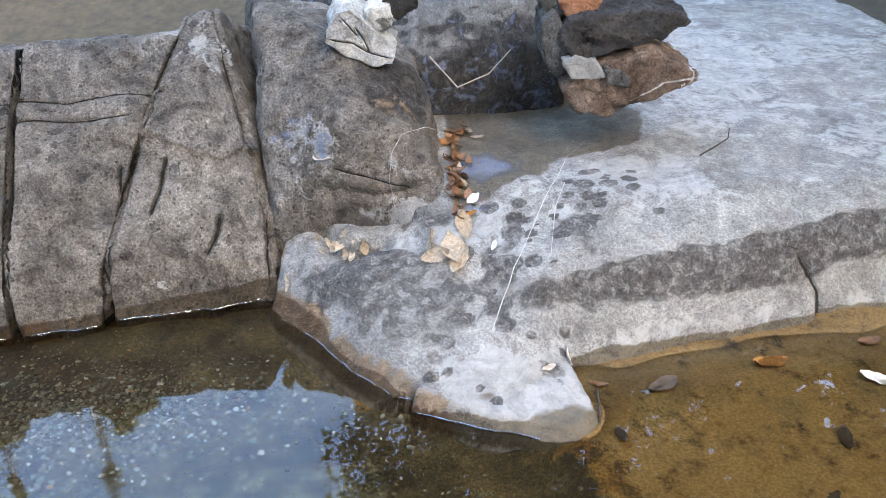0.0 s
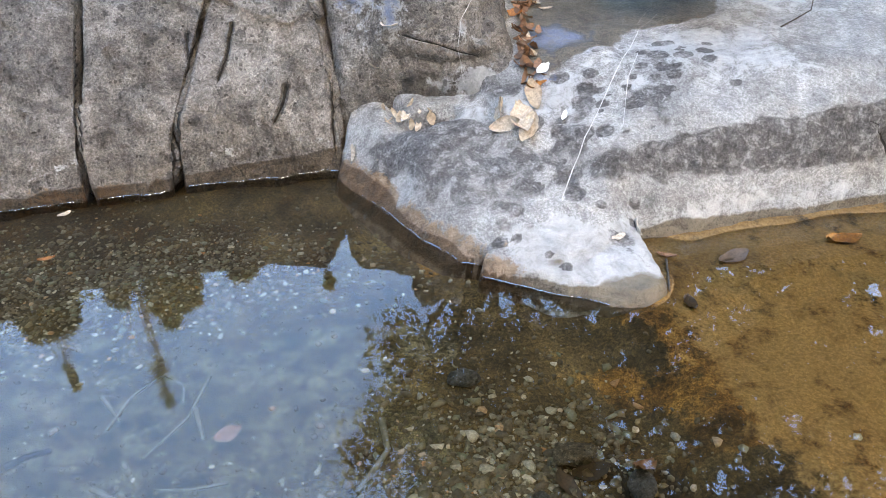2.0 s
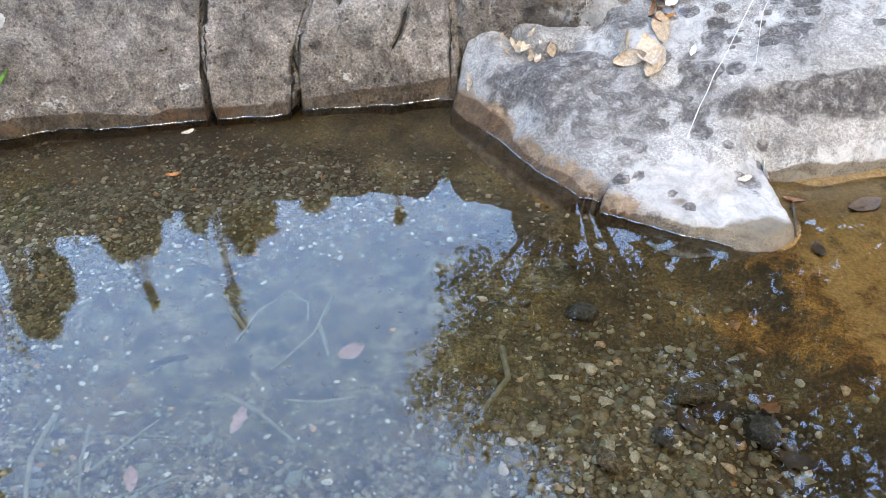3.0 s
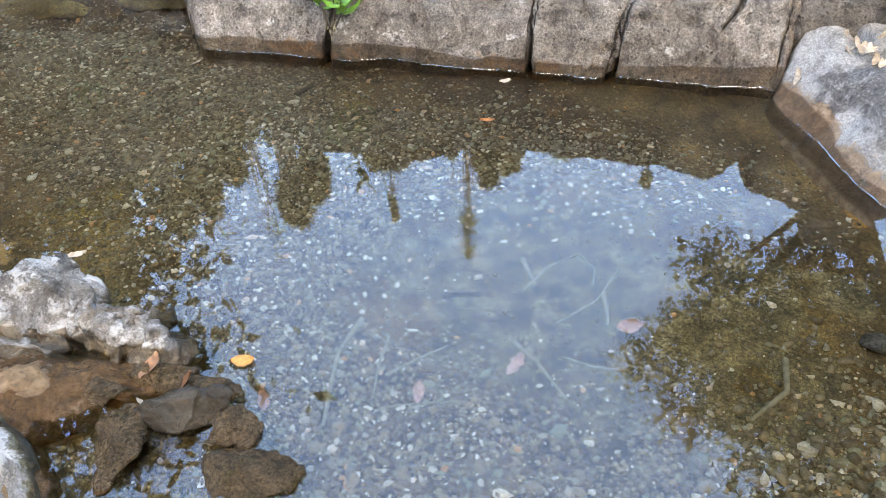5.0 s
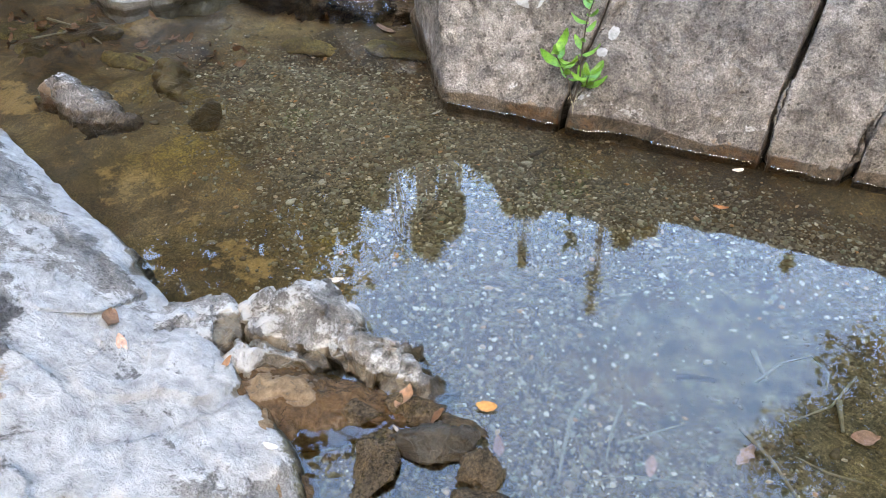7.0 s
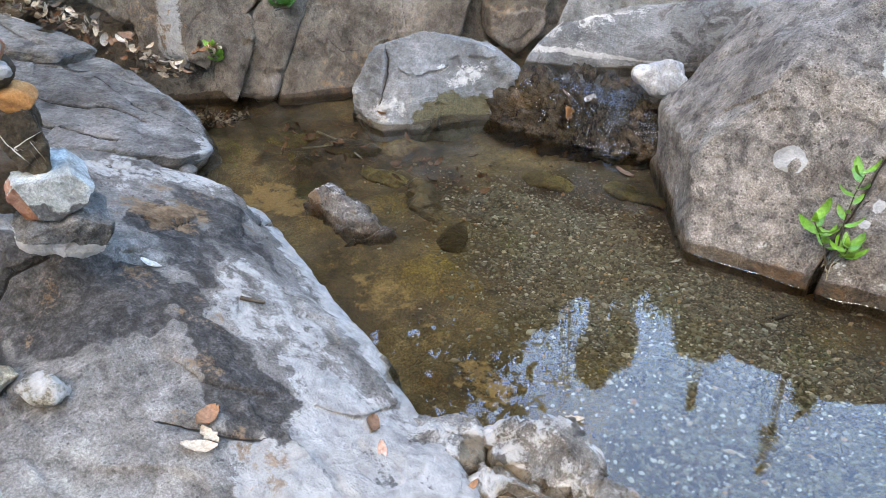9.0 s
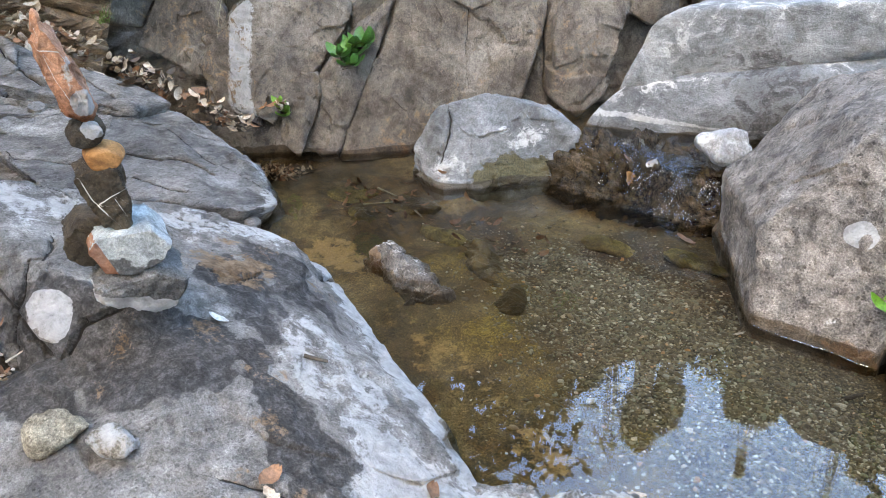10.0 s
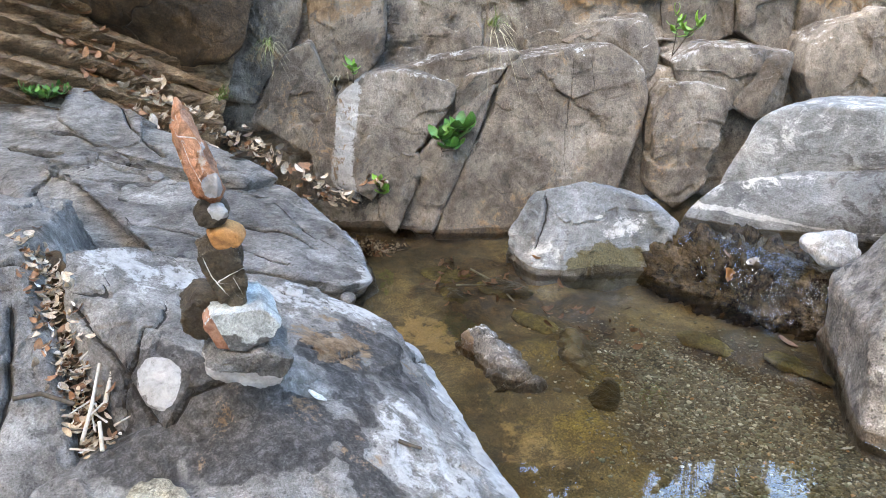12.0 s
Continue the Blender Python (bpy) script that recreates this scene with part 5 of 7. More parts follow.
CLIFF_CRACKS = [
    ([(-4.99, 2.11, 1.07), (-4.97, 2.09, 0.94), (-4.96, 2.05, 0.72), (-4.96, 2.03, 0.57), (-4.91, 2.01, 0.37)], 0.0012, 0.002), ([(-4.93, 2.21, 1.07), (-4.90, 2.21, 0.94), (-4.89, 2.20, 0.87)], 0.0016, 0.003), ([(-5.22, 1.59, 0.36), (-5.18, 1.65, 0.28), (-5.15, 1.67, 0.25), (-5.09, 1.73, 0.25)], 0.0014, 0.003)]
cliff = new("cliff")
tagged(cliff, "brown-grey jointed cliff with a white mineral streak", "cliff")


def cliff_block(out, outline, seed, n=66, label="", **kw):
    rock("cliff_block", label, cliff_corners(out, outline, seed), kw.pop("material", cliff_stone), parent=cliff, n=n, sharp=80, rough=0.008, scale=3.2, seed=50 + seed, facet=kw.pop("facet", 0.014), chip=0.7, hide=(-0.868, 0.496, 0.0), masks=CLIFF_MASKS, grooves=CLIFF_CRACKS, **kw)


# lower tier, from the gully to the stream
cliff_block(0.0, ((-0.24, 0.87), (-0.1, 0.97), (0.08, 1.0), (0.32, 0.96), (0.47, 0.9), (0.43, 0.74), (0.25, 0.57), (0.09, 0.54), (0.0, 0.46), (-0.07, 0.2), (-0.28, 0.3), (-0.3, 0.66)), 1)
cliff_block(-0.04, ((-0.49, 0.59), (-0.31, 0.71), (-0.24, 0.86), (-0.26, 0.34), (-0.14, 0.17), (-0.44, 0.36)), 2, 44)
cliff_block(0.05, ((-0.01, 0.44), (0.06, 0.50), (0.14, 0.53), (0.23, 0.49), (0.22, 0.3), (0.07, 0.0), (-0.04, 0.1)), 3, 44)
cliff_block(0.02, ((0.26, 0.5), (0.35, 0.6), (0.56, 0.77), (0.74, 0.89), (0.62, 0.62), (0.43, 0.28), (0.29, 0.0), (0.08, 0.0), (0.235, 0.29)), 4)
cliff_block(0.06, ((0.83, 1.03), (0.93, 1.08), (1.18, 1.06), (1.34, 1.12), (1.48, 1.14), (1.66, 0.99), (1.68, 0.79), (1.55, 0.33), (1.40, 0.0), (0.76, -0.05), (0.31, -0.05), (0.455, 0.29), (0.63, 0.61)), 5, 110, facet=0.010)
cliff_block(0.16, ((1.70, 0.72), (1.79, 0.90), (2.0, 0.92), (2.16, 0.87), (2.19, 0.76), (2.05, 0.52), (2.03, 0.3), (1.83, 0.15), (1.68, 0.28)), 6)
cliff_block(0.10, ((2.23, 0.75), (2.46, 1.05), (2.56, 1.06), (2.52, 0.70), (2.34, 0.66)), 7, 44)
# ledges and the middle tier
cliff_block(-0.05, ((0.485, 0.86), (0.72, 0.97), (0.83, 1.01), (0.75, 0.9), (0.59, 0.78), (0.46, 0.7)), 8, 40)
cliff_block(-0.12, ((0.07, 0.97), (0.36, 1.05), (0.65, 1.11), (0.92, 1.07), (0.84, 0.98), (0.48, 0.84)), 9, 56)
cliff_block(0.05, ((1.84, 1.02), (2.05, 1.11), (2.39, 1.10), (2.57, 1.04), (2.46, 0.76), (2.21, 0.72), (1.88, 0.88)), 10)
cliff_block(0.06, ((2.69, 1.12), (2.86, 1.22), (3.18, 1.29), (3.5, 1.2), (3.5, 0.71), (2.76, 0.7), (2.67, 0.93)), 11)
cliff_block(-0.10, ((1.19, 1.13), (1.41, 1.25), (1.73, 1.28), (1.80, 1.07), (1.74, 0.86), (1.50, 1.05)), 12)
cliff_block(-0.13, ((-0.6, 1.1), (-0.42, 1.18), (-0.37, 0.92), (-0.27, 0.86), (-0.31, 0.69), (-0.49, 0.5), (-0.84, 0.7)), 13)
# upper tier
cliff_block(-0.30, ((0.71, 1.3), (1.19, 1.8), (1.71, 1.8), (1.53, 1.22), (1.23, 1.05), (0.93, 1.04), (0.68, 1.07)), 14)
cliff_block(-0.26, ((-1.0, 1.9), (-0.38, 1.9), (-0.5, 1.21), (-0.63, 1.08), (-0.82, 0.78), (-1.1, 0.85)), 15)
cliff_block(-0.20, ((-0.36, 1.9), (0.12, 1.9), (0.03, 1.1), (-0.11, 0.93), (-0.4, 0.92), (-0.44, 1.22)), 16)
cliff_block(-0.32, ((0.14, 1.9), (0.73, 1.9), (0.66, 1.09), (0.33, 1.0), (0.07, 1.03)), 17)
cliff_block(-0.30, ((1.80, 1.9), (2.36, 1.9), (2.34, 1.13), (2.14, 1.04), (1.88, 1.0)), 18)
cliff_block(-0.20, ((2.38, 1.9), (2.78, 1.9), (2.69, 1.01), (2.49, 1.05), (2.34, 1.15)), 19)
cliff_block(-0.22, ((2.80, 1.9), (3.6, 1.9), (3.6, 1.2), (2.99, 1.18), (2.75, 1.08)), 20)
# the rock behind the joints, up to the cliff's rim
cliff_block(-0.30, ((-1.6, 0.0), (-1.7, 2.3), (0.8, 2.5), (3.9, 2.5), (3.9, 0.0), (0.5, -0.2)), 21, 80, facet=0.05)
cliff_block(-0.10, ((-0.5, 0.0), (-0.45, 0.75), (1.2, 0.95), (2.6, 0.95), (2.6, 0.0), (0.5, -0.2)), 22, 80, facet=0.02)
# Overhang and layer colours also carry some of the gully's shade.
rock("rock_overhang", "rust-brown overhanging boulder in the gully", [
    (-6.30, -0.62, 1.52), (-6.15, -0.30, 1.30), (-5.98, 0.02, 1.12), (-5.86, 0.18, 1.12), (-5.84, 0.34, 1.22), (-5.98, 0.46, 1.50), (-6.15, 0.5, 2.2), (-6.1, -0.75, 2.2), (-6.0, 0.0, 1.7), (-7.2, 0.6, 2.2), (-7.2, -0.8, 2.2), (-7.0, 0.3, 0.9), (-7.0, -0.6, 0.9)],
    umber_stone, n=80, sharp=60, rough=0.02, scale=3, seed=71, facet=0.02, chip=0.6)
for i in range(10):
    a = Vector((-6.02 - 0.07 * i, -1.5 + 0.03 * i, 1.30 + 0.085 * i))
    b = Vector((-5.74 - 0.065 * i + 0.03 * (i % 3), 0.05 + 0.045 * i, 0.60 + 0.085 * i))
    thick = Vector((0.02, 0.04, 0.065 + 0.02 * (i % 3)))
    deep = Vector((-0.9, 0.1, 0.1))
    rock("rock_layer", "tilted rusty rock layer in the gully", [a, b, a - thick, b - thick, a + deep, b + deep, a + deep - thick * 2, b + deep - thick * 2, a.lerp(b, 0.35 + 0.06 * (i % 4)) + Vector((0.07, 0, 0.01)), a.lerp(b, 0.75) + Vector((0.05, 0, -0.02))],
         rust_stone, smooth=False, n=40, sharp=90, rough=0.012, scale=5, seed=75 + i, facet=0.016, chip=0.6, strata=0.016, tilt=(0.1, 0.45, 0.85), group="rusty layers")

# the small fall: mossy lip and the water running over it
rock("rock_lip", "dark mossy rock lip under the small waterfall", [
    (-4.2, 2.0, -0.2), (-4.2, 1.98, 0.02), (-3.6, 2.08, 0.0), (-3.18, 2.26, 0.0), (-3.15, 2.26, -0.2), (-4.2, 2.2, 0.20), (-3.7, 2.33, 0.19), (-3.2, 2.45, 0.2), (-4.2, 2.6, 0.18), (-3.0, 2.7, 0.18), (-4.2, 2.6, -0.2), (-3.0, 2.7, -0.2)],
    wet_stone, n=90, sharp=14, rough=0.045, scale=11, seed=45, facet=0.03, masks={"wet": lambda p, n: np.full(len(p), 0.9), "dark": lambda p, n: 0.45 + 0.4 * fbm(p, 7, 3, 18), "moss": lambda p, n: 0.25 + 0.3 * fbm(p, 5, 3, 8)})


def falling_water():
    """A thin sheet of water over the lip, ridged along its fall."""
    nu, nv = 240, 70
    u, v = np.meshgrid(np.linspace(0, 1, nu), np.linspace(0, 1, nv), indexing="ij")
    u, v = u.ravel(), v.ravel()
    front = np.stack([-4.10 + 0.88 * u, 2.01 + 0.22 * u + 0.05 * np.sin(7 * u), 0 * u], 1)
    back = np.stack([-4.10 + 0.90 * u, 2.36 + 0.16 * u, 0 * u], 1)
    p = front + (back - front) * v[:, None]
    z = np.interp(v, [0, 0.15, 0.35, 0.55, 0.75, 1.0], [-0.01, 0.05, 0.13, 0.19, 0.212, 0.214])
    ridges = vnoise(np.stack([p[:, 0] * 26, p[:, 1] * 5, 0 * u], 1), 3) + 0.5 * vnoise(np.stack([p[:, 0] * 60, p[:, 1] * 14, 0 * u], 1), 4)
    p[:, 2] = z + (0.010 * ridges + 0.006 * vnoise(np.stack([p[:, 0] * 120, p[:, 1] * 40, 0 * u], 1), 5)) * np.clip(1.3 - v, 0, 1)
    i = np.arange(nu * nv).reshape(nu, nv)
    q = np.stack([i[:-1, :-1], i[1:, :-1], i[1:, 1:], i[:-1, 1:]], -1).reshape(-1, 4)
    return tagged(new("water_fall", mesh_of("water_fall", p, q, quick_water)), "thin sheet of water running over the mossy lip", "water", kind="structure")


falling_water()


# ---- loose stones: the stack on the hump ----
rust_red = rock_material("rust_red_stone", (0.26, 0.095, 0.045), (0.37, 0.165, 0.09), (0.48, 0.27, 0.18), 0.35, spots=0.0, speck=0.25, pits=0.1, pale=0.3)
orange_tan = rock_material("orange_tan_stone", (0.28, 0.13, 0.045), (0.40, 0.21, 0.085), (0.48, 0.29, 0.14), 0.2, spots=0.0, speck=0.2, pits=0.15, pale=0.1)
blue_white = rock_material("blue_white_stone", (0.26, 0.295, 0.31), (0.34, 0.385, 0.40), (0.43, 0.47, 0.48), 0.3, spots=0.15, speck=0.3, pits=0.3, pale=0.2)
bone_white = rock_material("bone_white_stone", (0.48, 0.475, 0.46), (0.60, 0.60, 0.58), (0.70, 0.70, 0.68), 0.3, spots=0.3, speck=0.25, pits=0.2, pale=0.1)
dark_brown = rock_material("dark_brown_stone", (0.045, 0.036, 0.026), (0.075, 0.06, 0.042), (0.12, 0.10, 0.07), 0.4, spots=0.0, speck=0.3)
dark_grey = rock_material("dark_grey_stone", (0.065, 0.066, 0.067), (0.125, 0.126, 0.125), (0.20, 0.20, 0.196), 0.5, spots=0.2, speck=0.4)
charcoal = rock_material("charcoal_stone", (0.035, 0.033, 0.034), (0.06, 0.057, 0.057), (0.10, 0.096, 0.096), 0.45, spots=0.0, speck=0.3)
brown_rust = rock_material("brown_rust_stone", (0.10, 0.066, 0.05), (0.18, 0.125, 0.098), (0.30, 0.225, 0.18), 0.5, spots=0.1, speck=0.35)
buff_stone = rock_material("buff_stone", (0.22, 0.20, 0.15), (0.38, 0.35, 0.28), (0.52, 0.49, 0.42), 0.5, spots=0.1)


def toward(p, c, way):
    """1 on the side of a stone at c that faces way."""
    w = np.array(way, float)
    return (p - np.array(c)) @ (w / np.linalg.norm(w))


stack = new("stone_stack")
stack.location = (0, 0, 0)
tagged(stack, "balanced stack of eight mixed stones on a rock hump", "stone stack")
EYEW = (0.89, -0.46, 0.1)
AXIS = np.array([-3.2, -0.5, 0.0])
ACROSS = np.array([0.19, 0.98, 0.0])


def on_axis(a, z, back=0.0):
    """A place beside the stack's upright axis."""
    return AXIS + ACROSS * a + np.array([-0.98, 0.19, 0.0]) * back + np.array([0, 0, z])


def stacked(name, label, a, z, outline, depth, material, seed, back=0.0, **kw):
    return carved(name, label, on_axis(a, z, back), outline, depth, material, seed, across=ACROSS, parent=stack, **kw)


stacked("base_stone", "dark grey stone with a white quartz edge", 0.045, 0.65, ((-0.14, 0.055), (-0.10, 0.07), (0.06, 0.06), (0.125, 0.02), (0.12, -0.025), (0.085, -0.065), (0.03, -0.082), (-0.05, -0.035), (-0.138, 0.02)), 0.21, dark_grey, 208, n=56, rough=0.008,
        masks={"white": lambda p, n: 1.6 * step(0.03, 0.06, toward(p, on_axis(0.03, 0.65), EYEW)) * (1 - step(0.6, 0.8, n[:, 2])) * (1 - step(-0.02, 0.0, p[:, 2] - 0.69 + 0.42 * ((p - AXIS) @ ACROSS + 0.06) + 0.012 * fbm(p, 20, 3, 4)))})
stacked("back_stone", "dark brown angular stone", -0.075, 0.81, ((-0.065, 0.02), (-0.02, 0.06), (0.05, 0.055), (0.07, 0.014), (0.05, -0.08), (-0.03, -0.07), (-0.07, -0.04)), 0.15, dark_brown, 202, back=0.06)
# The dark mask turns this stone darker towards its bottom.
stacked("blue_stone", "blue-white stone with a rust-red side", 0.03, 0.785, ((-0.115, 0.03), (-0.085, 0.07), (0.07, 0.065), (0.115, 0.0), (0.09, -0.045), (0.0, -0.072), (-0.085, -0.05)), 0.19, blue_white, 209, n=56, rough=0.003, facet=0.002,
        masks={"rust": lambda p, n: 1.5 * (1 - step(-0.075, -0.055, (p - on_axis(0.03, 0.785)) @ ACROSS + 0.35 * (p[:, 2] - 0.778))) * (1 - step(0.55, 0.75, n[:, 2])), "dark": lambda p, n: 0.75 * (1 - step(0.74, 0.78, p[:, 2] + 0.03 * fbm(p, 14, 3, 5))),
               "white": lambda p, n: 0.45 * np.clip(fbm(p, 10, 3, 6), 0, 1)})
stacked("upright_stone", "dark brown veined upright stone", -0.004, 0.945, ((-0.068, 0.075), (-0.03, 0.092), (0.05, 0.09), (0.066, 0.013), (0.064, -0.06), (0.055, -0.098), (0.011, -0.105), (-0.022, -0.075), (-0.042, -0.008), (-0.06, 0.035)), 0.12, dark_brown, 204, n=44,
        veins=[([(-3.13, -0.53, 0.935), (-3.13, -0.50, 0.950), (-3.135, -0.45, 0.965)], 0.0017), ([(-3.13, -0.565, 1.0), (-3.13, -0.55, 0.95), (-3.13, -0.52, 0.90)], 0.0018), ([(-3.13, -0.49, 0.94), (-3.13, -0.475, 0.90)], 0.001)])
stacked("orange_stone", "smooth orange-tan stone", 0.021, 1.055, ((-0.062, 0.018), (-0.037, 0.038), (0.003, 0.038), (0.043, 0.022), (0.064, -0.007), (0.036, -0.032), (-0.013, -0.038), (-0.054, -0.028)), 0.12, orange_tan, 205, sharp=12, rough=0.003, round_sides=True, facet=0.0)
stacked("mottled_stone", "small black and white mottled stone", -0.01, 1.12, ((-0.054, 0.018), (-0.02, 0.048), (0.02, 0.048), (0.05, 0.028), (0.056, 0.0), (0.035, -0.036), (0.009, -0.046), (-0.03, -0.036), (-0.056, -0.01)), 0.11, dark_brown, 206, sharp=14, rough=0.007, round_sides=True,
        masks={"white": lambda p, n: 1.5 * step(0.1, 0.3, fbm(p, 14, 3, 9))})
stacked("red_stone", "long rust-red stone with white bands", -0.029, 1.305, ((-0.036, 0.156), (-0.008, 0.115), (0.014, 0.05), (0.036, -0.017), (0.056, -0.076), (0.062, -0.119), (0.052, -0.150), (0.021, -0.158), (-0.01, -0.140), (-0.029, -0.109), (-0.044, -0.049), (-0.059, 0.025), (-0.062, 0.08), (-0.052, 0.128)), 0.11, rust_red, 207, n=56, sharp=40, rough=0.005, facet=0.004, round_sides=True,
        veins=[([(-3.13, -0.60, 1.365), (-3.13, -0.56, 1.360), (-3.14, -0.52, 1.352)], 0.004), ([(-3.14, -0.51, 1.34), (-3.14, -0.50, 1.29), (-3.14, -0.475, 1.23)], 0.002), ([(-3.14, -0.58, 1.35), (-3.14, -0.565, 1.29), (-3.14, -0.54, 1.23)], 0.0015)],
        masks={"white": lambda p, n: 0.75 * near(p, (-3.14, -0.505, 1.215), (0.06, 0.03, 0.03), soft=0.4, rag=0.5) + 0.4 * near(p, (-3.14, -0.515, 1.28), (0.06, 0.028, 0.06), soft=0.6, rag=0.5)})

stack_b = new("stone_stack")
tagged(stack_b, "squat stack of dark and rusty stones on the pale slab", "stone stack")


def piled(name, label, x, y, z, outline, depth, material, seed, parent, **kw):
    return carved(name, label, (x, y, z), outline, depth, material, seed, parent=parent, **kw)


piled("base_stone", "rusty brown tilted base stone", 0.738, 2.61, 0.652, ((-0.237, -0.03), (-0.21, 0.03), (-0.093, 0.075), (0.063, 0.11), (0.16, 0.08), (0.245, 0.02), (0.146, -0.038), (0.029, -0.095), (-0.082, -0.125), (-0.178, -0.11), (-0.22, -0.07)), 0.30, brown_rust, 211, stack_b, n=48, rough=0.008, facet=0.006,
      veins=[([(0.78, 2.47, 0.60), (0.85, 2.47, 0.64), (0.95, 2.48, 0.66)], 0.005)], masks={"white": lambda p, n: 0.45 * np.clip(fbm(p, 9, 3, 4), 0, 1)})
piled("wedge_stone", "pale grey wedge stone", 0.571, 2.52, 0.70, ((-0.075, 0.022), (-0.024, 0.042), (0.042, 0.02), (0.076, -0.028), (0.033, -0.042), (-0.042, -0.036)), 0.14, dark_grey, 212, stack_b, masks={"white": lambda p, n: 1.2 * step(-0.2, 0.2, fbm(p, 10, 3, 3))})
piled("wedge_stone", "grey wedge stone", 0.688, 2.50, 0.672, ((-0.05, 0.036), (0.005, 0.028), (0.05, -0.018), (0.034, -0.036), (-0.036, -0.026)), 0.12, dark_grey, 213, stack_b)
piled("side_stone", "dark blue-grey stone", 0.479, 2.62, 0.765, ((-0.055, 0.081), (-0.012, 0.12), (0.02, 0.085), (0.055, 0.002), (0.06, -0.09), (0.023, -0.13), (-0.025, -0.08), (-0.052, 0.023)), 0.2, dark_grey, 214, stack_b)
piled("upper_stone", "broad charcoal stone", 0.706, 2.62, 0.812, ((-0.235, -0.01), (-0.195, 0.05), (0.003, 0.085), (0.2, 0.075), (0.24, 0.041), (0.155, -0.003), (0.057, -0.05), (-0.08, -0.088), (-0.18, -0.095), (-0.215, -0.055)), 0.28, charcoal, 215, stack_b, n=48, rough=0.008, facet=0.006)
piled("top_stone", "small rusty top stone", 0.56, 2.60, 0.905, ((-0.075, 0.0), (-0.03, 0.045), (0.05, 0.04), (0.08, 0.0), (0.05, -0.045), (-0.05, -0.045)), 0.13, rust_red, 216, stack_b)
piled("top_stone", "dark top stone", 0.475, 2.64, 0.905, ((-0.05, 0.0), (-0.02, 0.05), (0.05, 0.04), (0.06, -0.02), (0.02, -0.06), (-0.04, -0.05)), 0.14, dark_grey, 217, stack_b)

stack_c = new("stone_stack")
tagged(stack_c, "black and white stones stacked on the domed boulder", "stone stack")
piled("base_stone", "white stone with black veins", -0.185, 2.57, 0.815, ((-0.12, 0.035), (-0.092, 0.09), (-0.03, 0.098), (0.05, 0.03), (0.12, -0.035), (0.108, -0.09), (0.035, -0.10), (-0.066, -0.075), (-0.12, -0.02)), 0.2, bone_white, 221, stack_c, n=48, rough=0.008,
      grooves=[([(-0.28, 2.48, 0.80), (-0.22, 2.47, 0.79), (-0.15, 2.47, 0.76), (-0.1, 2.48, 0.74)], 0.003, 0.003), ([(-0.20, 2.47, 0.84), (-0.17, 2.47, 0.80), (-0.15, 2.47, 0.76)], 0.0025, 0.003), ([(-0.24, 2.48, 0.87), (-0.20, 2.47, 0.82)], 0.002, 0.002)])
piled("upper_stone", "pale grey stone", -0.125, 2.55, 0.872, ((-0.06, 0.015), (-0.028, 0.055), (0.042, 0.046), (0.06, -0.006), (0.038, -0.05), (-0.003, -0.058), (-0.052, -0.025)), 0.12, bone_white, 222, stack_c, sharp=14, round_sides=True, masks={"dark": lambda p, n: 0.45 * np.clip(fbm(p, 12, 3, 3) + 0.4, 0, 1)})
piled("top_stone", "black stone", -0.06, 2.60, 0.912, ((-0.055, 0.0), (0.0, 0.05), (0.06, 0.05), (0.07, -0.02), (0.0, -0.055), (-0.045, -0.035)), 0.14, charcoal, 223, stack_c)

# loose stones on the shelf, in the fall and in the pool
stone("loose_stone", "white rounded stone lying on the shelf", (-2.80, -0.69, 0.40), (0.16, 0.11, 0.09), (0, 0, 40), buff_stone, 231, n=36, sharp=16, rough=0.008, facet=0.004, group="loose stones", masks={"white": lambda p, n: 0.55 + 0 * p[:, 0]})
stone("loose_stone", "striped buff stone lying on the shelf", (-2.93, -0.80, 0.41), (0.20, 0.13, 0.12), (0, 0, 70), buff_stone, 232, n=28, rough=0.012, group="loose stones", strata=0.006, tilt=(0.4, -0.6, 0.7))
for i, (x, y, z, sx, sy, sz, rz, mat) in enumerate((
        (-1.57, 0.17, 0.005, 0.13, 0.24, 0.07, 25, wet_stone), (-1.49, 0.30, 0.02, 0.24, 0.11, 0.09, 30, dark_grey), (-1.36, 0.31, 0.01, 0.12, 0.12, 0.08, 0, wet_stone), (-1.26, 0.24, 0.0, 0.23, 0.14, 0.06, 25, wet_stone),
        (-1.70, 0.27, 0.005, 0.13, 0.08, 0.05, 40, wet_stone), (-1.60, 0.37, 0.01, 0.16, 0.08, 0.06, 30, wet_stone), (-1.47, 0.38, 0.01, 0.18, 0.06, 0.04, 10, wet_stone))):
    stone("wet_stone", "dark wet stone standing in the pool's edge", (x, y, z), (sx, sy, sz), (0, 0, rz), mat, 240 + i, n=30, sharp=12, rough=0.007, scale=14, facet=0.006, count=9, group="wet stones",
          masks={"wet": lambda p, n: np.full(len(p), 0.75), "moss": lambda p, n: 0.3 * fbm(p, 8, 3, 4) + 0.2})
stone("loose_stone", "small stone at the foot of the grey rock tongue", (-4.62, 0.40, 0.03), (0.12, 0.10, 0.08), (0, 0, 0), slate_stone, 250, n=18, group="loose stones")
for i, (x, y, s) in enumerate(((-0.09, 1.2, 0.10), (0.16, 0.95, 0.12), (0.30, 0.86, 0.10), (-0.05, 0.75, 0.08), (0.08, 0.82, 0.07), (-0.35, 0.62, 0.06))):
    stone("pool_stone", "dark stone lying in the gravel", (x, y, -0.065), (s, s * 0.75, s * 0.5), (0, 0, 37 * i), wet_stone if i % 2 else dark_grey, 260 + i, n=14, group="pool stones")

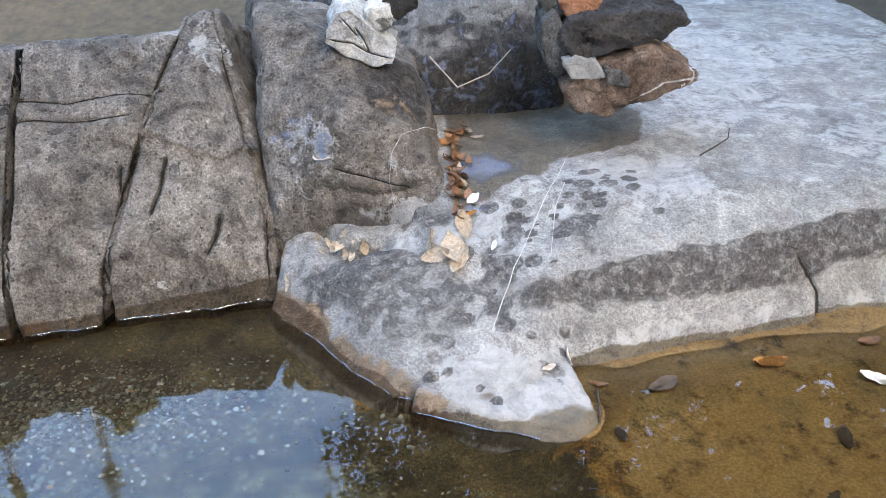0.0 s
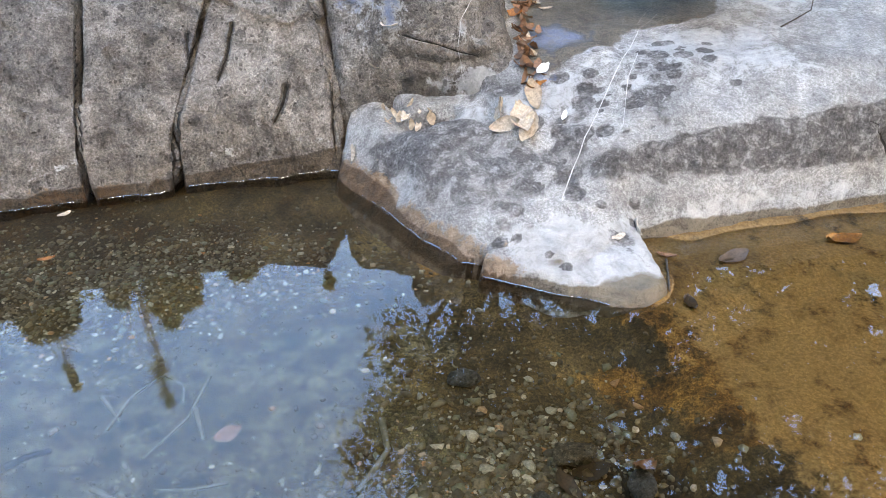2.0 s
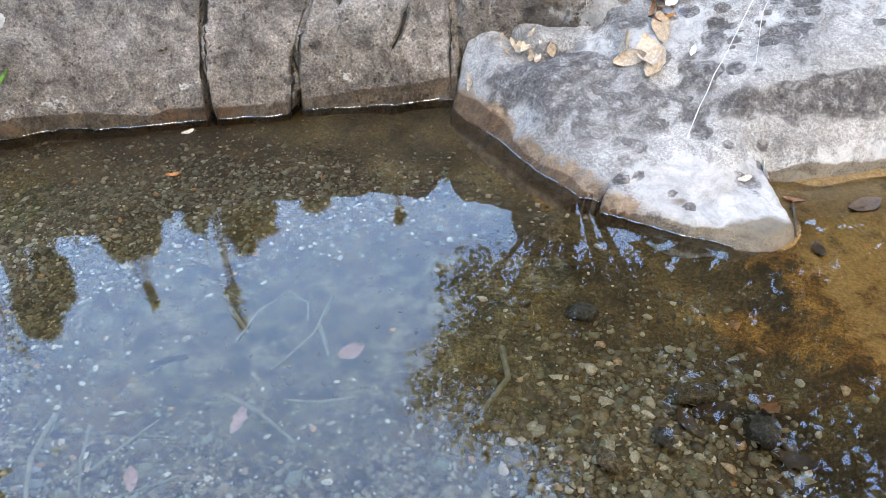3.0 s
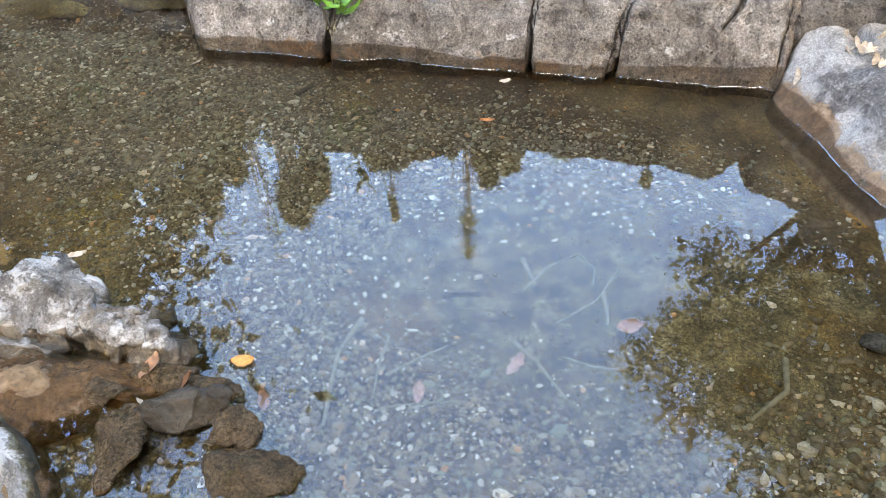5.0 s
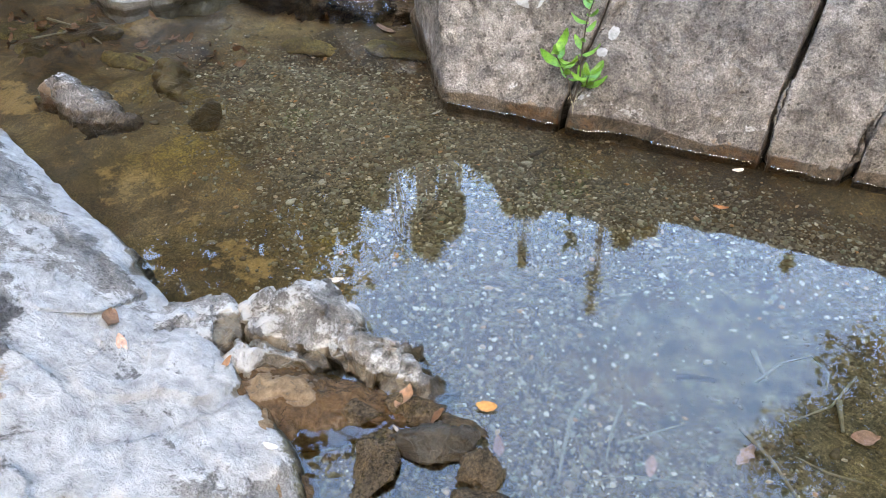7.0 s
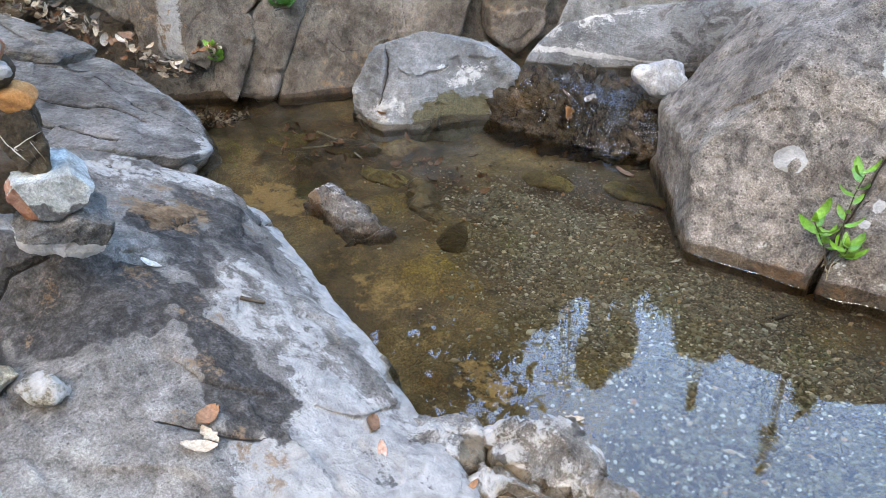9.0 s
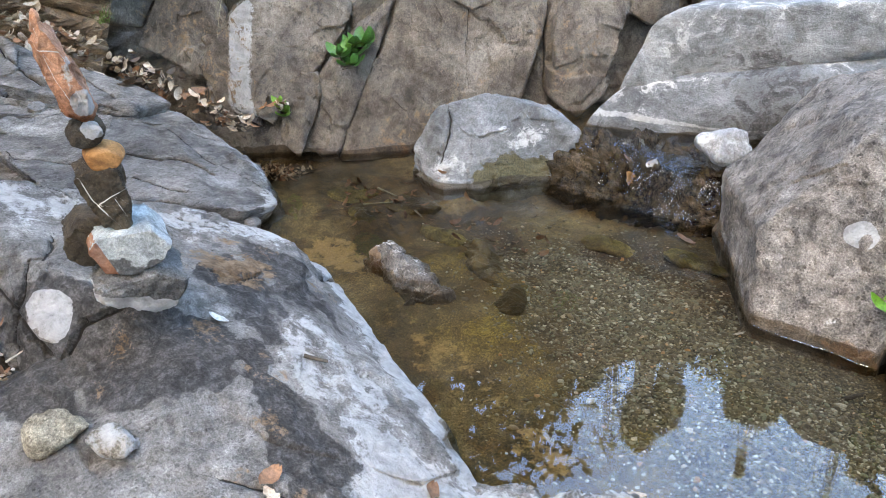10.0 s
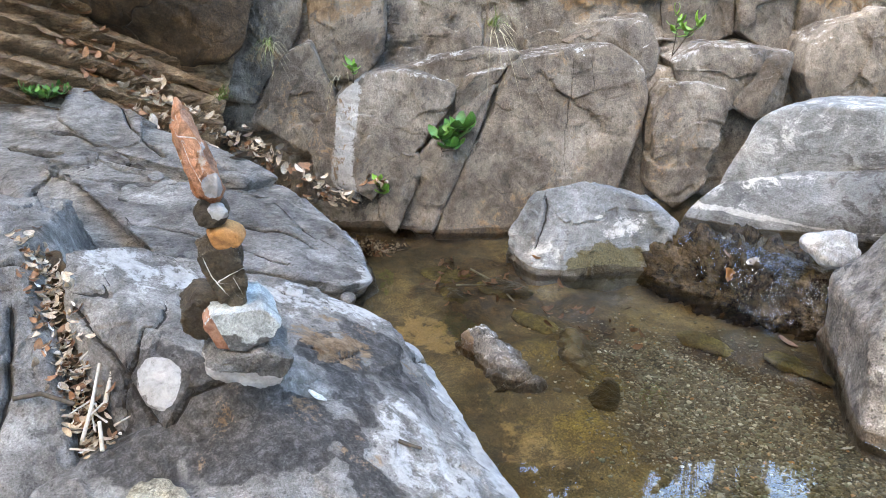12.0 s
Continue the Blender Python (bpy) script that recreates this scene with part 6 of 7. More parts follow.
olive_stone = rock_material("olive_stone", (0.075, 0.058, 0.020), (0.15, 0.118, 0.040), (0.27, 0.21, 0.075), 0.5, spots=0.3, speck=0.4)
for i, (x, y, long, wide, turn) in enumerate(((-3.62, 1.14, 0.50, 0.18, -28), (-3.30, 1.05, 0.30, 0.16, -40), (-4.05, 1.22, 0.34, 0.16, 10), (-4.45, 1.28, 0.40, 0.20, 35), (-4.85, 1.12, 0.36, 0.20, 60), (-4.55, 0.98, 0.28, 0.14, 0), (-3.05, 2.0, 0.45, 0.14, 15), (-3.50, 1.86, 0.40, 0.14, 20))):
    stone("sunken_stone", "olive-brown silted stone lying under water", (x, y, float(bed_height(np.array([x]), np.array([y]))[0]) + 0.004), (long, wide, 0.075), (0, 0, turn), olive_stone, 270 + i, n=24, sharp=10, rough=0.012, group="sunken stones",
          masks={"ochre": lambda p, n: 0.45 * np.clip(fbm(p, 6, 3, 5) + 0.2, 0, 1)})


# ---- gravel ----
def gravel_material():
    m, nt, bsdf = nodes_of("gravel_stones")
    geo = nt.nodes.new("ShaderNodeNewGeometry")
    col = ramp(nt, geo.outputs["Random Per Island"], (0.0, (0.09, 0.08, 0.06)), (0.25, (0.15, 0.13, 0.10)), (0.5, (0.20, 0.18, 0.14)), (0.72, (0.28, 0.24, 0.17)), (0.80, (0.20, 0.23, 0.18)), (0.89, (0.36, 0.36, 0.33)), (0.965, (0.66, 0.65, 0.61)), (1.0, (0.44, 0.22, 0.08)))
    col = mix(nt, 0.5, col, ramp(nt, tex_noise(nt, geo.outputs["Position"], 160, 3), (0.35, 0.5), (0.65, 1.5)), "MULTIPLY")
    nt.links.new(mix(nt, 1.0, col, (1.0, 0.93, 0.80), "MULTIPLY"), bsdf.inputs["Base Color"])
    bsdf.inputs["Roughness"].default_value = 0.6
    return m


def gravel_field(name, label, count, seed, spots, size=(0.004, 0.011)):
    bm = bmesh.new()
    bmesh.ops.create_icosphere(bm, subdivisions=1, radius=1)
    base = np.array([v.co for v in bm.verts])
    tris = np.array([[v.index for v in f.verts] for f in bm.faces])
    bm.free()
    r = np.random.RandomState(seed)
    which = r.randint(len(spots), size=count)
    c = np.array([s[:2] for s in spots])[which] + r.normal(size=(count, 2)) * np.array([s[2:] for s in spots])[which]
    z = bed_height(c[:, 0], c[:, 1])
    ok = (z < -0.01) & (c[:, 1] < 2.3)
    c, z = c[ok], z[ok]
    k = len(c)
    s = (size[0] + (size[1] - size[0]) * r.rand(k) ** 3)[:, None] * np.stack([1 + 0.5 * r.rand(k), 0.7 + 0.5 * r.rand(k), 0.4 + 0.3 * r.rand(k)], 1)
    a = r.rand(k) * 6.283
    v = base[None] * (1 + 0.28 * r.normal(size=(k, len(base), 1))) * s[:, None]
    rot = np.stack([np.cos(a)[:, None] * v[..., 0] - np.sin(a)[:, None] * v[..., 1], np.sin(a)[:, None] * v[..., 0] + np.cos(a)[:, None] * v[..., 1], v[..., 2]], -1)
    rot += np.stack([c[:, 0], c[:, 1], z + 0.2 * s[:, 2]], 1)[:, None]
    f = (tris[None] + (np.arange(k) * len(base))[:, None, None]).reshape(-1, 3)
    ob = new(name, mesh_of(name, rot.reshape(-1, 3), f, gravel_material(), smooth=True))
    return tagged(ob, label, "gravel", kind="stuff")


gravel_field("gravel", "mixed brown, grey and white gravel under the water", 40000, 5,
             [(-2.2, 1.25, 0.35, 0.28), (-1.75, 0.85, 0.25, 0.25), (-0.45, 0.4, 0.4, 0.22), (-0.05, 0.8, 0.2, 0.2), (-2.8, 1.55, 0.3, 0.22), (-1.2, 0.45, 0.3, 0.22), (-2.3, 1.0, 0.3, 0.25), (-3.3, 1.55, 0.3, 0.2), (-3.0, 1.3, 0.3, 0.2), (-1.6, 1.45, 0.4, 0.15), (-1.0, 1.65, 0.35, 0.12)], (0.003, 0.010))

gravel_field("gravel", "coarse mixed gravel with white and rusty pieces under the water", 2000, 15, [(-0.05, 0.75, 0.2, 0.2), (-0.35, 0.5, 0.3, 0.2), (0.12, 0.9, 0.15, 0.15), (-0.9, 0.35, 0.3, 0.15), (-2.6, 1.2, 0.5, 0.25)], (0.006, 0.017))


# ---- leaves and sticks ----
def leaf_material(name, a, b, gloss=0.6):
    m, nt, bsdf = nodes_of(name)
    info = nt.nodes.new("ShaderNodeObjectInfo")
    geo = nt.nodes.new("ShaderNodeNewGeometry")
    rnd = calc(nt, "FRACT", add_values(nt, geo.outputs["Random Per Island"], info.outputs["Random"]))
    col = ramp(nt, rnd, (0.0, a), (1.0, b))
    col = mix(nt, 0.7, col, ramp(nt, tex_noise(nt, geo.outputs["Position"], 90, 4, 0.7), (0.35, 0.5), (0.65, 1.45)), "MULTIPLY")
    nt.links.new(col, bsdf.inputs["Base Color"])
    bsdf.inputs["Roughness"].default_value = gloss
    return m


def add_values(nt, a, b):
    n = nt.nodes.new("ShaderNodeMath")
    n.operation = "ADD"
    nt.links.new(a, n.inputs[0])
    nt.links.new(b, n.inputs[1])
    return n.outputs[0]


beige_leaf = leaf_material("beige_dry_leaf", (0.36, 0.27, 0.18), (0.55, 0.46, 0.36))
brown_leaf = leaf_material("brown_dry_leaf", (0.12, 0.06, 0.03), (0.28, 0.14, 0.07))
orange_leaf = leaf_material("orange_dry_leaf", (0.32, 0.11, 0.025), (0.46, 0.21, 0.05))
white_leaf = leaf_material("bleached_leaf", (0.55, 0.54, 0.50), (0.75, 0.74, 0.70))
dark_leaf = leaf_material("dark_wet_leaf", (0.04, 0.03, 0.02), (0.09, 0.06, 0.04))
pink_leaf = leaf_material("pink_sodden_leaf", (0.35, 0.20, 0.16), (0.5, 0.34, 0.28))


def leaf_shape(length, width, curl, seed, wobble=0.12):
    """A curled leaf blade, its stalk at the origin: a strip of cross ribs with a raised margin."""
    r = np.random.RandomState(seed)
    n = 7
    v, f = [], []
    for i in range(n + 1):
        t = i / n
        w = width / 2 * math.sin(math.pi * min(t * 0.94 + 0.03, 1)) ** 0.8 * (1 + wobble * r.normal())
        z = curl * length * (t - 0.5) ** 2 * 2
        for s in (-1, 0, 1):
            v.append((t * length - length / 2, s * w, z + abs(s) * width * 0.18 * (0.6 + 0.6 * r.rand()) + 0.003))
    for i in range(n):
        for s in (0, 1):
            a = 3 * i + s
            f.append((a, a + 3, a + 4, a + 1))
    return np.array(v), np.array(f)


LEAF_MESHES = {}


def fallen_leaf(place, length, turn, material, seed, tilt=(0, 0), label="", width=0.5, curl=0.18):
    key = (seed % 6, material.name, round(width, 2))
    if key not in LEAF_MESHES:
        v, f = leaf_shape(1.0, width, curl, seed % 6)
        LEAF_MESHES[key] = mesh_of("fallen_leaf", v, f, material)
    ob = new("fallen_leaf", LEAF_MESHES[key])
    ob.matrix_world = pose(*place, tilt[0], tilt[1], turn) @ Matrix.Diagonal((length, length, length, 1))
    return tagged(ob, label, "leaf", "fallen leaves")


LEAVES = (
    ((0.03, 2.02, 0.25), 0.12, 20, beige_leaf, "beige dry leaf in a pile on the pale slab"), ((0.10, 1.99, 0.245), 0.12, 100, beige_leaf, "beige dry leaf in a pile on the pale slab"),
    ((0.05, 1.99, 0.25), 0.11, 170, beige_leaf, "beige dry leaf in a pile on the pale slab"), ((0.165, 2.005, 0.27), 0.12, -50, beige_leaf, "beige dry leaf in a pile on the pale slab"),
    ((0.12, 1.96, 0.25), 0.10, 60, beige_leaf, "beige dry leaf in a pile on the pale slab"), ((0.14, 2.08, 0.3), 0.11, 95, beige_leaf, "beige dry leaf in a pile on the pale slab"),
    ((0.155, 2.12, 0.30), 0.06, 10, orange_leaf, "orange leaf beside the domed boulder"), ((0.175, 2.18, 0.32), 0.055, 40, white_leaf, "bleached leaf beside the domed boulder"),
    ((0.23, 1.99, 0.285), 0.045, 70, white_leaf, "bleached leaf on the pale slab"), ((0.115, 2.22, 0.36), 0.06, 80, brown_leaf, "brown leaf in the cleft beside the boulder"),
    ((0.12, 2.29, 0.39), 0.07, 110, brown_leaf, "brown leaf in the cleft beside the boulder"), ((0.13, 2.36, 0.42), 0.06, 70, beige_leaf, "dry leaf in the cleft beside the boulder"),
    ((0.12, 2.44, 0.46), 0.07, 20, brown_leaf, "brown leaf in the cleft beside the boulder"), ((0.11, 2.58, 0.52), 0.08, 150, orange_leaf, "orange-brown leaf in the cleft beside the boulder"),
    ((0.16, 2.64, 0.55), 0.07, 40, brown_leaf, "brown leaf in the cleft beside the boulder"), ((0.13, 2.33, 0.40), 0.06, 30, brown_leaf, "brown leaf in the cleft beside the boulder"), ((0.14, 2.26, 0.38), 0.065, 120, beige_leaf, "dry leaf in the cleft beside the boulder"), ((0.16, 2.20, 0.36), 0.06, 75, brown_leaf, "brown leaf in the cleft beside the boulder"), ((0.19, 2.66, 0.55), 0.07, 80, beige_leaf, "dry leaf in the cleft beside the boulder"), ((0.13, 2.68, 0.55), 0.06, 10, brown_leaf, "brown leaf in the cleft beside the boulder"), ((0.22, 2.60, 0.54), 0.05, 0, beige_leaf, "dry leaf on the pale slab"), ((0.47, 2.70, 0.59), 0.05, 60, brown_leaf, "brown leaf on the pale slab"),
    ((0.48, 2.55, 0.535), 0.035, 30, white_leaf, "bleached leaf on the pale slab"),
    ((-0.32, 2.24, 0.33), 0.07, 150, beige_leaf, "dry leaf in the hollow below the boulder"), ((-0.27, 2.14, 0.20), 0.06, 60, white_leaf, "pale leaf in the hollow below the boulder"), ((-0.19, 2.13, 0.21), 0.05, 110, beige_leaf, "dry leaf in the hollow below the boulder"),
    ((-0.45, 2.11, 0.04), 0.065, 80, beige_leaf, "dry leaf at the water's edge"), ((1.06, 1.72, 0.012), 0.12, 10, orange_leaf, "orange leaf in the shallows"), ((0.53, 1.42, 0.006), 0.06, 100, dark_leaf, "dark sodden leaf on the sand"),
    ((1.14, 1.39, 0.006), 0.08, 80, dark_leaf, "dark sodden leaf on the sand"), ((0.51, 1.63, 0.025), 0.06, -30, brown_leaf, "dry leaf at the tip of the spit"), ((0.42, 1.68, 0.07), 0.06, 110, white_leaf, "pale leaf on the spit"), ((0.36, 1.63, 0.08), 0.05, 30, beige_leaf, "dry leaf on the spit"),
    ((1.34, 1.62, 0.03), 0.10, -20, white_leaf, "bleached leaf on the sand"), ((1.41, 1.80, 0.03), 0.07, 0, brown_leaf, "brown leaf on the sand"), ((0.70, 1.62, 0.006), 0.1, 20, dark_leaf, "dark sodden leaf on the sand"), ((1.01, 1.18, 0.006), 0.06, 40, dark_leaf, "dark sodden leaf on the sand"),
    ((-2.365, 0.02, 0.175), 0.075, -40, brown_leaf, "red-brown leaf on the rock shelf"), ((-2.27, -0.01, 0.15), 0.06, -30, pink_leaf, "faded leaf on the rock shelf"), ((-2.075, 0.15, 0.05), 0.055, 80, brown_leaf, "red-brown leaf on the rock shelf"),
    ((-2.50, -0.39, 0.35), 0.085, 120, brown_leaf, "curled tan leaf on the rock shelf"), ((-2.41, -0.45, 0.35), 0.09, 60, beige_leaf, "dry leaf on the rock shelf"), ((-2.44, -0.41, 0.35), 0.08, 10, beige_leaf, "dry leaf on the rock shelf"),
    ((-3.22, -0.25, 0.42), 0.07, 50, white_leaf, "bleached leaf on the rock shelf"), ((-1.77, 0.03, 0.05), 0.04, 20, white_leaf, "bleached leaf on the rock shelf"),
    ((-2.118, 0.60, 0.006), 0.06, 40, beige_leaf, "pale round leaf floating by the knob"), ((-1.459, 0.479, 0.004), 0.055, 30, orange_leaf, "orange leaf floating on the pool"), ((-1.40, 0.45, -0.02), 0.06, -50, pink_leaf, "pink sodden leaf under water"),
    ((-1.387, 0.229, -0.01), 0.075, 80, white_leaf, "white leaf among the wet stones"), ((-1.63, 0.36, 0.06), 0.08, 100, brown_leaf, "red-brown leaf on the wet stones"), ((-1.53, 0.36, 0.05), 0.08, 40, brown_leaf, "red-brown leaf on the wet stones"),
    ((-1.58, 0.27, 0.05), 0.045, 20, beige_leaf, "dry leaf on the wet stones"), ((-1.24, 0.16, -0.03), 0.07, 50, pink_leaf, "pink sodden leaf under water"), ((-1.05, 0.60, -0.05), 0.06, 110, pink_leaf, "pink sodden leaf under water"), ((-0.88, 0.80, -0.05), 0.08, 80, pink_leaf, "pink sodden leaf under water"),
    ((-0.66, 1.02, -0.05), 0.07, 30, pink_leaf, "pink sodden leaf under water"), ((-0.60, 0.48, -0.05), 0.08, 60, dark_leaf, "dark sodden leaf under water"), ((0.31, 0.90, -0.045), 0.10, 50, brown_leaf, "brown sodden leaf under water"), ((0.20, 0.92, -0.045), 0.09, 10, dark_leaf, "dark sodden leaf under water"),
    ((0.14, 0.88, -0.045), 0.09, 120, dark_leaf, "dark sodden leaf under water"), ((0.36, 0.80, -0.04), 0.1, 150, dark_leaf, "dark sodden leaf under water"), ((-1.32, 1.62, 0.004), 0.05, 30, orange_leaf, "orange leaf floating by the rock bank"), ((-1.36, 1.86, 0.004), 0.05, 60, beige_leaf, "dry leaf floating by the rock bank"),
    ((-2.545, 1.645, 0.02), 0.055, 60, white_leaf, "pale leaf at the corner of the rock bank"), ((-3.72, 2.22, 0.2), 0.13, 30, orange_leaf, "wet tan leaf caught in the fall"), ((-3.66, 2.30, 0.23), 0.12, 110, beige_leaf, "pale leaf caught in the fall"), ((-3.80, 2.27, 0.22), 0.10, 70, brown_leaf, "brown leaf caught in the fall"),
    ((-3.25, 2.13, 0.02), 0.10, 20, pink_leaf, "pale leaf at the foot of the fall"), ((-4.0, 2.42, 0.23), 0.07, 20, white_leaf, "bleached leaf above the fall"), ((-5.45, 0.93, 0.06), 0.13, 20, beige_leaf, "dry leaf at the gully's foot"))
for i, (place, length, turn, material, label) in enumerate(LEAVES):
    fallen_leaf(place, length, turn, material, i * 5 + 1, ((i * 37) % 24 - 12, (i * 53) % 24 - 12), label, (0.45, 0.6, 0.5)[i % 3])

leaf_round, leaf_faces = leaf_shape(1.0, 0.45, 0.3, 3)


def leaf_scatter(name, label, count, seed, line, spread, size, material, lift):
    """Leaf litter strewn along a line; lift gives the ground's height there."""
    r = np.random.RandomState(seed)
    line = np.array(line, float)
    t = r.rand(count) * (len(line) - 1)
    i = np.minimum(t.astype(int), len(line) - 2)
    c = line[i] + (line[i + 1] - line[i]) * (t - i)[:, None] + r.normal(size=(count, 3)) * np.array(spread)
    vs, fs = [], []
    for k in range(count):
        found = surface_under(c[k, 0], c[k, 1], c[k, 2] + 0.25)
        if found and abs(found[0].z - c[k, 2]) < 0.3:
            c[k, 2] = found[0].z + 0.02 * r.rand() - lift + 0.006
        m = np.array(Euler((r.normal() * 0.5, r.normal() * 0.5, r.rand() * 6.28)).to_matrix())
        vs.append(leaf_round * np.array([1, 0.6 + 0.8 * r.rand(), 1]) @ m.T * (size[0] + (size[1] - size[0]) * r.rand()) + c[k] + np.array([0, 0, lift]))
        fs.append(leaf_faces + k * len(leaf_round))
    return tagged(new(name, mesh_of(name, np.concatenate(vs), np.concatenate(fs), material)), label, "leaf litter", kind="stuff")


def tube(points, r0, r1, sides=6):
    """A tapering bent rod along points."""
    pts = [Vector(p) for p in points]
    v, f = [], []
    for i, p in enumerate(pts):
        d = (pts[min(i + 1, len(pts) - 1)] - pts[max(i - 1, 0)]).normalized()
        a = d.orthogonal().normalized()
        b = d.cross(a)
        rad = r0 + (r1 - r0) * i / (len(pts) - 1)
        for k in range(sides):
            t = 2 * math.pi * k / sides
            v.append(p + (a * math.cos(t) + b * math.sin(t)) * rad)
    for i in range(len(pts) - 1):
        for k in range(sides):
            f.append((i * sides + k, i * sides + (k + 1) % sides, (i + 1) * sides + (k + 1) % sides, (i + 1) * sides + k))
    return np.array(v), np.array(f)


def bark(name, a, b):
    m, nt, bsdf = nodes_of(name)
    geo = nt.nodes.new("ShaderNodeNewGeometry")
    nt.links.new(ramp(nt, tex_noise(nt, geo.outputs["Position"], 40, 5, 0.7), (0.35, a), (0.65, b)), bsdf.inputs["Base Color"])
    bsdf.inputs["Roughness"].default_value = 0.8
    return m


pale_wood, dark_wood, sodden_wood = bark("bleached_wood", (0.35, 0.31, 0.26), (0.58, 0.53, 0.46)), bark("dark_wood", (0.03, 0.025, 0.02), (0.10, 0.08, 0.06)), bark("sodden_reed", (0.18, 0.17, 0.12), (0.34, 0.32, 0.24))
tree_bark = bark("tree_bark", (0.05, 0.04, 0.03), (0.16, 0.13, 0.10))


def stick(points, r0, r1, material, label, name="stick", group="sticks"):
    v, f = tube(points, r0, r1)
    return tagged(new(name, mesh_of(name, v, f, material)), label, "stick", group)


stick([(-3.52, -0.88, 0.42), (-3.62, -0.83, 0.50), (-3.72, -0.78, 0.60)], 0.008, 0.006, pale_wood, "bleached stick leaning in the litter")
stick([(-3.40, -0.97, 0.38), (-3.5, -0.92, 0.44), (-3.62, -0.87, 0.52)], 0.007, 0.005, pale_wood, "bleached stick in the litter")
stick([(-3.34, -0.92, 0.36), (-3.42, -0.91, 0.42)], 0.007, 0.006, pale_wood, "short bleached stick in the litter")
stick([(-3.56, -1.14, 0.50), (-3.55, -1.06, 0.50), (-3.5, -0.97, 0.46)], 0.009, 0.008, dark_wood, "dark charred stick across the cleft")
litter_way = random.Random(9)
for k in range(14):
    x = -3.38 - 0.55 * litter_way.random()
    y, z, a, ln = -0.93 + 0.04 * litter_way.gauss(0, 1) - 0.05 * (x + 3.4), 0.37 - 0.52 * (x + 3.4), litter_way.random() * 6.28, 0.05 + 0.09 * litter_way.random()
    stick([(x, y, z), (x + ln * math.cos(a), y + ln * math.sin(a), z + 0.02)], 0.004, 0.002, pale_wood if k % 3 else dark_wood, "thin dead twig in the litter of the cleft")
stick([(-2.985, -0.06, 0.315), (-2.95, -0.02, 0.30), (-2.935, 0.0, 0.295)], 0.008, 0.005, dark_wood, "short dark twig on the shelf")
stick([(-2.97, -0.035, 0.305), (-2.94, -0.005, 0.293)], 0.006, 0.004, dark_wood, "short dark twig on the shelf")
stick([(0.96, 2.30, 0.435), (1.02, 2.34, 0.447), (1.08, 2.38, 0.462), (1.10, 2.43, 0.48)], 0.003, 0.002, dark_wood, "thin dark twig on the pale slab")
stick([(0.50, 1.60, 0.01), (0.49, 1.52, 0.008), (0.48, 1.46, 0.006)], 0.004, 0.003, dark_wood, "thin dark twig on the sand")
stick([(0.05, 2.75, 0.66), (0.15, 2.66, 0.57), (0.27, 2.72, 0.6), (0.36, 2.82, 0.66)], 0.004, 0.002, pale_wood, "thin pale twig by the ledge")
REEDS = (
    ([(-1.29, 0.75, -0.045), (-1.29, 0.63, -0.05), (-1.25, 0.52, -0.055), (-1.21, 0.43, -0.05)], 0.011), ([(-0.95, 1.02, -0.06), (-0.92, 1.12, -0.05), (-0.86, 1.19, -0.045), (-0.80, 1.16, -0.05), (-0.79, 1.11, -0.06)], 0.006),
    ([(-0.74, 1.19, -0.05), (-0.76, 1.05, -0.05), (-0.83, 0.94, -0.055)], 0.006), ([(-0.75, 1.08, -0.05), (-0.71, 0.99, -0.055)], 0.013), ([(-0.92, 0.84, -0.045), (-0.83, 0.80, -0.05), (-0.73, 0.73, -0.055)], 0.010),
    ([(-1.20, 0.73, -0.05), (-1.18, 0.64, -0.05), (-1.15, 0.56, -0.055)], 0.007), ([(-1.15, 0.62, -0.055), (-1.10, 0.69, -0.05), (-1.05, 0.76, -0.05)], 0.006), ([(-0.29, 1.04, -0.045), (-0.27, 0.95, -0.05), (-0.33, 0.84, -0.055)], 0.014),
    ([(-1.0, 1.13, -0.06), (-0.93, 1.05, -0.06)], 0.012), ([(-0.62, 0.86, -0.05), (-0.70, 0.84, -0.05), (-0.78, 0.84, -0.05)], 0.006), ([(-0.95, 0.62, -0.05), (-1.08, 0.55, -0.05), (-1.15, 0.48, -0.05)], 0.004))
for points, r in REEDS:
    stick(points, r * 0.7, r * 0.35, sodden_wood, "pale sodden reed lying under water", "reed", "sodden reeds")
stick([(-4.75, 1.22, -0.03), (-4.55, 1.26, -0.04), (-4.28, 1.22, -0.04)], 0.007, 0.004, sodden_wood, "pale sodden twig under water")
stick([(-4.62, 1.05, -0.04), (-4.50, 1.22, -0.03), (-4.40, 1.36, -0.04)], 0.006, 0.003, sodden_wood, "pale sodden twig under water")
stick([(-2.01, 1.70, -0.05), (-2.05, 1.58, -0.045)], 0.012, 0.009, dark_wood, "dark sodden stick under water")
stick([(-1.12, 0.88, -0.02), (-1.08, 0.90, -0.012), (-1.03, 0.92, -0.012)], 0.008, 0.006, dark_wood, "dark mossy twig floating under the surface")


# ---- plants ----
green_leaf = leaf_material("green_leaf", (0.08, 0.22, 0.02), (0.16, 0.34, 0.04), 0.45)
deep_leaf = leaf_material("deep_green_leaf", (0.03, 0.12, 0.02), (0.07, 0.2, 0.03), 0.45)
dry_grass = leaf_material("dry_grass", (0.22, 0.20, 0.11), (0.40, 0.36, 0.24))
grass_green = leaf_material("green_grass", (0.10, 0.16, 0.03), (0.22, 0.30, 0.08))


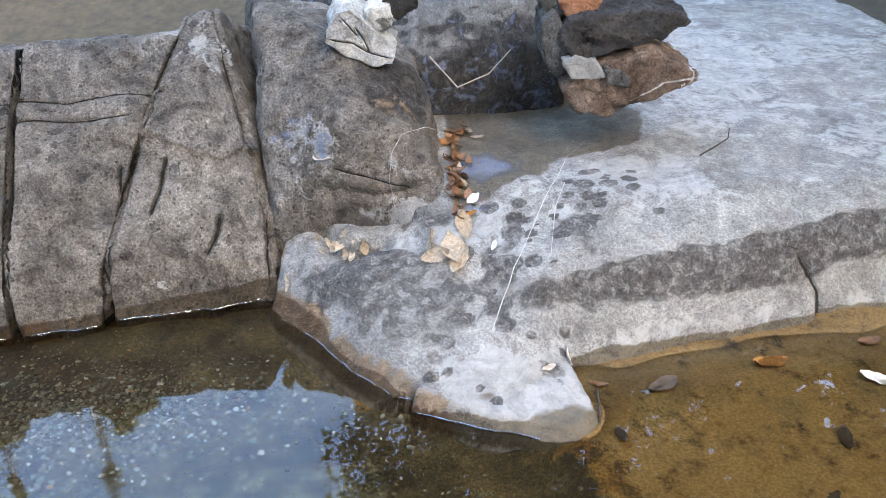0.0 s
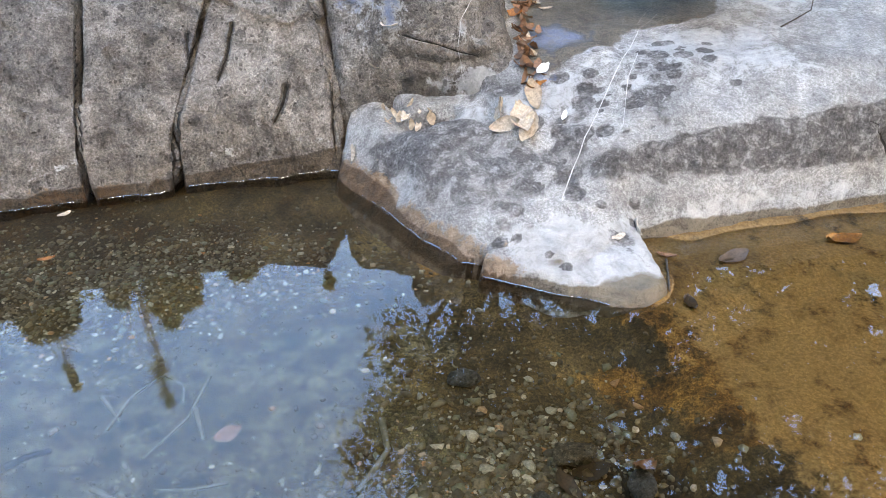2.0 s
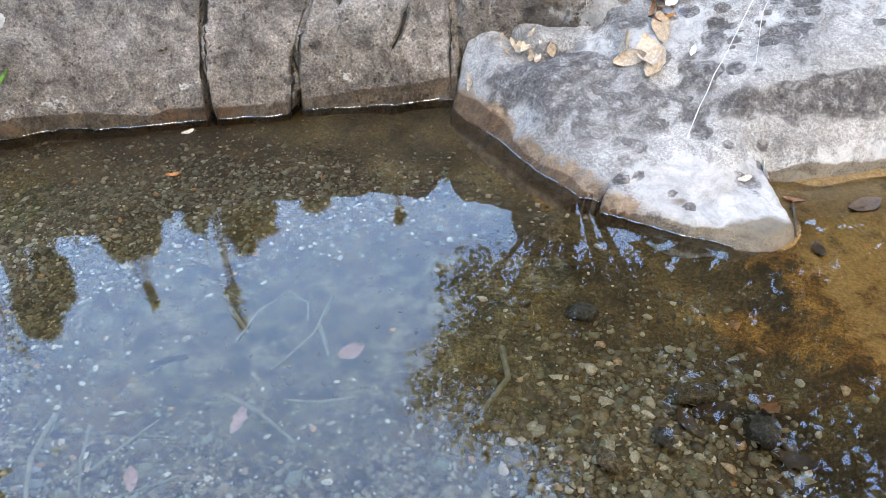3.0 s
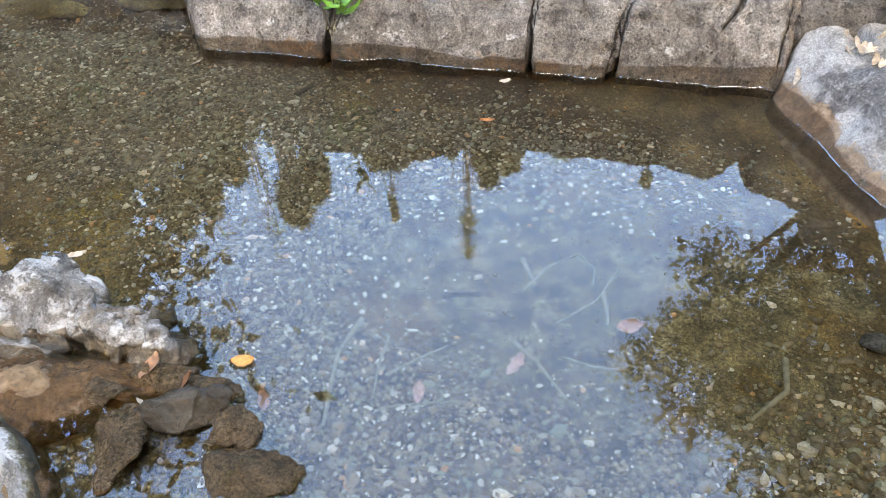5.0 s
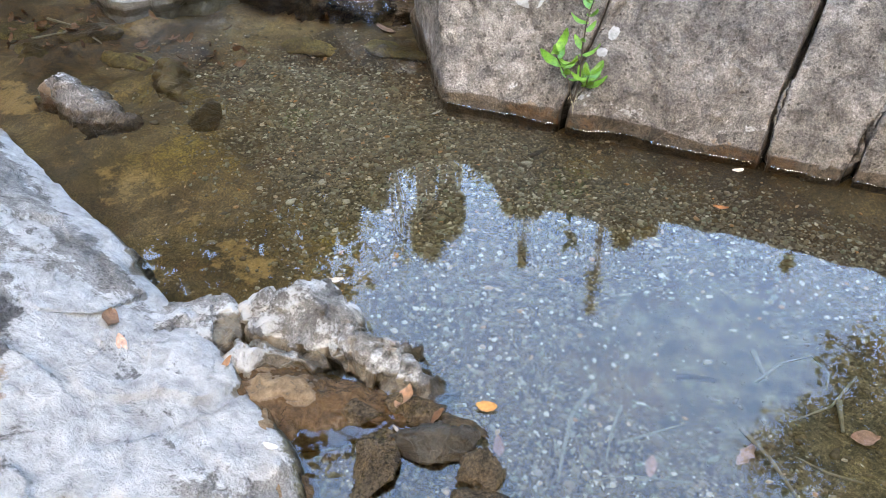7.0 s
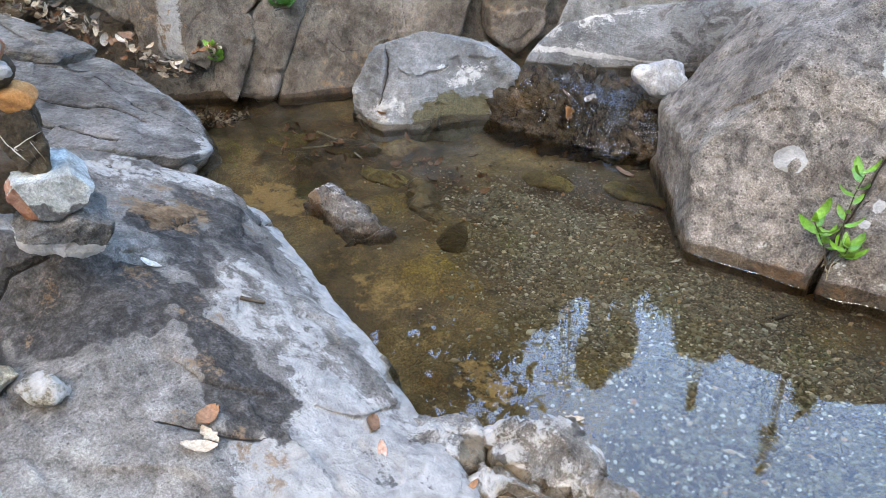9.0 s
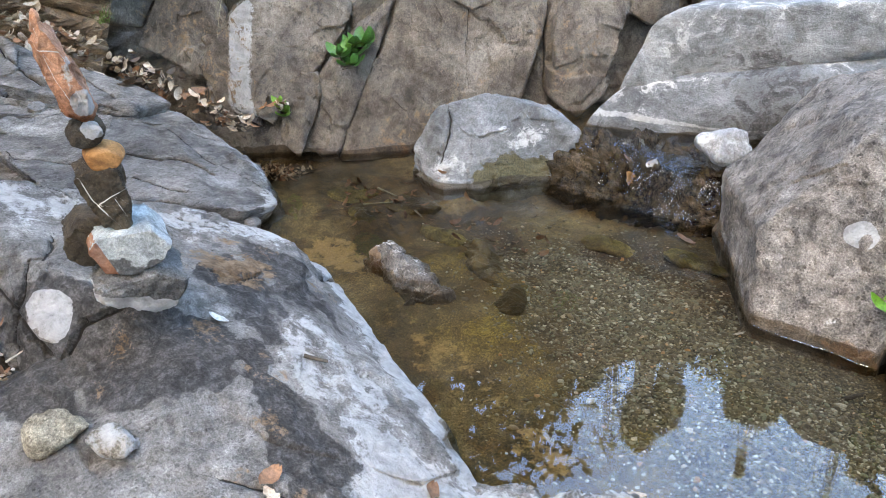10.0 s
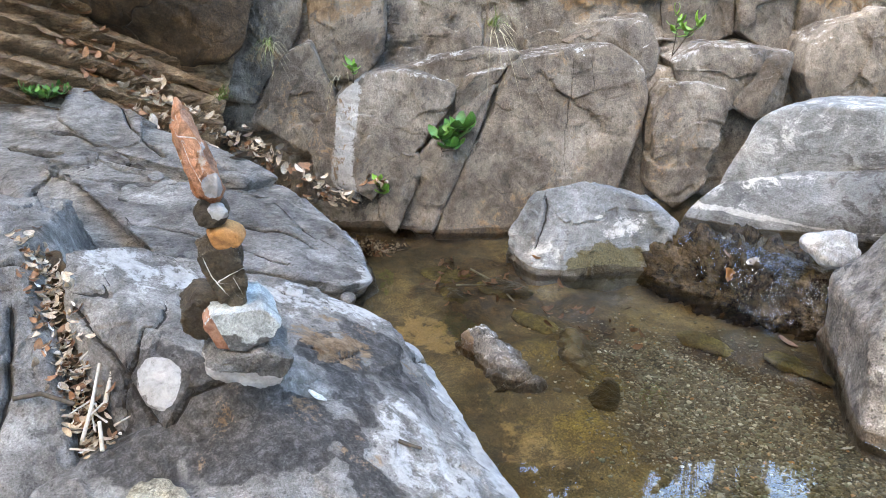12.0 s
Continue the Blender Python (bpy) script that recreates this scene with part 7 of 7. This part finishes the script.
def sprig(name, label, stems, leaf_len, leaf_wide, per_stem, material, seed):
    """A small plant: bent stems with pairs of leaves, as stem and leaf parts."""
    r = np.random.RandomState(seed)
    root = new(name)
    root.location = stems[0][0]
    tagged(root, label, "plant")
    lv, lf = leaf_shape(1.0, leaf_wide, 0.35, seed)
    leaf_me = mesh_of("leaf", lv + np.array([0.5, 0, 0]), lf, material)
    for pts in stems:
        base = np.array(stems[0][0])
        v, f = tube(pts, 0.004, 0.002, 5)
        ob = new("stem", mesh_of("stem", v - base, f, dark_wood))
        ob.parent = root
        for k in range(per_stem):
            t = 0.35 + 0.65 * (k + 1) / per_stem
            s = t * (len(pts) - 1)
            i = min(int(s), len(pts) - 2)
            p = Vector(pts[i]).lerp(Vector(pts[i + 1]), s - i) - Vector(base)
            leaf = new("leaf", leaf_me)
            leaf.parent = root
            size = leaf_len * (0.7 + 0.6 * r.rand())
            leaf.matrix_basis = pose(*p, 0, 0, k * 137 + r.rand() * 40) @ pose(0, 0, 0, r.normal() * 15, -20 - 45 * r.rand() * (t > 0.9) - 15 * r.rand(), 0) @ Matrix.Diagonal((size, size, size, 1))
    return root


sprig("shoot", "leafy green shoot growing from a crack in the rock bank", [
    [(-2.0, 1.80, 0.10), (-1.98, 1.80, 0.2), (-1.97, 1.78, 0.33), (-1.95, 1.76, 0.45), (-1.93, 1.76, 0.53)], [(-2.0, 1.80, 0.10), (-2.02, 1.78, 0.2), (-2.06, 1.75, 0.30)], [(-2.0, 1.80, 0.10), (-1.95, 1.79, 0.18), (-1.93, 1.77, 0.24)]], 0.085, 0.36, 9, green_leaf, 3)
sprig("seedling", "broad-leaved green plant in a cliff crack", [[(-5.36, 1.36, 0.52), (-5.30, 1.38, 0.62), (-5.25, 1.42, 0.68)], [(-5.36, 1.36, 0.52), (-5.28, 1.42, 0.6), (-5.24, 1.5, 0.66)], [(-5.36, 1.36, 0.52), (-5.29, 1.33, 0.6), (-5.24, 1.30, 0.64)], [(-5.36, 1.36, 0.52), (-5.26, 1.36, 0.55), (-5.2, 1.38, 0.56)]], 0.12, 0.6, 7, deep_leaf, 5)
sprig("seedling", "small green seedling at the cliff foot", [[(-5.53, 0.98, 0.22), (-5.48, 0.98, 0.3), (-5.45, 0.97, 0.36)], [(-5.53, 0.98, 0.22), (-5.46, 1.02, 0.28)]], 0.07, 0.5, 6, green_leaf, 6)
sprig("seedling", "small green seedling on a cliff ledge", [[(-5.72, 0.94, 0.94), (-5.69, 0.93, 1.0), (-5.68, 0.92, 1.05)]], 0.07, 0.5, 8, green_leaf, 7)
sprig("seedling", "bright green sprout on a cliff ledge", [[(-4.72, 2.62, 1.08), (-4.68, 2.60, 1.2), (-4.66, 2.58, 1.32)], [(-4.72, 2.62, 1.08), (-4.65, 2.66, 1.2), (-4.6, 2.7, 1.26)]], 0.10, 0.3, 9, green_leaf, 8)
FERN = np.array([-5.95, -0.80, 0.97])
sprig("fern", "small bushy green fern on the grey rocks", [[tuple(FERN), tuple(FERN + np.array([0.04 + 0.05 * math.cos(k * 2.4), 0.05 * math.sin(k * 2.4), 0.05])), tuple(FERN + np.array([0.06 + 0.11 * math.cos(k * 2.4), 0.11 * math.sin(k * 2.4), 0.06 + 0.02 * (k % 3)]))] for k in range(9)], 0.06, 0.4, 9, deep_leaf, 9)


def grass_tuft(label, place, count, length, droop, material, seed, way=(1, 0)):
    r = np.random.RandomState(seed)
    vs, fs = [], []
    for k in range(count):
        a = r.rand() * 6.28
        d = np.array([math.cos(a) * 0.6 + way[0] * 0.5, math.sin(a) * 0.6 + way[1] * 0.5, 0])
        ln = length * (0.3 + 0.9 * r.rand())
        bend = droop * (0.4 + 1.1 * r.rand())
        side = np.array([-d[1], d[0], 0]) * 0.003
        p0 = np.array(place) + r.normal(size=3) * np.array([0.02, 0.02, 0.005])
        b = len(vs)
        for i in range(6):
            t = i / 5
            c = p0 + d * ln * t * (0.35 + 0.4 * bend * t) + np.array([0, 0, ln * (t * 0.8 - bend * t * t)])
            vs += [c - side * (1.15 - t), c + side * (1.15 - t)]
        fs += [(b + 2 * i, b + 2 * i + 1, b + 2 * i + 3, b + 2 * i + 2) for i in range(5)]
    return tagged(new("grass_tuft", mesh_of("grass_tuft", np.array(vs), np.array(fs), material)), label, "grass", "grass tufts")


grass_tuft("green grass tuft in the gully", (-5.75, 0.12, 0.93), 60, 0.20, 0.5, grass_green, 1)
grass_tuft("dry hanging grass tuft on the cliff", (-5.85, 0.48, 1.18), 20, 0.30, 1.6, dry_grass, 2, (1, -0.3))
grass_tuft("sparse green grass on the cliff", (-5.85, 0.46, 1.2), 25, 0.22, 0.8, grass_green, 12, (1, -0.6))
grass_tuft("green and dry grass tuft on a cliff ledge", (-5.22, 1.66, 1.28), 50, 0.22, 0.6, grass_green, 3)
grass_tuft("dry hanging grass on a cliff ledge", (-5.2, 1.64, 1.25), 22, 0.30, 1.6, dry_grass, 4)
grass_tuft("thin dry grass on the rock bank", (-4.5, -1.15, 0.86), 16, 0.16, 0.4, dry_grass, 5)
grass_tuft("thin dry grass below the shoot", (-2.0, 1.79, 0.12), 10, 0.10, 0.9, dry_grass, 6)
grass_tuft("dry stems on the cliff beside the white streak", (-5.68, 0.82, 0.98), 14, 0.28, 1.0, dry_grass, 7, (0.4, -1))


# ---- trees round the gorge: some mirrored in the pool, some unseen sky blockers ----
def crown_material():
    """Backlit foliage: olive-gold blades that let some light through."""
    m, nt, bsdf = nodes_of("crown_leaf")
    geo = nt.nodes.new("ShaderNodeNewGeometry")
    col = ramp(nt, geo.outputs["Random Per Island"], (0.0, (0.045, 0.045, 0.010)), (0.5, (0.11, 0.09, 0.018)), (1.0, (0.20, 0.145, 0.030)))
    col = mix(nt, 0.6, col, ramp(nt, tex_noise(nt, geo.outputs["Position"], 0.7, 4, 0.6), (0.4, 0.45), (0.6, 1.5)), "MULTIPLY")
    through_it = nt.nodes.new("ShaderNodeBsdfTranslucent")
    both = nt.nodes.new("ShaderNodeMixShader")
    both.inputs[0].default_value = 0.45
    nt.links.new(col, bsdf.inputs["Base Color"])
    nt.links.new(col, through_it.inputs[0])
    bsdf.inputs["Roughness"].default_value = 0.5
    nt.links.new(bsdf.outputs[0], both.inputs[1])
    nt.links.new(through_it.outputs[0], both.inputs[2])
    nt.links.new(both.outputs[0], nt.nodes["Material Output"].inputs[0])
    return m


crown_leaf = crown_material()


def tree(label, base, height, crown, radii, clumps, per, leaf, seed, fill=0.45, spread=0.13):
    """A tree: tapered trunk, limbs to the clumps, and a ragged crown of leaves round crown."""
    r = np.random.RandomState(seed)
    root = new("tree")
    root.location = base
    tagged(root, label, "tree", "trees round the gorge")
    b = np.array(base, float)
    crown = np.array(crown, float)
    fork = b + (crown - b) * 0.6 + np.array([0, 0, -0.1 * height])
    mid = (b + fork) / 2 + r.normal(size=3) * 0.15
    trunk = [tuple(b - b), tuple(mid - b), tuple(fork - b)]
    v, f = tube(trunk, 0.022 * height, 0.012 * height, 8)
    ob = new("trunk", mesh_of("trunk", v, f, tree_bark))
    ob.parent = root
    leaves_v, n = [], 0
    u = r.normal(size=(clumps, 3))
    u /= np.linalg.norm(u, axis=1)[:, None]
    centres = crown + u * np.array(radii) * (fill + (1 - fill) * r.rand(clumps) ** 0.5)[:, None]
    for c in centres[: min(clumps, 14)]:
        v, f = tube([tuple(fork - b), tuple((fork + c) / 2 - b + r.normal(size=3) * 0.2), tuple(c - b)], 0.009 * height, 0.002 * height, 5)
        limb = new("limb", mesh_of("limb", v, f, tree_bark))
        limb.parent = root
    pts = np.repeat(centres, per, axis=0) + r.normal(size=(clumps * per, 3)) * (np.mean(radii) * spread)
    pts = pts[(pts[:, 2] > 5.5) | (np.hypot(pts[:, 0] + 1.2, pts[:, 1] - 1.2) > 5.5)]
    k = len(pts)
    a = r.normal(size=(k, 3))
    a /= np.linalg.norm(a, axis=1)[:, None]
    c = np.cross(a, r.normal(size=(k, 3)))
    c /= np.linalg.norm(c, axis=1)[:, None]
    ln = leaf * (0.6 + 0.8 * r.rand(k))[:, None]
    q = np.stack([pts - a * ln, pts + c * ln * 0.42, pts + a * ln, pts - c * ln * 0.42], 1)
    ob = new("crown", mesh_of("crown", q.reshape(-1, 3) - b, np.arange(4 * k).reshape(-1, 4), crown_leaf))
    ob.parent = root
    return root


def along(az, dist):
    """A place dist metres off in that direction from the pool's middle."""
    return -1.2 + dist * math.sin(radians(az)), 1.2 + dist * math.cos(radians(az))


# trees on the slopes across the gorge: direction, height of the top in degrees, half width in degrees
SKYLINE = ((-65, 52, 5.0), (-61.0, 42, 2.4), (-52.8, 39.6, 1.5), (-50, 38.7, 1.6), (-47.3, 37.0, 1.5), (-42.6, 41.0, 1.7), (-40.3, 39.6, 1.4), (-34.2, 38.3, 1.5), (-32.2, 38.0, 1.3), (-27.4, 37.3, 1.4), (-24.3, 39.6, 1.6), (-22.2, 39.2, 1.2), (-17.2, 37.4, 1.6))
for i, (az, el, half) in enumerate(SKYLINE):
    x, y = along(az, 26)
    z = float(bed_height(np.array([x]), np.array([y]))[0])
    top, rad = 26 * math.tan(radians(el - 1.0)), 26 * math.tan(radians(half)) * 0.82
    deep = max(1.5, rad)
    tree("leafy tree on the slope above the gorge", (x, y, z - 0.2), top - z, (x, y, top - deep * 0.93), (rad, rad, deep), 70, 110, 0.085, 300 + i, 0.15, 0.16)
for i, az in enumerate(range(-76, 16, 7)):
    x, y = along(az, 31)
    z = float(bed_height(np.array([x]), np.array([y]))[0])
    top = 31 * math.tan(radians(34.1 if az < 0 else 33))
    tree("dense leafy tree on the far slope", (x, y, z - 0.2), top - z, (x, y, top - 3.6), (2.7, 2.7, 3.6), 80, 110, 0.17, 380 + i, 0.2, 0.16)
# slender saplings standing above the others
for i, (az, el, width, long) in enumerate(((-26.2, 44.3, 0.24, 1.75), (-33.4, 41.2, 0.16, 0.9), (-9.5, 38.3, 0.22, 0.5), (-45.3, 42.5, 0.35, 1.5))):
    x, y = along(az, 26)
    z = float(bed_height(np.array([x]), np.array([y]))[0])
    top = 26 * math.tan(radians(el))
    tree("slender leafy sapling rising above the slope", (x, y, z - 0.2), 3.0, (x, y, top - long), (width, width, long), 26 if i != 3 else 12, 16 if i != 3 else 7, 0.10, 410 + i, 0.2, 0.16)
# The first shows in the pool; most others are unseen, added to block sky.
NEAR_TREES = ((11, 9.5, 10.2, 1.35), (43, 8, 10.5, 3.6), (64, 8, 9.0, 4.0), (100, 8.5, 9.0, 4.0), (140, 9, 9.0, 4.2), (180, 9.5, 9.5, 4.2), (222, 9, 9.5, 4.2), (262, 9, 9.0, 4.0), (278, 11, 9.0, 3.6))
for i, (az, dist, top, rad) in enumerate(NEAR_TREES):
    x, y = along(az, dist)
    z = float(bed_height(np.array([x]), np.array([y]))[0])
    wide = 2.3 if i == 0 else rad * 1.1
    tree("spreading tree round the gorge, mostly unseen and added to block sky", (x, y, z - 0.2), top - z, (x - (x + 1.2) * 0.12, y - (y - 1.2) * 0.12, top - rad * 0.9), (wide, wide, rad), 70, 60 if az == 140 else 160, 0.075 if i == 0 else 0.14, 330 + i, 0.3 if i == 0 else 0.45)
# Unseen crowns overhead, added to cut the sky's light on the rocks.
for i, (az, dist, cx, cy, cz, rx, ry) in enumerate(((80, 8, 1.2, -0.8, 9.6, 3.6, 3.4), (60, 8.5, 3.4, 2.6, 9.6, 3.0, 3.2), (262, 9.5, -4.8, -3.0, 9.6, 2.6, 2.6))):
    x, y = along(az, dist)
    z = float(bed_height(np.array([x]), np.array([y]))[0])
    tree("unseen tall tree added to shut off sky light over the pool", (x, y, z - 0.2), 10 - z, (cx, cy, cz), (rx, ry, 1.0), 70, 140, 0.14, 360 + i)


# ---- let the loose leaves and twigs lie on what is under them ----
bpy.context.view_layer.update()
graph = bpy.context.evaluated_depsgraph_get()


def surface_under(x, y, z, skip=("fallen_leaf", "water", "gravel", "stick", "reed")):
    """Place and normal of the rock or bed under a point."""
    start = Vector((x, y, z))
    for _ in range(12):
        hit, place, normal, _i, ob, _m = scene.ray_cast(graph, start, Vector((0, 0, -1)))
        if not hit:
            return None
        if not ob.name.startswith(skip):
            return place, normal
        start = place - Vector((0, 0, 0.002))
    return None


for ob in [o for o in scene.objects if o.name.startswith("fallen_leaf")]:
    x, y, z = ob.matrix_world.translation
    found = surface_under(x, y, z + 0.2)
    if found:
        place, normal = found
        afloat = "floating" in ob["label"]
        top = 0.003 if afloat else place.z + 0.004
        if normal.z > 0.35 and not afloat:
            tip = Vector((0, 0, 1)).rotation_difference(normal).to_matrix().to_4x4()
            ob.matrix_world = Matrix.Translation((x, y, top)) @ tip @ ob.matrix_world.to_3x3().to_4x4()
        else:
            ob.matrix_world.translation = (x, y, top)


def water_edge(label, starts, ways):
    """The thin raised rim of water where it clings to the rock."""
    rim = []
    for start, way in zip(starts, ways):
        hit, place, *_rest, ob, _m = scene.ray_cast(graph, Vector(start), Vector(way))
        if hit and ob.name.startswith(("slab", "rock")) and (not rim or (Vector(rim[-1]) - place).length < 0.12):
            rim.append((place.x, place.y, 0.001))
    v, f = tube(rim, 0.0035, 0.0035, 6)
    return tagged(new("water_edge", mesh_of("water_edge", v, f, rim_water)), label, "water", kind="structure")


water_edge("bright rim of water along the rock bank", [tuple(ORIGIN + U * s - BACK * 0.5 + np.array([0, 0, 0.004])) for s in np.arange(0.02, 2.08, 0.02)], [tuple(BACK)] * 103)
turns = [radians(a) for a in np.arange(178, 292, 1.2)]
water_edge("bright rim of water round the pale slab's foot", [(0.1 + 1.1 * math.cos(a), 1.95 + 1.1 * math.sin(a), 0.004) for a in turns], [(-math.cos(a), -math.sin(a), 0.0) for a in turns])
leaf_scatter("leaf_litter", "dry leaf litter filling the gully below the cliff", 520, 4, [(-5.4, 0.95, 0.06), (-5.5, 0.62, 0.26), (-5.6, 0.3, 0.48), (-5.75, 0.0, 0.74), (-5.9, -0.3, 0.98)], (0.06, 0.07, 0.03), (0.05, 0.10), beige_leaf, 0.03)
leaf_scatter("leaf_litter", "sodden leaves on the bed of the upper pool", 70, 41, [(-5.0, 1.05, -0.07), (-4.6, 1.2, -0.07), (-4.2, 1.35, -0.07), (-3.6, 1.6, -0.08)], (0.15, 0.14, 0.0), (0.03, 0.07), brown_leaf, 0.004)
leaf_scatter("leaf_litter", "brown leaf litter in the gully", 260, 14, [(-5.4, 0.95, 0.04), (-5.55, 0.5, 0.34), (-5.8, -0.1, 0.8), (-6.1, -0.6, 1.15)], (0.08, 0.08, 0.03), (0.05, 0.10), brown_leaf, 0.02)
leaf_scatter("leaf_litter", "dry leaf litter in the cleft of the rock bank", 260, 6, [(-3.38, -0.95, 0.33), (-3.7, -0.96, 0.50), (-4.0, -0.97, 0.66), (-4.25, -1.0, 0.78)], (0.05, 0.035, 0.02), (0.022, 0.05), beige_leaf, 0.01)
leaf_scatter("leaf_litter", "brown leaf litter in the cleft of the rock bank", 110, 36, [(-3.38, -0.95, 0.33), (-3.7, -0.96, 0.50), (-4.0, -0.97, 0.66), (-4.25, -1.0, 0.78)], (0.05, 0.04, 0.02), (0.025, 0.055), brown_leaf, 0.006)
leaf_scatter("leaf_litter", "bleached litter in the cleft of the rock bank", 26, 16, [(-3.42, -0.95, 0.35), (-3.7, -0.96, 0.50), (-4.0, -0.97, 0.66)], (0.05, 0.04, 0.02), (0.02, 0.045), white_leaf, 0.015)
leaf_scatter("leaf_litter", "grey and beige leaf litter along the gully's lower edge", 420, 24, [(-5.38, 0.98, 0.05), (-5.48, 0.66, 0.24), (-5.58, 0.34, 0.46), (-5.7, 0.08, 0.68)], (0.05, 0.06, 0.03), (0.03, 0.075), beige_leaf, 0.02)
leaf_scatter("leaf_litter", "dark sodden litter under the dry leaves of the gully", 420, 25, [(-5.38, 0.98, 0.03), (-5.48, 0.66, 0.22), (-5.58, 0.34, 0.44), (-5.72, 0.05, 0.70)], (0.07, 0.08, 0.03), (0.04, 0.09), dark_leaf, 0.01)
leaf_scatter("leaf_litter", "brown and beige leaves packed in the cleft beside the domed boulder", 46, 31, [(0.14, 2.08, 0.30), (0.13, 2.3, 0.40), (0.13, 2.5, 0.48), (0.16, 2.68, 0.56)], (0.015, 0.03, 0.01), (0.03, 0.065), brown_leaf, 0.012)
leaf_scatter("leaf_litter", "dry leaf scraps in the hollow below the domed boulder", 14, 32, [(-0.36, 2.22, 0.25), (-0.3, 2.14, 0.2), (-0.2, 2.12, 0.2)], (0.02, 0.02, 0.01), (0.03, 0.055), beige_leaf, 0.012)
